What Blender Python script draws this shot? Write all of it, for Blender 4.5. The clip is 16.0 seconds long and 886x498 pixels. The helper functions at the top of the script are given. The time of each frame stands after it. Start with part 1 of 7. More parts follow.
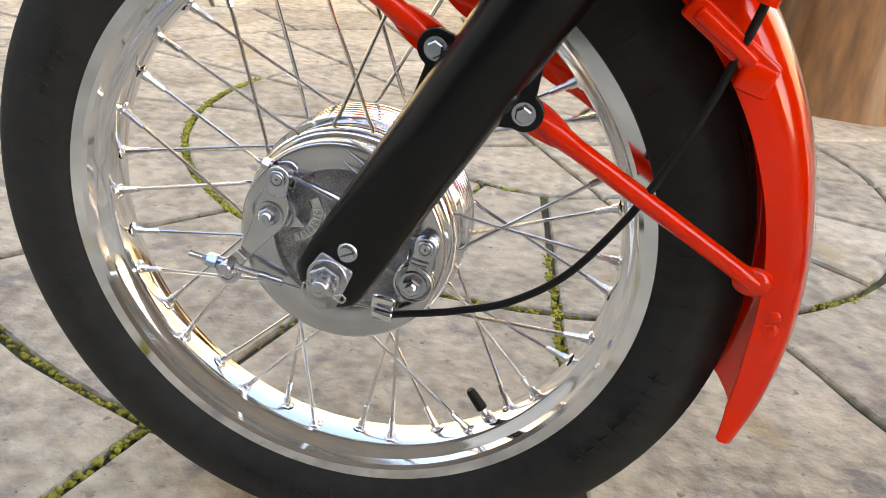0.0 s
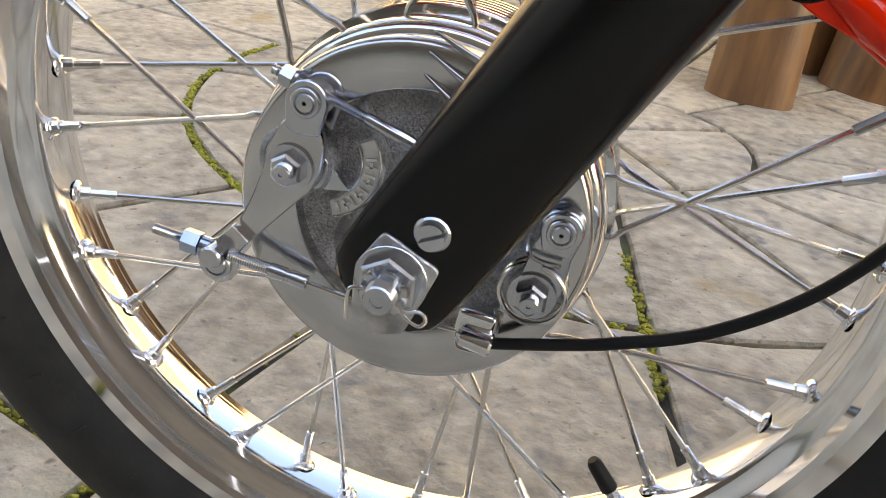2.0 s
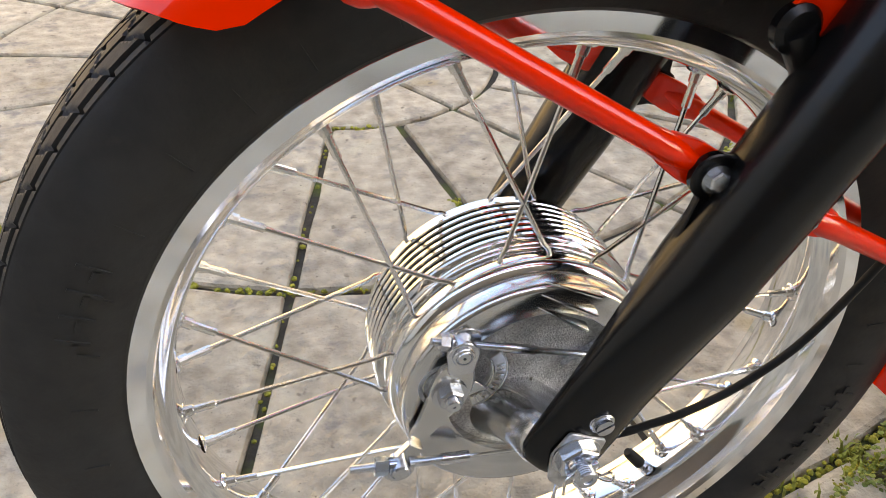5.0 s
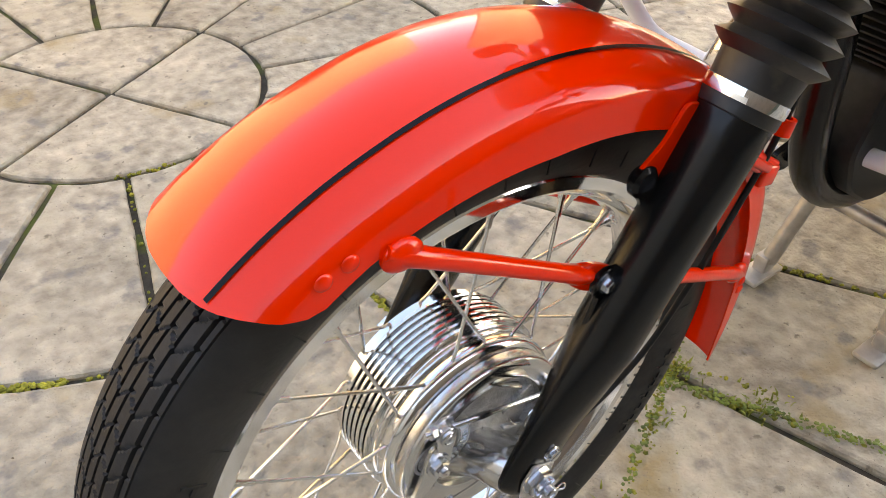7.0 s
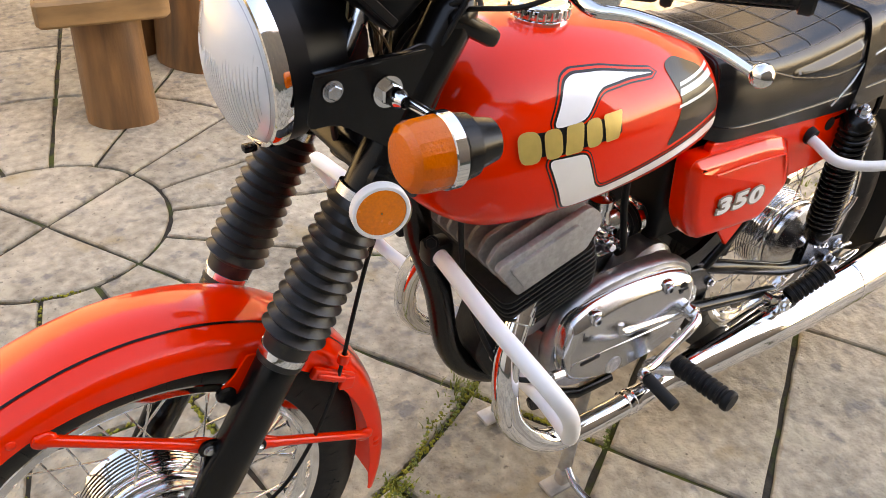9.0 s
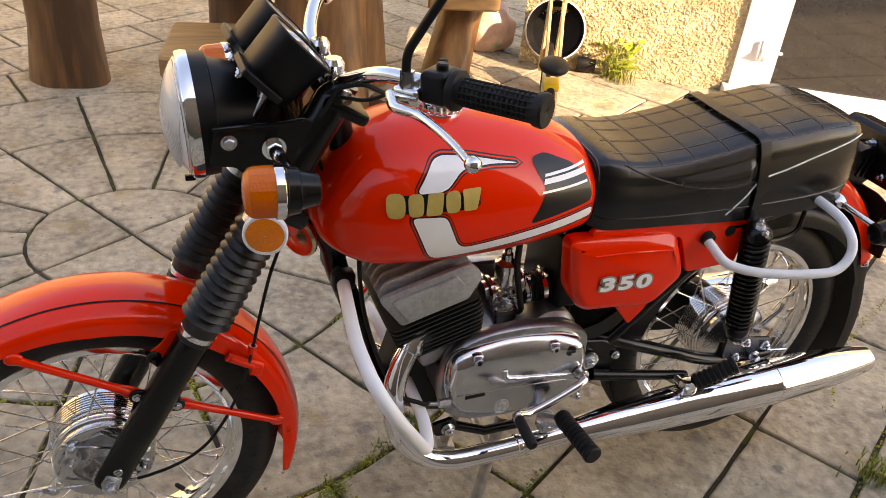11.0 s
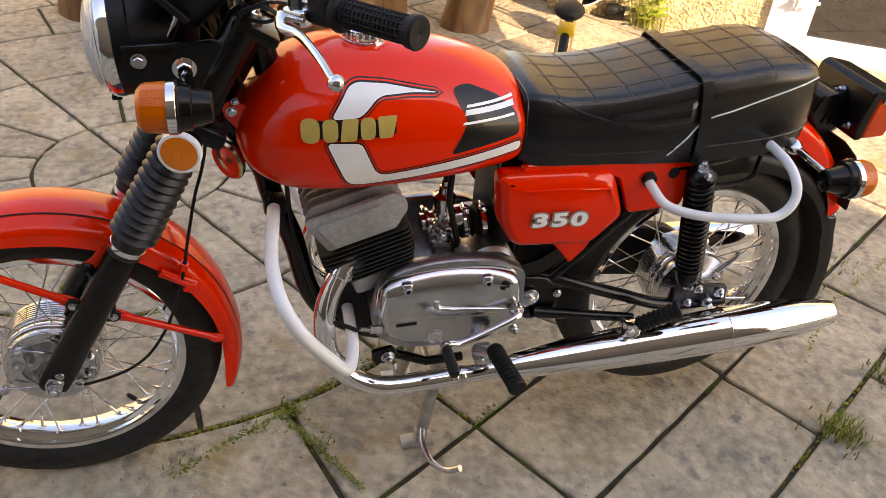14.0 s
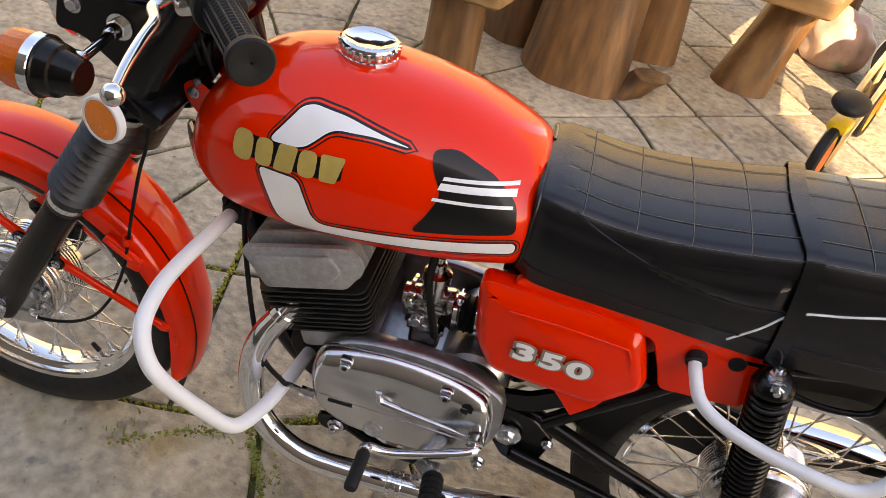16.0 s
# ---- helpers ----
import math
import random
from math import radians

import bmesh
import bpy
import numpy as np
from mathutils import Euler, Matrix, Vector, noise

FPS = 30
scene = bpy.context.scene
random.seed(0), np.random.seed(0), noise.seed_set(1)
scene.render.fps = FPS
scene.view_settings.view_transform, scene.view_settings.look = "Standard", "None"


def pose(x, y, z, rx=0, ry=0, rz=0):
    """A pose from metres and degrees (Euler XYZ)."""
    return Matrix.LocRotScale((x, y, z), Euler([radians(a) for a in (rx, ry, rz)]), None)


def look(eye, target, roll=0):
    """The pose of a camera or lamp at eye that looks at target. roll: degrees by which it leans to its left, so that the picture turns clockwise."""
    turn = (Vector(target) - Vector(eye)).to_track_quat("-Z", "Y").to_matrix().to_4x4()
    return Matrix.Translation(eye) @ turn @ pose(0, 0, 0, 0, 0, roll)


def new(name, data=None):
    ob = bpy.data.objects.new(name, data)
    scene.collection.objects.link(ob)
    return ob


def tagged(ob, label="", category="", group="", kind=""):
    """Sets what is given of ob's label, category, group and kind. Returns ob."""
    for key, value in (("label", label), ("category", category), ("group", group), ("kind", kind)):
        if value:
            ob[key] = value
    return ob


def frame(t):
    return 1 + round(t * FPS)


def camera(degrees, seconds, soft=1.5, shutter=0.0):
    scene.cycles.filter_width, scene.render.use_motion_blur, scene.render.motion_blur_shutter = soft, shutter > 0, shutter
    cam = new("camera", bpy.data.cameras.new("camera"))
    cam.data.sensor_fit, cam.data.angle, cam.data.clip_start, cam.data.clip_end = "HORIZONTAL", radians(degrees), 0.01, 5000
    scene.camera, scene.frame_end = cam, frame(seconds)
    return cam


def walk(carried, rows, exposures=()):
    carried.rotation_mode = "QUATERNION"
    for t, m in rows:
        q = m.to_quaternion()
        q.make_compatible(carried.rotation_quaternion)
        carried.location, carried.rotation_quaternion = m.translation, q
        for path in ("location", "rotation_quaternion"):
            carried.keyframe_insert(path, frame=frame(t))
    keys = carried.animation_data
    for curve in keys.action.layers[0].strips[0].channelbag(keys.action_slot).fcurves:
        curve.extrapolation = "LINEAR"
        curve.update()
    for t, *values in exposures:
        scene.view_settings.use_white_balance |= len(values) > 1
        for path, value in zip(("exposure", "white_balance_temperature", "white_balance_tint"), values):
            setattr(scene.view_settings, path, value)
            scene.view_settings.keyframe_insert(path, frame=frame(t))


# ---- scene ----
cam = camera(57.4, 16.0, soft=0.6)
EXPO = [(0.0, 3.26, 10000, 16), (1.5, 3.08, 9900, 16), (2.5, 3.0, 10000, 16), (3.5, 3.06, 10000, 16), (4.0, 3.15, 10200, 16), (4.7, 3.31, 10300, 17), (7.0, 3.28, 11200, 17), (7.7, 3.18, 11200, 18), (9.0, 3.16, 11200, 20),
        (11.5, 2.46, 11600, 22), (13.0, 2.50, 11600, 22), (14.5, 2.62, 11400, 22), (16.0, 2.64, 11400, 22)]
PATH = [
    (0, (0.165, -0.593, 0.597), (-0.11, 1.185, -0.277), 6.5),
    (0.5, (0.122, -0.49, 0.525), (-0.194, 1.267, -0.376), 7.2),
    (1, (0.092, -0.418, 0.472), (-0.218, 1.34, -0.43), 8.8),
    (1.5, (0.076, -0.376, 0.46), (-0.237, 1.385, -0.435), 8.8),
    (2, (0.073, -0.376, 0.471), (-0.226, 1.393, -0.412), 8.1),
    (2.5, (0.071, -0.382, 0.495), (-0.18, 1.41, -0.356), 7.6),
    (3, (0.071, -0.386, 0.516), (-0.111, 1.429, -0.304), 6.7),
    (3.5, (0.045, -0.383, 0.543), (-0.106, 1.407, -0.337), 6.1),
    (4, (0.019, -0.365, 0.616), (-0.035, 1.361, -0.393), 5.6),
    (4.5, (-0.046, -0.373, 0.653), (0.117, 1.276, -0.466), 2.8),
    (4.7, (-0.09, -0.389, 0.669), (0.185, 1.232, -0.47), 2.0),
    (6.8, (-0.295, -0.32, 0.836), (0.596, 0.909, -0.466), 0.8),
    (7, (-0.284, -0.347, 0.88), (0.646, 0.845, -0.428), 1.5),
    (7.5, (-0.259, -0.424, 0.989), (0.745, 0.683, -0.339), 1.9),
    (8, (-0.217, -0.505, 1.098), (0.809, 0.615, -0.204), 2.9),
    (8.5, (-0.141, -0.645, 1.195), (0.846, 0.558, -0.061), 4.7),
    (9, (-0.101, -0.768, 1.292), (0.858, 0.533, 0.115), 4.4),
    (9.2, (-0.098, -0.818, 1.323), (0.844, 0.53, 0.185), 4.2),
    (11.3, (0.152, -1.21, 1.448), (0.806, 0.357, 0.391), 6.3),
    (11.5, (0.176, -1.232, 1.454), (0.815, 0.328, 0.378), 6.5),
    (12, (0.197, -1.291, 1.455), (0.816, 0.26, 0.354), 6.4),
    (12.5, (0.199, -1.303, 1.456), (0.83, 0.234, 0.342), 6.6),
    (13, (0.205, -1.314, 1.458), (0.814, 0.226, 0.337), 6.2),
    (13.5, (0.249, -1.316, 1.445), (0.835, 0.223, 0.31), 6.2),
    (14, (0.321, -1.288, 1.437), (0.852, 0.253, 0.278), 5.8),
    (14.5, (0.446, -1.216, 1.416), (0.927, 0.335, 0.249), 7.8),
    (15, (0.572, -1.149, 1.421), (0.929, 0.416, 0.228), 8.4),
    (15.5, (0.736, -1.081, 1.416), (0.837, 0.51, 0.208), 11.0),
    (16, (0.832, -0.967, 1.418), (0.687, 0.589, 0.17), 12.8),
]

walk(cam, [(t, look(eye, target, roll)) for t, eye, target, roll in PATH],
     exposures=EXPO)

# ---- world and light ----
world = bpy.data.worlds.new("sky")
scene.world = world
world.use_nodes = True
wn = world.node_tree.nodes
sky = wn.new("ShaderNodeTexSky")
sky.sky_type, sky.sun_disc = "NISHITA", False
SUN_EL, SUN_AZ = radians(33), Vector((0.42, -0.91))
sky.sun_elevation, sky.sun_rotation = SUN_EL, math.atan2(SUN_AZ.x, SUN_AZ.y)
sky.air_density, sky.dust_density, sky.ozone_density = 1.0, 0.9, 3.6
wn["Background"].inputs["Strength"].default_value = 0.13
world.node_tree.links.new(sky.outputs[0], wn["Background"].inputs["Color"])
sun = new("sun", bpy.data.lights.new("sun", "SUN"))
sun.data.energy, sun.data.angle, sun.data.color = 2.05, radians(0.6), (1.0, 0.93, 0.82)
sun_to = Vector((SUN_AZ.x * math.cos(SUN_EL), SUN_AZ.y * math.cos(SUN_EL), math.sin(SUN_EL)))
sun.matrix_world = look(sun_to * 20, (0, 0, 0))


# ---- materials ----
def mat(name, col, rough=0.5, metal=0.0, var=0.12, scale=40.0, bump=0.0, bscale=None, coat=0.0, rvar=0.08,
        col2=None, rnd=0.0, spec=0.5, stain=None, depth=0.002, stretch=None):
    """A principled material with colour and gloss varied at two scales, and a fine relief."""
    m = bpy.data.materials.new(name)
    m.use_nodes = True
    nt = m.node_tree
    n, lk = nt.nodes, nt.links
    b = n["Principled BSDF"]
    b.inputs["Metallic"].default_value = metal
    b.inputs["Coat Weight"].default_value = coat
    b.inputs["Coat Roughness"].default_value = 0.03
    b.inputs["Specular IOR Level"].default_value = spec
    tc = n.new("ShaderNodeTexCoord")
    geo = n.new("ShaderNodeNewGeometry")
    pos = geo.outputs["Position"]
    if stretch:
        mp = n.new("ShaderNodeMapping")
        mp.inputs["Scale"].default_value = stretch
        lk.new(pos, mp.inputs["Vector"])
        pos = mp.outputs["Vector"]
    n1, n2 = n.new("ShaderNodeTexNoise"), n.new("ShaderNodeTexNoise")
    for nn, s, d in ((n1, scale, 6), (n2, scale / 8, 3)):
        nn.inputs["Scale"].default_value, nn.inputs["Detail"].default_value = s, d
        lk.new(pos, nn.inputs["Vector"])
    mix = n.new("ShaderNodeMath")
    mix.operation = "ADD"
    lk.new(n1.outputs["Fac"], mix.inputs[0])
    lk.new(n2.outputs["Fac"], mix.inputs[1])
    ramp = n.new("ShaderNodeMapRange")
    ramp.inputs["From Min"].default_value, ramp.inputs["From Max"].default_value = 0.7, 1.3
    lk.new(mix.outputs[0], ramp.inputs["Value"])
    cm = n.new("ShaderNodeMix")
    cm.data_type = "RGBA"
    lo = [c * (1 - var) for c in col[:3]] + [1]
    hi = [min(1, c * (1 + var)) for c in (col2 or col)[:3]] + [1]
    cm.inputs["A"].default_value, cm.inputs["B"].default_value = lo, hi
    lk.new(ramp.outputs[0], cm.inputs["Factor"])
    out = cm.outputs["Result"]
    for st in ([] if not stain else stain if isinstance(stain, list) else [stain]):
        n3 = n.new("ShaderNodeTexNoise")
        n3.inputs["Scale"].default_value, n3.inputs["Detail"].default_value = st[1], 8
        lk.new(pos, n3.inputs["Vector"])
        r3 = n.new("ShaderNodeMapRange")
        r3.inputs["From Min"].default_value, r3.inputs["From Max"].default_value = st[2], st[2] + (st[3] if len(st) > 3 else 0.12)
        lk.new(n3.outputs["Fac"], r3.inputs["Value"])
        c3 = n.new("ShaderNodeMix")
        c3.data_type = "RGBA"
        c3.inputs["B"].default_value = (*st[0], 1)
        lk.new(out, c3.inputs["A"])
        lk.new(r3.outputs[0], c3.inputs["Factor"])
        out = c3.outputs["Result"]
    if rnd:
        oi = n.new("ShaderNodeObjectInfo")
        hs = n.new("ShaderNodeHueSaturation")
        vr = n.new("ShaderNodeMapRange")
        vr.inputs["To Min"].default_value, vr.inputs["To Max"].default_value = 1 - rnd, 1 + rnd
        lk.new(oi.outputs["Random"], vr.inputs["Value"])
        lk.new(vr.outputs[0], hs.inputs["Value"])
        lk.new(out, hs.inputs["Color"])
        out = hs.outputs["Color"]
    lk.new(out, b.inputs["Base Color"])
    rr = n.new("ShaderNodeMapRange")
    rr.inputs["To Min"].default_value, rr.inputs["To Max"].default_value = max(0.02, rough - rvar), min(1, rough + rvar)
    lk.new(n2.outputs["Fac"], rr.inputs["Value"])
    lk.new(rr.outputs[0], b.inputs["Roughness"])
    if bump:
        nb = n.new("ShaderNodeTexNoise")
        nb.inputs["Scale"].default_value, nb.inputs["Detail"].default_value = bscale or scale * 3, 8
        lk.new(pos, nb.inputs["Vector"])
        bp = n.new("ShaderNodeBump")
        bp.inputs["Strength"].default_value, bp.inputs["Distance"].default_value = min(1, bump), depth
        lk.new(nb.outputs["Fac"], bp.inputs["Height"])
        lk.new(bp.outputs[0], b.inputs["Normal"])
    return m


def glassy(name, col, rough=0.05, trans=1.0, bump=0.0, bscale=200):
    m = mat(name, col, rough, rvar=0.02, var=0.03, bump=bump, bscale=bscale)
    b = m.node_tree.nodes["Principled BSDF"]
    b.inputs["Transmission Weight"].default_value = trans
    b.inputs["IOR"].default_value = 1.45
    return m


RED = mat("red_paint", (0.92, 0.022, 0.0012), 0.3, var=0.03, scale=6, coat=0.72, rvar=0.03, spec=0.05)
RED.node_tree.nodes["Principled BSDF"].inputs["Coat IOR"].default_value = 1.52
BLACK = mat("black_paint", (0.0042, 0.0039, 0.0037), 0.24, var=0.3, scale=30, spec=0.30)
SATIN = mat("satin_black", (0.006, 0.006, 0.0065), 0.45, var=0.3, scale=60, bump=0.05, spec=0.25)
RUBBER = mat("rubber", (0.008, 0.008, 0.008), 0.55, var=0.3, scale=80, bump=0.1, spec=0.25)
BELLOWS = mat("bellows_rubber", (0.018, 0.016, 0.0145), 0.40, var=0.5, scale=50, bump=0.1, spec=0.45, stain=((0.06, 0.05, 0.036), 24, 0.58))
TYRE = mat("tyre_rubber", (0.018, 0.0176, 0.0172), 0.58, var=0.35, scale=60, bump=0.2, stain=[((0.032, 0.030, 0.027), 18, 0.60), ((0.024, 0.022, 0.020), 90, 0.62)], spec=0.28)
CHROME = mat("chrome", (0.82, 0.82, 0.83), 0.06, 1.0, var=0.03, rvar=0.03)
ALLOY = mat("polished_alloy", (0.74, 0.74, 0.735), 0.12, 1.0, var=0.06, scale=25, rvar=0.05)
RIM = mat("polished_rim", (0.80, 0.80, 0.80), 0.085, 1.0, var=0.04, scale=25, rvar=0.04)
CAST = mat("cast_alloy", (0.56, 0.56, 0.555), 0.42, 0.8, var=0.45, scale=700, bump=1.0, bscale=850, stain=((0.22, 0.22, 0.22), 900, 0.60, 0.06))
PRESSED = mat("smooth_cast_alloy", (0.70, 0.70, 0.69), 0.30, 0.9, var=0.12, scale=200, bump=0.1)
MILLED = mat("machined_alloy", (0.60, 0.60, 0.595), 0.2, 1.0, var=0.12, scale=40, bump=0.03)
COVER = mat("brushed_alloy", (0.56, 0.56, 0.57), 0.18, 0.97, var=0.14, scale=20, rvar=0.06, bump=0.06, bscale=260)
ZINC = mat("zinc_plate", (0.55, 0.57, 0.60), 0.22, 1.0, var=0.15, scale=120)
STEEL = mat("spoke_steel", (0.72, 0.71, 0.69), 0.22, 1.0, var=0.08)
WHITE = mat("white_sleeve", (0.80, 0.80, 0.79), 0.45, var=0.04, scale=20, bump=0.04)
VINYL = mat("seat_vinyl", (0.006, 0.006, 0.007), 0.25, var=0.2, scale=200, bump=0.10, bscale=1400, spec=0.45, rvar=0.03, depth=0.0006)
AMBER = glassy("amber_plastic", (0.88, 0.155, 0.003), 0.10, 0.25, bump=0.5, bscale=260)
REFLEX = mat("amber_reflector", (0.92, 0.20, 0.004), 0.25, var=0.15, scale=300, bump=0.3, bscale=600, coat=0.6)
LENSRED = glassy("red_lens", (0.85, 0.085, 0.015), 0.15, 0.4, bump=0.4, bscale=300)
GLASS = mat("lamp_glass", (0.85, 0.86, 0.84), 0.08, var=0.03, coat=1.0, rvar=0.03)
GLASS.node_tree.nodes["Principled BSDF"].inputs["Alpha"].default_value = 0.78
DECALW = mat("white_decal", (0.82, 0.82, 0.81), 0.3, var=0.03, coat=0.6)
DECALK = mat("black_decal", (0.006, 0.006, 0.0065), 0.3, var=0.2, spec=0.25, coat=0.2)
BADGEM = mat("badge_bronze", (0.30, 0.24, 0.20), 0.35, 0.3, var=0.08)
GOLD = mat("gold_foil", (0.62, 0.44, 0.13), 0.35, 0.3, var=0.1, scale=60)
FINS = mat("black_cylinder", (0.016, 0.016, 0.0155), 0.5, var=0.4, scale=90, bump=0.2, spec=0.25)
HEADM = mat("grey_head", (0.32, 0.32, 0.315), 0.5, 0.25, var=0.2, scale=150, bump=0.35, bscale=500)
CASE = mat("engine_case", (0.36, 0.36, 0.365), 0.33, 0.95, var=0.22, scale=60, bump=0.12)
STONE = mat("paving_stone", (0.308, 0.264, 0.198), 0.82, var=0.28, scale=34, bump=1.0, bscale=38, col2=(0.396, 0.343, 0.260), rnd=0.12, spec=0.25, depth=0.012,
            stain=[((0.422, 0.370, 0.273), 9, 0.56, 0.10), ((0.326, 0.246, 0.136), 5, 0.60, 0.12), ((0.211, 0.194, 0.167), 15, 0.58, 0.10),
                   ((0.185, 0.158, 0.119), 48, 0.64, 0.08), ((0.114, 0.092, 0.066), 130, 0.69, 0.05), ((0.150, 0.123, 0.088), 300, 0.67, 0.05)])
SOIL = mat("joint_soil", (0.045, 0.036, 0.024), 0.95, var=0.5, scale=60, bump=1.0, bscale=150, stain=((0.07, 0.085, 0.012), 12, 0.5))
MOSS = mat("moss", (0.15, 0.155, 0.014), 0.95, var=0.5, scale=120, bump=1.0, bscale=300, col2=(0.26, 0.24, 0.03))
GRASS = mat("grass", (0.20, 0.22, 0.035), 0.7, var=0.4, scale=30, rnd=0.2)
LEAF = mat("weed_leaf", (0.28, 0.36, 0.05), 0.6, var=0.3, scale=30)
WOOD = mat("stained_wood", (0.10, 0.043, 0.016), 0.55, var=0.4, scale=26, bump=0.5, bscale=60, col2=(0.18, 0.085, 0.030), stretch=(1, 1, 0.14), coat=0.12, depth=0.004,
           stain=[((0.05, 0.024, 0.011), 6, 0.56, 0.14), ((0.27, 0.155, 0.060), 4, 0.61, 0.15)])
ENDGRAIN = mat("cut_wood", (0.26, 0.145, 0.06), 0.6, var=0.35, scale=30, bump=0.3, stretch=(.2, 1, 1))
RENDERW = mat("pebbledash", (0.44, 0.36, 0.22), 0.9, var=0.28, scale=60, bump=1.0, bscale=75, col2=(0.58, 0.49, 0.32))
PVC = mat("white_upvc", (0.62, 0.63, 0.66), 0.35, var=0.03)
PANE = mat("dark_glazing", (0.02, 0.02, 0.022), 0.04, var=0.1, coat=0.5)
YELLOW = mat("yellow_plastic", (0.75, 0.48, 0.03), 0.4, var=0.08)
ORANGE = mat("orange_plastic", (0.80, 0.16, 0.02), 0.4, var=0.08)
PLY = mat("plywood", (0.68, 0.50, 0.25), 0.5, var=0.15, scale=20)
SACK = mat("plastic_sack", (0.60, 0.42, 0.34), 0.5, var=0.35, scale=14, bump=0.4, bscale=30, stain=((0.15, 0.35, 0.18), 9, 0.62))
PLASTER = mat("pale_plaster", (0.60, 0.58, 0.54), 0.85, var=0.12, scale=6, bump=0.3)
# dark tone of the unseen south wall, so the flanks mirror something dark
SHADEW = mat("shade_wall_brown", (0.11, 0.085, 0.065), 0.9, var=0.25, scale=9)


# ---- geometry helpers ----
def finish(name, bm, material, parent=None, label="", smooth=True, angle=35):
    bmesh.ops.recalc_face_normals(bm, faces=bm.faces)
    me = bpy.data.meshes.new(name)
    for f in bm.faces:
        f.smooth = smooth
    if smooth:
        lim = radians(angle)
        for e in bm.edges:
            e.smooth = not (len(e.link_faces) == 2 and e.calc_face_angle(0) > lim)
    bm.to_mesh(me)
    bm.free()
    me.materials.append(material)
    ob = new(name, me)
    if parent:
        ob.parent = parent
    if label:
        ob["label"] = label
    return ob


def part(name, bm, material, parent, label="", **k):
    return finish(name, bm, material, parent, label, **k)


def thing(name, label, category, group="", kind="", at=(0, 0, 0)):
    ob = new(name)
    ob.empty_display_size = 0.05
    ob.location = at
    return tagged(ob, label, category, group, kind)


def smooth_path(pts, n=8):
    """Catmull-Rom through the points."""
    p = [Vector(q) for q in pts]
    p = [2 * p[0] - p[1]] + p + [2 * p[-1] - p[-2]]
    out = []
    for i in range(1, len(p) - 2):
        a, b, c, d = p[i - 1:i + 3]
        for k in range(n):
            t = k / n
            out.append(0.5 * ((2 * b) + (c - a) * t + (2 * a - 5 * b + 4 * c - d) * t * t + (3 * b - a - 3 * c + d) * t ** 3))
    return out + [p[-2]]


def tube(bm, pts, r, seg=12, cap=True):
    """A round bar along the points; r is a radius or one for each point."""
    pts = [Vector(p) for p in pts]
    rs = r if isinstance(r, (list, tuple)) else [r] * len(pts)
    rings, up = [], None
    for i, p in enumerate(pts):
        d = (pts[min(i + 1, len(pts) - 1)] - pts[max(i - 1, 0)]).normalized()
        if up is None:
            up = d.orthogonal().normalized()
        up = (up - d * up.dot(d)).normalized()
        s = d.cross(up)
        rings.append([bm.verts.new(p + (up * math.cos(a) + s * math.sin(a)) * rs[i]) for a in (2 * math.pi * k / seg for k in range(seg))])
    for a, b in zip(rings, rings[1:]):
        for k in range(seg):
            bm.faces.new((a[k], a[(k + 1) % seg], b[(k + 1) % seg], b[k]))
    if cap:
        bm.faces.new(rings[0][::-1])
        bm.faces.new(rings[-1])
    return bm


def lathe(bm, profile, origin, axis, seg=48, closed=False, cap=False, arc=(0, 360), squash=None):
    """Turns a profile of (distance along the axis, radius) about the axis."""
    axis = Vector(axis).normalized()
    u = Vector((0, 0, 1)) if abs(axis.z) < 0.9 else Vector((1, 0, 0))
    u = (u - axis * u.dot(axis)).normalized()
    v = axis.cross(u)
    o = Vector(origin)
    full = arc == (0, 360)
    count = seg if full else seg + 1
    rings = []
    for h, r in profile:
        ring = []
        for k in range(count):
            a = radians(arc[0] + (arc[1] - arc[0]) * k / seg)
            ring.append(bm.verts.new(o + axis * h + (u * math.cos(a) + v * math.sin(a)) * max(r, 1e-5)))
        rings.append(ring)
    pairs = list(zip(rings, rings[1:])) + ([(rings[-1], rings[0])] if closed else [])
    for a, b in pairs:
        for k in range(count if full else seg):
            bm.faces.new((a[k], a[(k + 1) % count], b[(k + 1) % count], b[k]))
    if cap:
        bm.faces.new(rings[0][::-1])
        bm.faces.new(rings[-1])
    return bm


def cyl(bm, a, b, r, seg=16, r2=None, bevel=0.0):
    a, b = Vector(a), Vector(b)
    L = (b - a).length
    r2 = r if r2 is None else r2
    bv = min(bevel, L / 3, r / 2, r2 / 2)
    prof = [(0, r - bv), (bv, r), (L - bv, r2), (L, r2 - bv)] if bv else [(0, r), (L, r2)]
    return lathe(bm, prof, a, b - a, seg, cap=True)


def box(bm, c, size, rot=None, bevel=0.0, segs=2):
    r = bmesh.ops.create_cube(bm, size=1.0, matrix=Matrix.Diagonal((*size, 1)))
    vs = r["verts"]
    if bevel:
        es = list({e for v in vs for e in v.link_edges})
        res = bmesh.ops.bevel(bm, geom=es, offset=bevel, segments=segs, profile=0.5, affect="EDGES")
        vs = list({v for f in res["faces"] for v in f.verts} | {v for v in vs if v.is_valid})
    m = Matrix.Translation(Vector(c)) @ (rot.to_4x4() if rot else Matrix.Identity(4))
    bmesh.ops.transform(bm, matrix=m, verts=vs)
    return bm


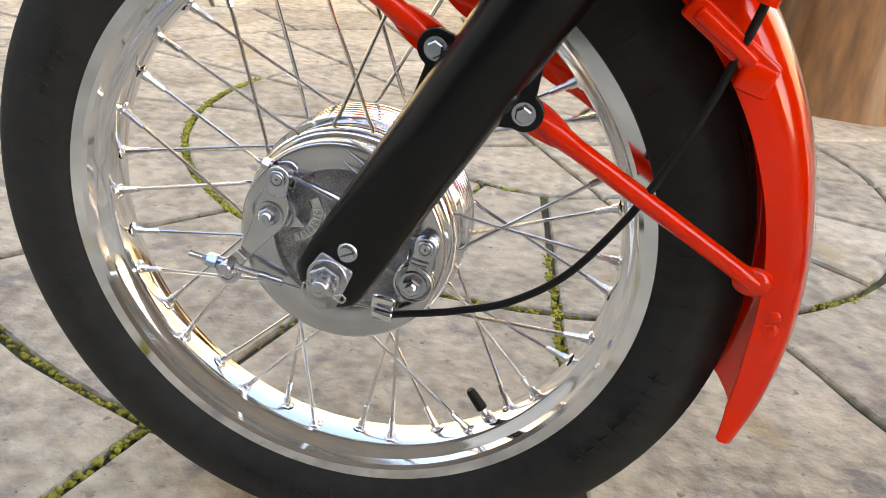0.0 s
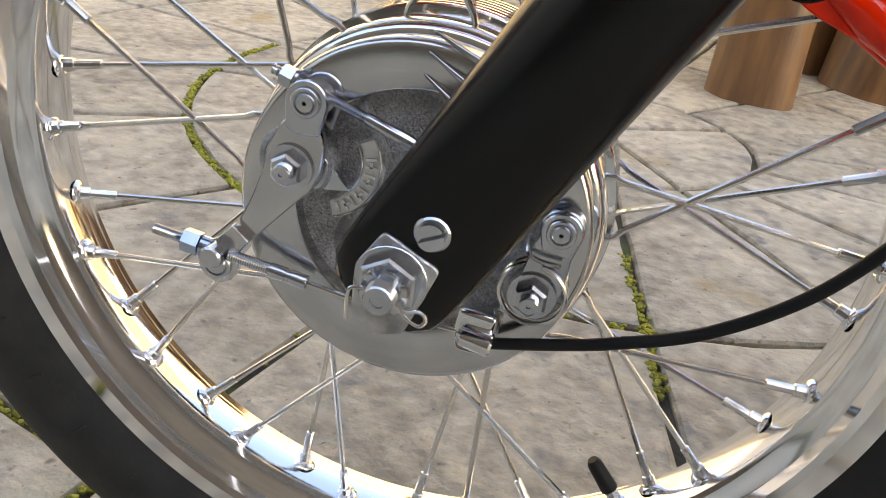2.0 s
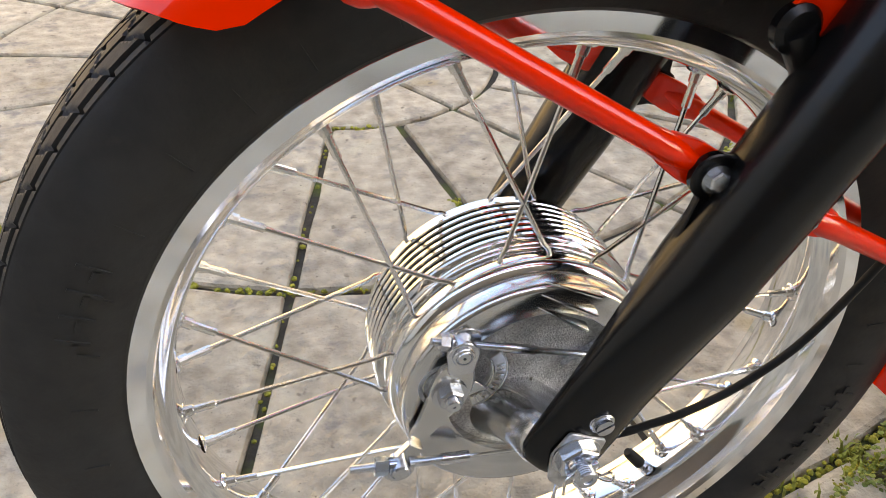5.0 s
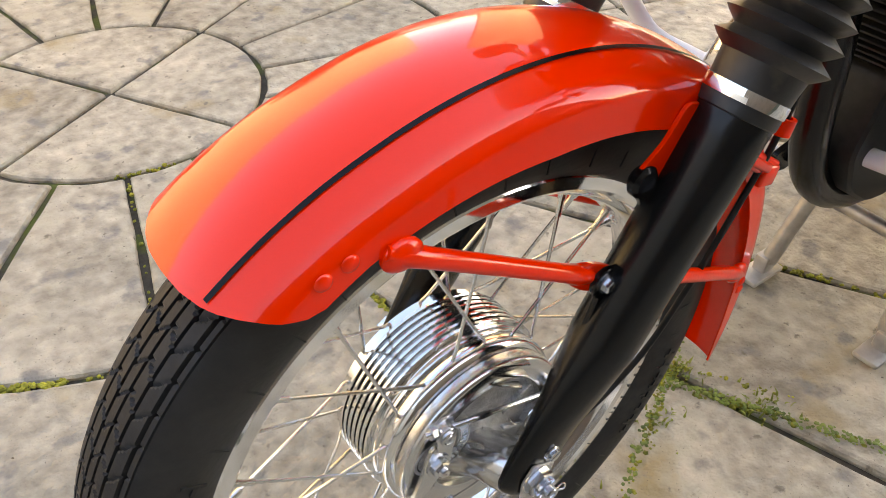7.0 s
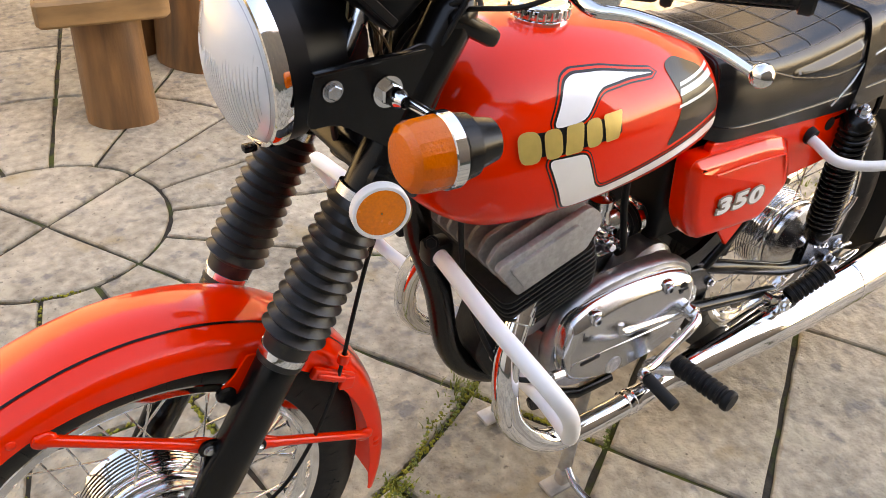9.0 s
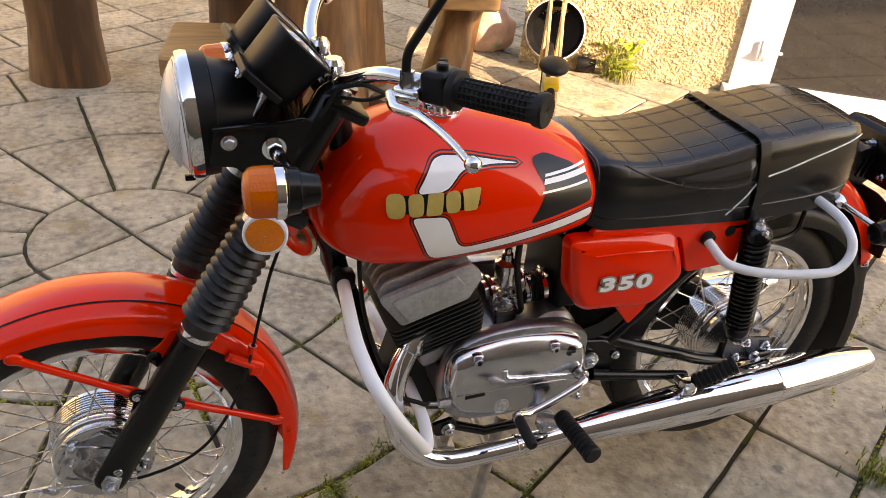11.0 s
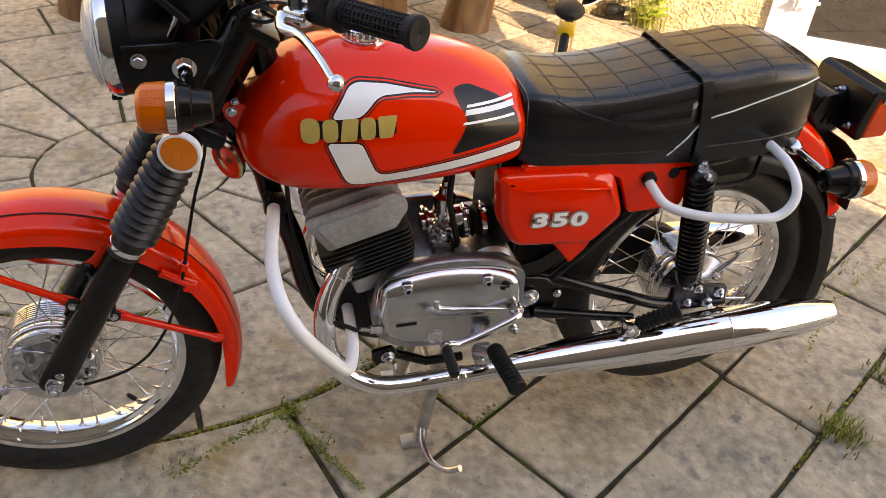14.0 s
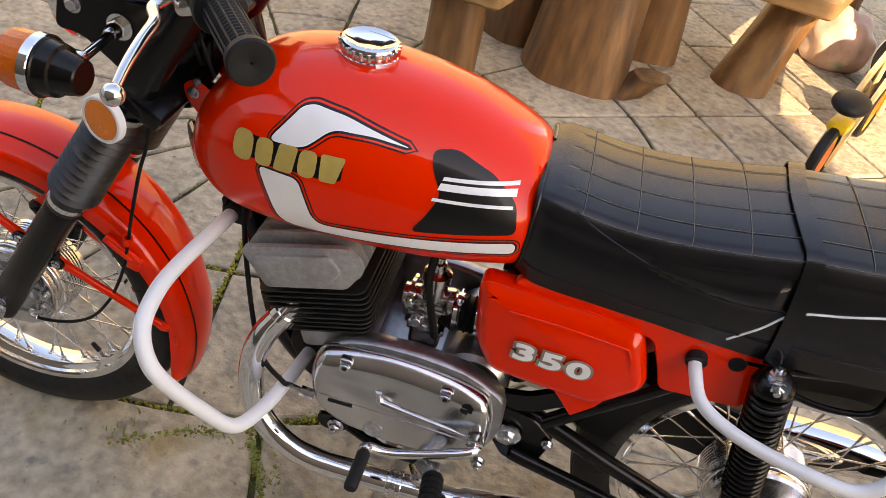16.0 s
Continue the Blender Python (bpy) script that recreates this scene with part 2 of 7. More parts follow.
def rounded(poly, r, n=5):
    """A polygon of 2D points with its corners rounded."""
    out, N = [], len(poly)
    for i in range(N):
        p0, p1, p2 = (Vector(poly[(i + k) % N]) for k in (-1, 0, 1))
        a, b = p0 - p1, p2 - p1
        d = min(r, a.length * 0.45, b.length * 0.45)
        s, e = p1 + a.normalized() * d, p1 + b.normalized() * d
        for k in range(n + 1):
            t = k / n
            out.append((1 - t) ** 2 * s + 2 * t * (1 - t) * p1 + t * t * e)
    return out


def inset(poly, d):
    N, out = len(poly), []
    area = sum(poly[i][0] * poly[(i + 1) % N][1] - poly[(i + 1) % N][0] * poly[i][1] for i in range(N))
    sg = 1 if area > 0 else -1
    for i in range(N):
        p0, p1, p2 = (Vector(poly[(i + k) % N]) for k in (-1, 0, 1))
        a, b = (p1 - p0), (p2 - p1)
        if a.length < 1e-7 or b.length < 1e-7:
            out.append(p1)
            continue
        na, nb = Vector((-a.y, a.x)).normalized(), Vector((-b.y, b.x)).normalized()
        h = (na + nb)
        if h.length < 1e-4:
            h = na
        h.normalize()
        out.append(p1 + h * sg * d / max(0.5, h.dot(na)))
    return out


def plate(bm, poly, lift, levels):
    """Stacks copies of a 2D polygon: levels of (height, inset); lift(p, h) places a point in space. Capped at both ends."""
    rings = []
    for h, d in levels:
        q = inset(poly, d) if d else [Vector(p) for p in poly]
        rings.append([bm.verts.new(lift(p, h)) for p in q])
    n = len(poly)
    for a, b in zip(rings, rings[1:]):
        for k in range(n):
            bm.faces.new((a[k], a[(k + 1) % n], b[(k + 1) % n], b[k]))
    bm.faces.new(rings[0][::-1])
    bm.faces.new(rings[-1])
    return bm


def xz(y0, sgn=-1):
    """Lifts (x, z) into the plane y0, with heights towards the rider's left."""
    return lambda p, h: Vector((p[0], y0 + sgn * h, p[1]))


def hexbolt(bm, p, axis, r=0.008, h=0.006, washer=True, stud=0.0):
    p, axis = Vector(p), Vector(axis).normalized()
    if washer:
        cyl(bm, p, p + axis * 0.0018, r * 1.35, 20)
        p = p + axis * 0.0018
    lathe(bm, [(0, r), (h * 0.8, r), (h, r * 0.82)], p, axis, 6, cap=True)
    if stud:
        cyl(bm, p, p + axis * (h + stud), r * 0.52, 12, bevel=0.001)
    return bm


def dome(p, axis, r, h, n=6):
    return [(h * math.sin(k / n * math.pi / 2), r * math.cos(k / n * math.pi / 2)) for k in range(n + 1)]


def bolts(name, specs, parent, material=None):
    """Hexagon bolts, each a part of its own: specs of (place, axis, radius, height, stud)."""
    for p, ax, r, h, st in specs:
        bm = bmesh.new()
        hexbolt(bm, p, ax, r, h, True, st)
        part(name, bm, material or ZINC, parent)


# ---- ground and paving ----
CX, CY, TURN = 0.075, 1.268, radians(30.4)
RINGS = (0.319, 0.80, 1.25)
SQUARE = 1.56
ground = finish("ground", bmesh.new(), SOIL)
bm = bmesh.new()
bmesh.ops.create_grid(bm, x_segments=40, y_segments=40, size=300)
bmesh.ops.translate(bm, verts=bm.verts, vec=(0, 0, -0.011))
bm.to_mesh(ground.data)
bm.free()
tagged(ground, "dark earth bedding under the stone paving", "ground", kind="structure")


def pol(r, a):
    """A point of the plan from the circle's centre: radius and degrees from the circle's own axis."""
    a = radians(a) + TURN
    return Vector((CX + r * math.cos(a), CY + r * math.sin(a)))


def uv(u, v):
    c, s = math.cos(TURN), math.sin(TURN)
    return Vector((CX + u * c - v * s, CY + u * s + v * c))


SLABS = []


def arc(r, a0, a1, n):
    return [pol(r, a0 + (a1 - a0) * k / n) for k in range(n + 1)]


for q in range(4):
    SLABS.append([pol(0, 0)] + arc(RINGS[0], 90 * q, 90 * q + 90, 14))
for r0, r1 in zip(RINGS, RINGS[1:]):
    for k in range(16):
        a0, a1 = 22.5 * k, 22.5 * k + 22.5
        SLABS.append(arc(r0, a0, a1, 5) + arc(r1, a1, a0, 6))
for q in range(4):
    marks = [-45, -13.5, 0, 17, 45]
    for a0, a1 in zip(marks, marks[1:]):
        edge = [pol(SQUARE / math.cos(radians(a)), a + 90 * q) for a in (a1, a0)]
        SLABS.append(arc(RINGS[2], a0 + 90 * q, a1 + 90 * q, 6) + edge)
rg = random.Random(4)


def courses(side):
    """Courses of oblong slabs outside the circle's square, along one side of it."""
    bands = [1.56, 1.88, 2.15, 2.6, 2.92, 3.4, 3.85, 4.2, 4.7]
    for i, (b0, b1) in enumerate(zip(bands, bands[1:])):
        ext = b1 if side in (0, 2) else b0
        first = {0: 0.0, 1: 0.61}.get(i, rg.uniform(-0.3, 0.3))
        cuts = [first] if i > 1 else [first, 0.62 if i == 0 else 1.24]
        while cuts[-1] < ext:
            cuts.append(cuts[-1] + rg.choice((0.45, 0.6, 0.62, 0.75)))
        while cuts[0] > -ext:
            cuts.insert(0, cuts[0] - rg.choice((0.45, 0.6, 0.62, 0.75)))
        cuts = [-ext] + [c for c in cuts if -ext + 0.12 < c < ext - 0.12] + [ext]
        for c0, c1 in zip(cuts, cuts[1:]):
            pts = [(c0, -b0), (c1, -b0), (c1, -b1), (c0, -b1)]
            rot = [(x, y) if side == 0 else (-y, x) if side == 1 else (-x, -y) if side == 2 else (y, -x) for x, y in pts]
            p = [uv(*r) for r in rot]
            mid = sum(p, Vector((0, 0))) / 4
            if -3.0 < mid.x < 4.6 and -2.6 < mid.y < 4.6:
                SLABS.append(p)


for side in range(4):
    courses(side)


def slab_mesh(poly, seed):
    r = random.Random(seed)
    n = len(poly)
    dense = []
    for i in range(n):
        a, b = Vector(poly[i]), Vector(poly[(i + 1) % n])
        m = max(1, int((b - a).length / 0.07))
        for k in range(m):
            dense.append(a.lerp(b, k / m))
    q = inset(dense, 0.0065)
    q = [p + Vector((r.uniform(-1, 1), r.uniform(-1, 1))) * 0.0022 for p in q]
    bm = bmesh.new()
    plate(bm, q, lambda p, h: Vector((p[0], p[1], h + r.uniform(-1, 1) * 0.0006)), [(-0.03, 0), (-0.006, 0), (-0.0015, 0.0025), (0.0, 0.008)])
    bmesh.ops.recalc_face_normals(bm, faces=bm.faces)
    me = bpy.data.meshes.new("slab")
    bm.to_mesh(me)
    bm.free()
    me.materials.append(STONE)
    return me


def tuft(bm, p, n, h, spread, r):
    for _ in range(n):
        a, L = r.uniform(0, 6.283), h * r.uniform(0.5, 1.1)
        o = Vector((p[0] + r.gauss(0, spread), p[1] + r.gauss(0, spread), -0.008))
        lean = Vector((math.cos(a), math.sin(a), 0)) * L * r.uniform(0.2, 0.8)
        w = Vector((-math.sin(a), math.cos(a), 0)) * r.uniform(0.0012, 0.0026)
        m = o + lean * 0.4 + Vector((0, 0, L * 0.7))
        t = o + lean + Vector((0, 0, L * r.uniform(0.75, 1.0)))
        vs = [bm.verts.new(v) for v in (o - w, o + w, m + w * 0.8, m - w * 0.8, t)]
        bm.faces.new(vs[:4])
        bm.faces.new((vs[3], vs[2], vs[4]))


_ico = bmesh.new()
bmesh.ops.create_icosphere(_ico, subdivisions=1, radius=1)
ICO_V = np.array([v.co[:] for v in _ico.verts])
ICO_F = np.array([[v.index for v in f.verts] for f in _ico.faces])
_ico.free()


def lumps(name, items, material, base=None):
    """Many small lumps as one mesh: items of (centre, radii, turn)."""
    verts, faces = [], []
    for c, s, a in items:
        ca, sa = math.cos(a), math.sin(a)
        q = ICO_V * np.array(s)
        q = np.stack([q[:, 0] * ca - q[:, 1] * sa, q[:, 0] * sa + q[:, 1] * ca, q[:, 2]], 1) + np.array(c)
        faces.append(ICO_F + 12 * len(verts))
        verts.append(q)
    v, f = np.concatenate(verts), np.concatenate(faces)
    if base:
        f = f + len(base[0])
        me = bpy.data.meshes.new(name)
        me.from_pydata([tuple(p) for p in base[0]] + v.tolist(), [], [tuple(q) for q in base[1]] + f.tolist())
    else:
        me = bpy.data.meshes.new(name)
        me.from_pydata(v.tolist(), [], f.tolist())
    me.materials.append(material)
    return new(name, me)


def moss_strip(items, pts, r, width=0.006, step=0.004, lush=1.0):
    """Small lumps of moss crowded along a joint."""
    for a, b in zip(pts, pts[1:]):
        L = (b - a).length
        for k in range(max(1, int(L / step))):
            if r.random() > lush:
                continue
            p = a.lerp(b, r.random())
            s = r.uniform(0.0022, 0.0050)
            items.append(((p.x + r.gauss(0, width * 0.36), p.y + r.gauss(0, width * 0.36), -0.006 + r.uniform(0, 0.006)), (s, s * r.uniform(.7, 1.2), s * .8), r.uniform(0, 3)))


# ---- motorcycle: frame of reference ----
bike = thing("motorcycle", "red and black classic motorcycle on its centre stand on the paving", "motorcycle")
FW, RW = Vector((0, 0, 0.316)), Vector((1.352, 0, 0.338))
FD = Vector((0.489, 0, 0.872)).normalized()


def fork(s, y=0.0, off=0.0):
    """A point of the fork's line: s along it from the axle, off to its front."""
    return Vector((0.010, y, 0.316)) + FD * s + Vector((-FD.z, 0, FD.x)) * off


def wheel(name, c, label, r_out, half, hub_l, hub_r):
    """A laced wheel: the rim, and under it tyre, hub, spokes and valve."""
    bm = bmesh.new()
    prof = [(-.031, .2415), (-.0325, .2400), (-.0325, .2300), (-.0300, .2265), (-.0235, .2250), (-.0205, .2215), (-.0165, .2185), (-.0150, .2160),
            (-.010, .2145), (0, .2140)]
    prof = prof + [(-h, r) for h, r in prof[-2::-1]]
    prof += [(.0285, .2410), (.027, .233), (.012, .222), (-.012, .222), (-.027, .233), (-.0285, .2410)]
    lathe(bm, prof, c, (0, 1, 0), 128, closed=True)
    rim = part(name, bm, RIM, bike, label)
    # tyre with a ribbed tread
    bm = bmesh.new()
    side = [(-.026, .234), (-.0325, .2415), (-.0375, .250), (half - .085, .262)]
    side = [(-.027, .236), (-.033, .2435), (-half * .93, .256), (-half, .270), (-half * .97, .282), (-half * .88, .293)]
    tread = []
    for y, d in ((-.82, .0060), (-.76, .0040), (-.755, .0062), (-.735, .0062), (-.73, .0036), (-.655, .0033), (-.65, .0075), (-.605, .0075), (-.60, .002), (-.55, .0018), (-.50, .0014), (-.45, .0011), (-.405, .0008),
                 (-.40, .0062), (-.345, .0062), (-.34, .0006), (-.29, .0004), (-.24, .0003), (-.19, .0001), (-.145, 0), (-.14, .0062), (-.085, .0062), (-.08, 0), (-.04, 0), (-.001, 0)):
        tread.append((half * y, r_out - d - (abs(y) ** 3) * 0.009))
    prof = side + tread
    prof = prof + [(-h, r) for h, r in prof[::-1]]
    inner = [(.024, .226), (-.024, .226)]
    count, rings = 1080, []
    for k in range(count):                      # zigzag cuts across the ribs
        ring = []
        for h, r in prof + inner:
            cut = 0
            if abs(h) < half * .82 and r > .29:
                zig = abs(((h / half * 2.1 + .35) % 1) - .5) * 14
                cut = .0022 if (k + int(zig)) % 13 == 0 and abs(h) < half * .66 else 0
            q = r - cut
            ring.append(bm.verts.new(c + Vector((q * math.cos(2 * math.pi * k / count), h, q * math.sin(2 * math.pi * k / count)))))
        rings.append(ring)
    np_ = len(prof) + 2
    for k in range(count):
        ra, rb2 = rings[k], rings[(k + 1) % count]
        for j in range(np_):
            bm.faces.new((ra[j], ra[(j + 1) % np_], rb2[(j + 1) % np_], rb2[j]))
    for word, a0 in ((5, -38), (3, -22), (6, -112), (4, 150)):    # worn moulded letters as plain bars
        for k in range(word):
            a = radians(a0 + 3.4 * k)
            for sg in (-1, 1):
                d = Vector((math.cos(a), 0, math.sin(a)))
                box(bm, c + d * .268 + Vector((0, sg * (half + .0002), 0)), (.017, .0012, .0022), Matrix.Rotation(-a, 3, "Y"))
                box(bm, c + d * .2665 + Vector((0, sg * (half + .0002), 0)) + Vector((-d.z, 0, d.x)) * .004, (.003, .0012, .008), Matrix.Rotation(-a, 3, "Y"))
    rb = random.Random(7)
    for k in range(120):                       # fine moulding lines on the sidewall
        if k % 3:
            continue
        a = 2 * math.pi * (k + rb.uniform(-.3, .3)) / 120
        for sg in (-1, 1):
            d = Vector((math.cos(a), 0, math.sin(a)))
            p = c + d * .262 + Vector((0, sg * half * .985, 0))
            tube(bm, [p - d * .008, p + d * .008], .0007, 4)
    part("tyre", bm, TYRE, rim, "black ribbed tyre with a plain sidewall")
    # hub: bell-shaped flange at the left, turned fins, flange at the right
    bm = bmesh.new()
    prof = [(-hub_l + .002, .030), (-hub_l + .002, .0820), (-hub_l + .003, .0850), (-hub_l + .0060, .0876), (-hub_l + .009, .0886), (-hub_l + .016, .0880), (-hub_l + .0185, .0862), (-hub_l + .021, .0850),
            (-hub_l + .0255, .0846), (-hub_l + .0275, .0856)]
    y = -hub_l + .0285
    while y < hub_r - .014:
        prof += [(y, .0868), (y + .0003, .0912), (y + .0010, .0920), (y + .0033, .0920), (y + .0040, .0912), (y + .0043, .0868)]
        y += .0062
    prof += [(hub_r - .011, .0855), (hub_r - .010, .0885), (hub_r - .003, .0885), (hub_r, .085), (hub_r, .045), (hub_r + .012, .03), (hub_r + .012, .012)]
    lathe(bm, prof, c, (0, 1, 0), 128)
    hub = part("hub", bm, ALLOY, rim, "finned aluminium drum hub")
    # spokes with their nipples: nine crossed pairs on each flange
    for fl, yy in ((-1, -hub_l + .0115), (1, hub_r - .0065)):
        for k in range(9):
            for sg in (-1, 1):
                base = 40 * k + (11.3 if fl < 0 else 2.5)
                ha, ra = radians(base + sg * 10), radians(base + 1 - sg * 10)
                out = Vector((math.cos(ha), 0, math.sin(ha)))
                h = c + out * .0882 + Vector((0, yy, 0))
                e = c + Vector((.2145 * math.cos(ra), fl * .005, .2145 * math.sin(ra)))
                d = (e - h).normalized()
                bm = bmesh.new()
                tube(bm, [h - out * .004, h + out * .0012, h + out * .002 + d * .003, h + d * .010, e - d * .02], .0016, 8)
                tube(bm, [e - d * .0225, e - d * .022, e - d * .008, e - d * .0075, e - d * .003, e + d * .001], [.0018, .00265, .00265, .0036, .0038, .0038], 10)
                part("spoke", bm, STEEL, rim)
                bm = bmesh.new()
                lathe(bm, [(.0002, .0030), (.0006, .0018)], h - out * .0004, out, 12)
                part("spoke_hole", bm, SATIN, hub)
                bm = bmesh.new()                # pressed dimple round the nipple
                lathe(bm, [(-.0005, .0075), (.0012, .0066), (.0022, .0048), (.0020, .0036)], c + Vector((.2148 * math.cos(ra), fl * .005, .2148 * math.sin(ra))), -d, 14)
                part("rim_dimple", bm, RIM, rim)
    # valve
    bm = bmesh.new()
    a = radians(-52)
    d = Vector((math.cos(a), 0, math.sin(a)))
    o = c + d * .214
    tube(bm, [o, o - d * .004, o - d * .0045, o - d * .012], [.0055, .0055, .0038, .0038], 10)
    part("valve_stem", bm, ZINC, rim)
    bm = bmesh.new()
    tube(bm, [o - d * .011, o - d * .0115, o - d * .030, o - d * .033], [.004, .0052, .0045, .003], 12)
    part("valve_cap", bm, RUBBER, rim)
    return rim


front_wheel = wheel("front_wheel", FW, "polished alloy rim with wire spokes", .311, .0425, .034, .048)
rear_wheel = wheel("rear_wheel", RW, "alloy rear rim with wire spokes", .311, .047, .040, .045)

# ---- front brake ----
def rings_of(bm, specs, seg=112, cap=False):
    """Skins circles of their own centres: specs of (y, x, z, radius)."""
    rows = [[bm.verts.new((x + r * math.cos(2 * math.pi * k / seg), y, z + r * math.sin(2 * math.pi * k / seg))) for k in range(seg)] for y, x, z, r in specs]
    for a, b in zip(rows, rows[1:]):
        for k in range(seg):
            bm.faces.new((a[k], a[(k + 1) % seg], b[(k + 1) % seg], b[k]))
    if cap:
        bm.faces.new(rows[-1])
    return bm


FX, FZ = FW.x, FW.z
bm = bmesh.new()                                # machined face with an eccentric rough-cast recess
rings_of(bm, [(-.0325, FX, FZ, .0810), (-.0345, FX, FZ, .0832), (-.0430, FX, FZ, .0838), (-.0458, FX, FZ, .0830), (-.0472, FX, FZ, .0814), (-.0475, FX, FZ, .0800),
              (-.0475, .0025, .3205, .0592), (-.0468, .0025, .3205, .0580), (-.0405, .0025, .3205, .0572)])
plate_ring = part("brake_plate", bm, MILLED, bike, "machined aluminium brake plate")
bm = bmesh.new()
rings_of(bm, [(-.0405, .0025, .3205, .0573), (-.0402, .0025, .3205, .045), (-.0402, .0025, .3205, .001)], 64)
part("plate_face", bm, CAST, plate_ring, "sand-cast grey centre")
bm = bmesh.new()                                # conical axle boss
rings_of(bm, [(-.040, -.0100, .2960, .0275), (-.0425, -.0090, .2970, .0262), (-.050, -.0050, .3010, .0250), (-.066, .000, .3070, .0245), (-.084, .004, .311, .0240), (-.0865, .004, .311, .0225), (-.0865, .004, .311, .001)], 48)
part("axle_boss", bm, MILLED, plate_ring, "smooth conical axle boss")
for a in (32, 118, 338):                        # stiffening ribs of the casting
    d = Vector((math.cos(radians(a)), 0, math.sin(radians(a))))
    bm = bmesh.new()
    box(bm, FW + d * .042 + Vector((0, -.0425, 0)), (.034, .006, .004), Matrix.Rotation(-radians(a), 3, "Y"), .0015)
    part("plate_rib", bm, CAST, plate_ring)
for (x0, z0), (x1, z1), w in (((.001, .4035), (.036, .3905), .0052), ((.000, .3945), (.035, .3765), .0056), ((-.001, .3850), (.030, .3660), .0052)):
    bm = bmesh.new()                            # wedge-shaped air scoops in the face
    d = Vector((x1 - x0, z1 - z0)).normalized()
    nn = Vector((-d.y, d.x))
    A0, A1 = Vector((x0, z0)), Vector((x1, z1))
    low = [A0 - nn * .0005, A1 - nn * w, A1 + nn * w * .5, A0 + nn * .0012]
    f0 = [bm.verts.new((p.x, -.0470, p.y)) for p in low]
    f1 = [bm.verts.new((p.x, yy, p.y)) for p, yy in zip((A0, A1 - nn * w * .1, A1 + nn * w * .25, A0 + nn * .0008), (-.0480, -.0545, -.0545, -.0480))]
    bm.faces.new(f0[::-1])
    bm.faces.new(f1)
    for k in range(4):
        bm.faces.new((f0[k], f0[(k + 1) % 4], f1[(k + 1) % 4], f1[k]))
    bmesh.ops.bevel(bm, geom=list(bm.edges), offset=.0008, segments=2, profile=.5, affect="EDGES")
    part("air_scoop", bm, MILLED, plate_ring)
bm = bmesh.new()                                # pointer blade between the cam and the cartouche
plate(bm, rounded([(-.046, .343), (-.0285, .3255), (-.049, .3225)], .0015, 2), xz(-.0445), [(0, .0003), (.0004, 0), (.0030, 0), (.0034, .0004)])
part("pointer_blade", bm, ZINC, plate_ring)
bm = bmesh.new()                                # raised curved cartouche, its worn cast letters as plain bars
CC = Vector((-.0450, 0, .3380))


def arc_pad(bm, r0, r1, a0, a1, y0, y1):
    pts = [(CC.x + r0 * math.cos(radians(a0 + (a1 - a0) * k / 14)), CC.z + r0 * math.sin(radians(a0 + (a1 - a0) * k / 14))) for k in range(15)]
    pts += [(CC.x + r1 * math.cos(radians(a1 + (a0 - a1) * k / 14)), CC.z + r1 * math.sin(radians(a1 + (a0 - a1) * k / 14))) for k in range(15)]
    plate(bm, pts, xz(y0), [(0, 0), (y0 - y1 - .0005, 0), (y0 - y1, .0006)])


arc_pad(bm, .0190, .0300, -76, 30, -.0400, -.0446)
part("cast_mark", bm, PRESSED, plate_ring, "raised curved maker's mark")
bm = bmesh.new()
for r0, r1 in ((.0196, .0206), (.0284, .0294)):
    arc_pad(bm, r0, r1, -74, 28, -.0444, -.0460)
for k in range(9):
    a = radians(-66 + 9.4 * k)
    d = Vector((math.cos(a), 0, math.sin(a)))
    box(bm, CC + d * .0245 + Vector((0, -.0450, 0)), (.0052, .0016, .0013), Matrix.Rotation(-a, 3, "Y"))
    if k % 2:
        box(bm, CC + d * .0245 + Vector((-d.z * .0013, -.0450, d.x * .0013)), (.0013, .0016, .0030), Matrix.Rotation(-a, 3, "Y"))
part("cast_letters", bm, MILLED, plate_ring)


LK, CM, PV = (-.0485, .3665), (-.0555, .3345), (-.0885, .2795)
CR, CRU = (.0615, .2975), (.0690, .3310)


def thread(bm, a, b, r, pitch=.0011):
    """A threaded stud as a row of fine ridges."""
    a, b = Vector(a), Vector(b)
    n = max(3, int((b - a).length / pitch))
    P, R = [], []
    for k in range(n):
        for f, q in ((0, .86), (.5, 1.0)):
            P.append(a.lerp(b, (k + f) / n))
            R.append(r * q)
    tube(bm, P + [b], R + [r * .86], 12)
    return bm


def outline_plate(name, poly, y, t, parent, label="", r=.003, material=None):
    bm = bmesh.new()
    plate(bm, rounded(poly, r, 4), xz(y), [(0, .0005), (.0005, 0), (t - .0006, 0), (t, .0006)])
    return part(name, bm, material or ZINC, parent, label)


def disc(c, r, a0, a1, n=12):
    return [(c[0] + r * math.cos(radians(a0 + (a1 - a0) * k / n)), c[1] + r * math.sin(radians(a0 + (a1 - a0) * k / n))) for k in range(n + 1)]


# main cam lever: broad at the cam, narrow at its cranked foot
outline_plate("cam_lever", [(-.0600, .3570), (-.0670, .3420), (-.0690, .3300), (-.0745, .3140), (-.0810, .3000), (-.0735, .2930), (-.0560, .3130), (-.0450, .3250), (-.0415, .3340), (-.0400, .3480), (-.0430, .3570)], -.0505, .0042, plate_ring, "zinc-plated brake lever", .005, MILLED)
outline_plate("lever_foot", disc(PV, .0102, 160, 390, 14) + [(-.0725, .2945), (-.0810, .3015)], -.0545, .0050, plate_ring, "", .001, MILLED)
outline_plate("link_plate", disc(LK, .0098, -15, 195, 14) + [(-.0575, .3540), (-.0530, .3515), (-.0420, .3520)], -.0550, .0030, plate_ring, "", .001)
